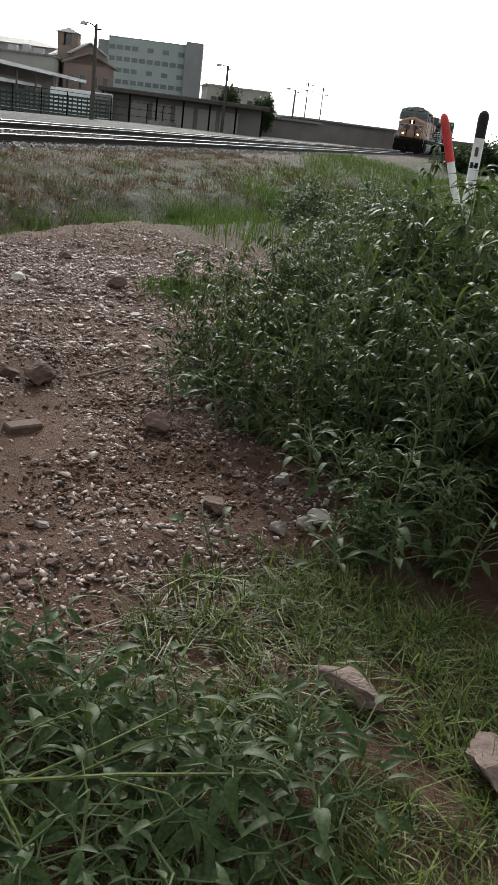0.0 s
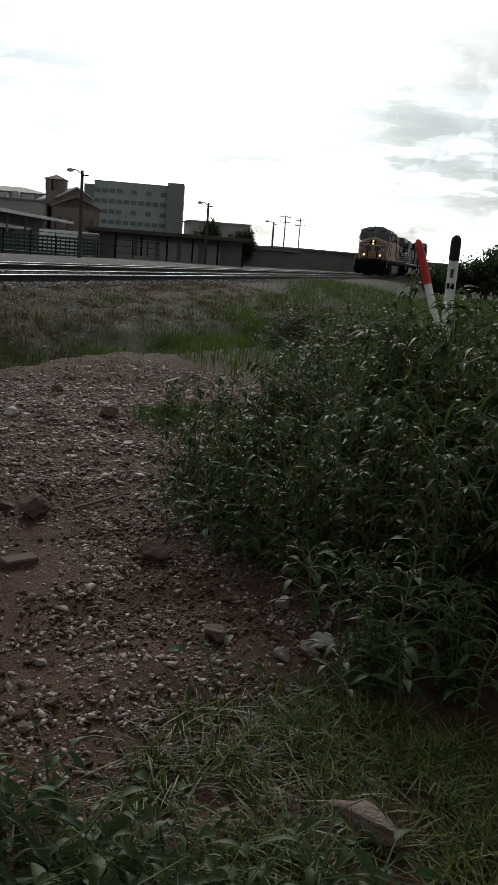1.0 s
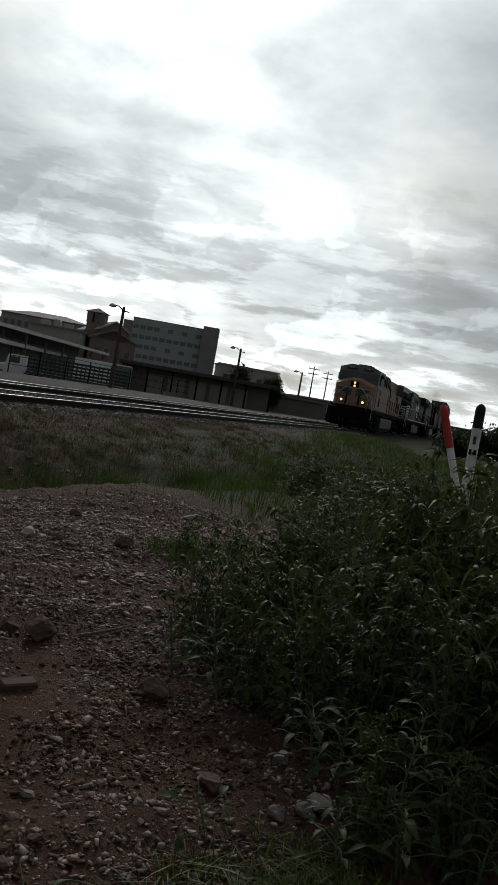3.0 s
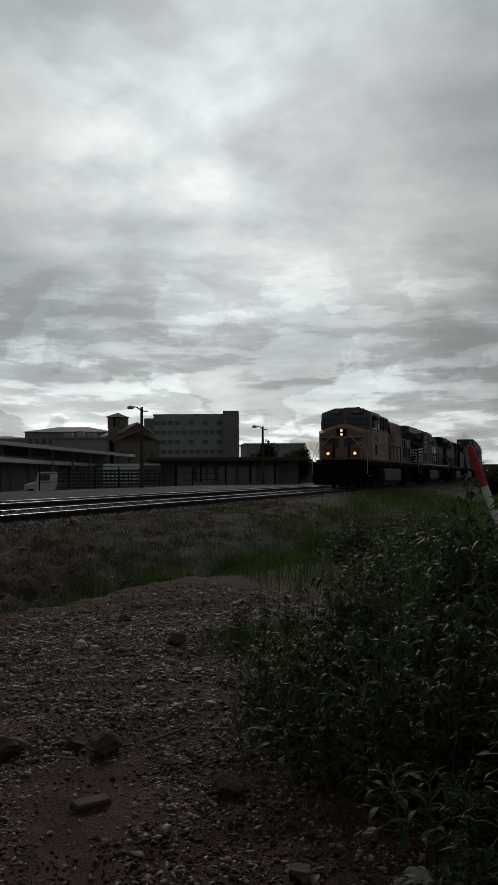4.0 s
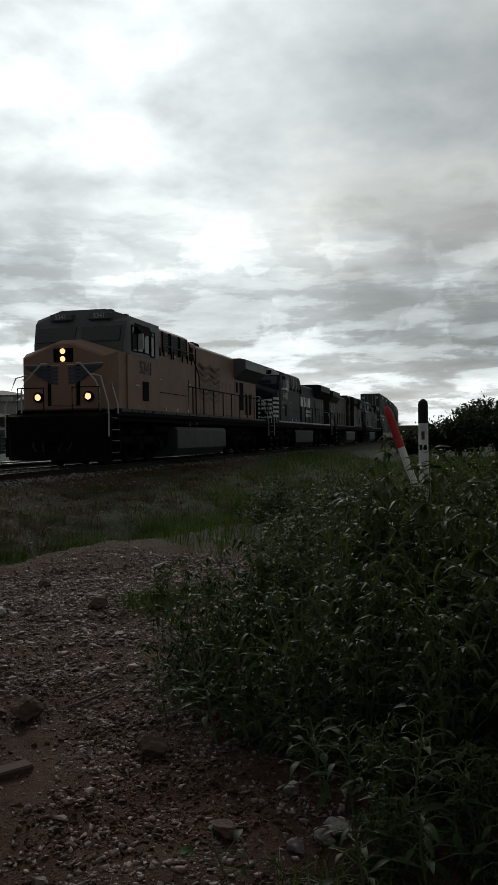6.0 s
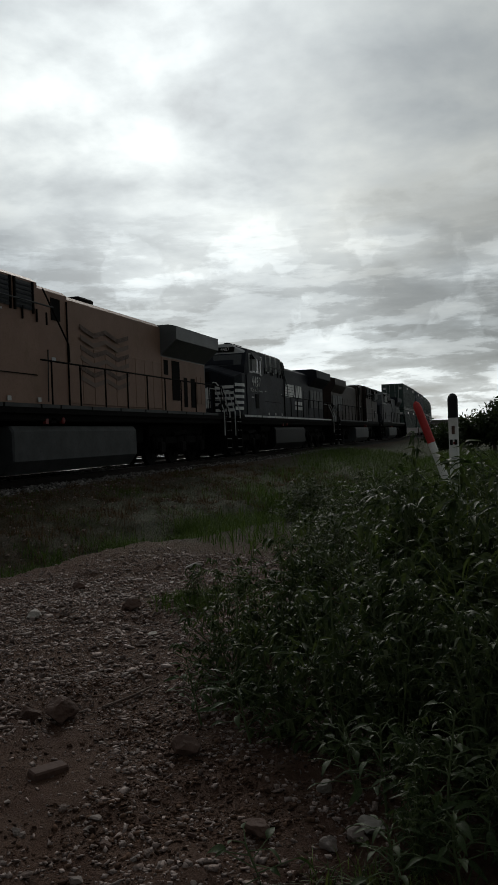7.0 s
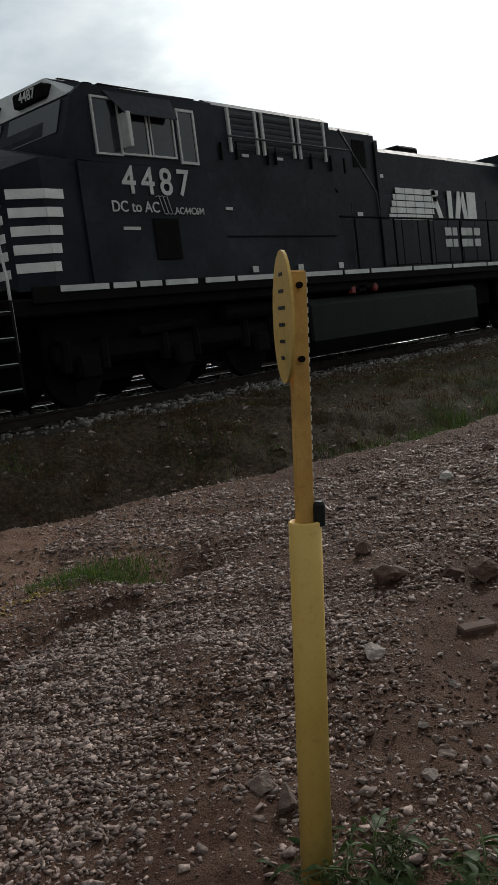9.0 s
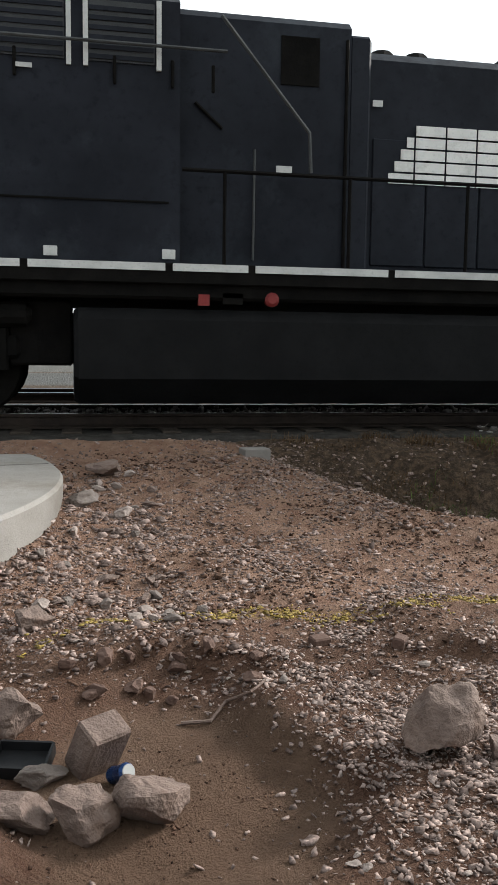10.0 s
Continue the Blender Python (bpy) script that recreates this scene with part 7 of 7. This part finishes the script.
lying = thing("bent_weed", "long pale green weed stalk bent over with wilted leaves", "weed", pose(0, 0, 0))
for k, (pts, thick) in enumerate(((((1.36, 0.46, -0.55), (1.53, 0.21, -0.49), (1.62, 0.0, -0.47), (1.80, -0.26, -0.52)), 0.0065), (((1.55, 0.17, -0.485), (1.66, 0.06, -0.45), (1.82, -0.04, -0.44)), 0.004),
                                  (((1.52, 0.22, -0.49), (1.45, 0.12, -0.52), (1.36, 0.04, -0.56)), 0.004), (((1.50, 0.25, -0.50), (1.60, 0.24, -0.45), (1.72, 0.14, -0.43)), 0.0035),
                                  (((1.60, 0.03, -0.47), (1.63, -0.10, -0.49), (1.60, -0.20, -0.54)), 0.003), (((1.58, 0.09, -0.475), (1.74, -0.03, -0.46), (1.86, -0.14, -0.49)), 0.003))):
    stem = part("stem", Build().tube(pts, thick, 6, thick * 0.5), GRASS, lying)
    way = Vector(pts[-1]) - Vector(pts[-2])
    for m in range(5):
        at_p = Vector(pts[-2]).lerp(Vector(pts[-1]), 0.35 + 0.16 * m)
        part("leaf", broad_leaves[(m + k) % 4], BROAD, stem, at=pose(*at_p, 25 * (-1) ** m, 8 + 5 * m, math.degrees(math.atan2(way.y, way.x)) + 28 * (-1) ** m)).scale = (1.0, 0.7, 1.0)
r_weed = random.Random(9)
for k in range(74):
    x = r_weed.uniform(1.35, 2.15)
    broad_weed(x, r_weed.uniform(-0.42, 0.50), r_weed.uniform(0.08, 0.22), r_weed.randrange(9, 14), 200 + k)
for k, (x, y) in enumerate(((1.84, 0.84), (1.93, 0.80), (2.0, 0.84), (1.80, 0.92), (2.08, 0.78), (1.90, 0.88), (2.93, 0.22), (3.2, -0.3))):
    broad_weed(x, y, 0.13, 9, 300 + k)


def tree(x, y, h, w, seed, label):
    """A spreading scrub tree: tapered trunk, limbs, and a crown of many small leaves with gaps."""
    r = random.Random(seed)
    ob = thing("tree", label, "tree", pose(x, y, float(height(x, y)) - 0.05), "scrub trees beyond the grass")
    wood, mats = Build(), []
    wood.tube([(0, 0, 0), (0.1, 0.05, h * 0.25), (0.05, 0.1, h * 0.45)], 0.14, 8, 0.08)
    for k in range(24):
        a, e = r.uniform(0, math.tau), r.uniform(0.25, 1.0)
        tip = Vector((math.cos(a) * w * e, math.sin(a) * w * e, h * (0.98 - 0.60 * e * e) * r.uniform(0.65, 1.06)))
        base = Vector((0.07, 0.08, h * r.uniform(0.10, 0.45)))
        mid = base.lerp(tip, 0.5) + Vector((0, 0, 0.12 * h))
        wood.tube([base, mid, tip], 0.06, 6, 0.012)
        for q in range(460):
            c = base.lerp(tip, r.uniform(0.35, 1.05)) + Vector((r.gauss(0, 0.32), r.gauss(0, 0.32), r.gauss(0.05, 0.30)))
            mats.append(frame_at(c, r.uniform(0, 6.28), r.uniform(-1.2, 1.2), r.uniform(-1.2, 1.2), r.uniform(0.7, 1.8)))
    part("trunk", wood, BARK, ob)
    v, f = many(leaf_shape(0.22, 0.10, 0.2, 0.2, 2), mats)
    part("crown", soup("crown", v, f, TREELEAF, True), TREELEAF, ob)


for k, (x, y, h, w) in enumerate(((57, -0.6, 3.2, 2.3), (60, -3.0, 3.9, 2.8), (64, -6.5, 3.7, 2.8), (72, 2.6, 1.7, 1.6), (86, 4.0, 1.6, 1.6), (62, -11.5, 3.6, 3.0), (110, 5.5, 1.9, 1.8))):
    tree(x, y, h, w, 500 + k, "dark green scrub tree beyond the grass")


utility_pole(pose(50.0, -6.15, -0.7, 0, 0, 80), 5.7, "dark wooden utility pole beyond the scrub trees", 0)
house = block("house", "low brown plastered house with flat roof beyond the scrub", pose(66.0, -10.9, -0.7, 0, 0, -78), 9, 7, 3.2, BRICKRED, ROOF, 0.7, 0.5, "house")
windows(house, (-2.4, 1.6), (1.1,), 1.0, 1.1)
spot = (TOWN @ Vector((1.5, 118, 0)))
tree(spot.x, spot.y, 5.6, 2.4, 520, "green tree behind the freight shed")
spot = (TOWN @ Vector((6.5, 124, 0)))
tree(spot.x, spot.y, 5.2, 2.2, 521, "green tree behind the freight shed")


# ---- what moves ----
def motions():
    for ob, back, way in CONSIST:
        rows = []
        for t, s in NOSE:
            place, turn = on_line(s + back)
            rows.append((t, pose(*place, 0, 0, turn + (0 if way > 0 else 180))))
        walk(ob, rows)
    times = [round(0.05 * k, 3) for k in range(201)]
    stations = np.interp(times, [t for t, _ in NOSE], [s for _, s in NOSE])
    for ws, way in [(w, 1) for w in sets_a + sets_b + sets_d] + [(w, -1) for w in sets_c]:
        x = ws.location.x
        walk(ws, [(t, pose(x, 0, 0.53, 0, math.degrees(way * s / 0.53) % 360, 0)) for t, s in zip(times, stations)])


motions()
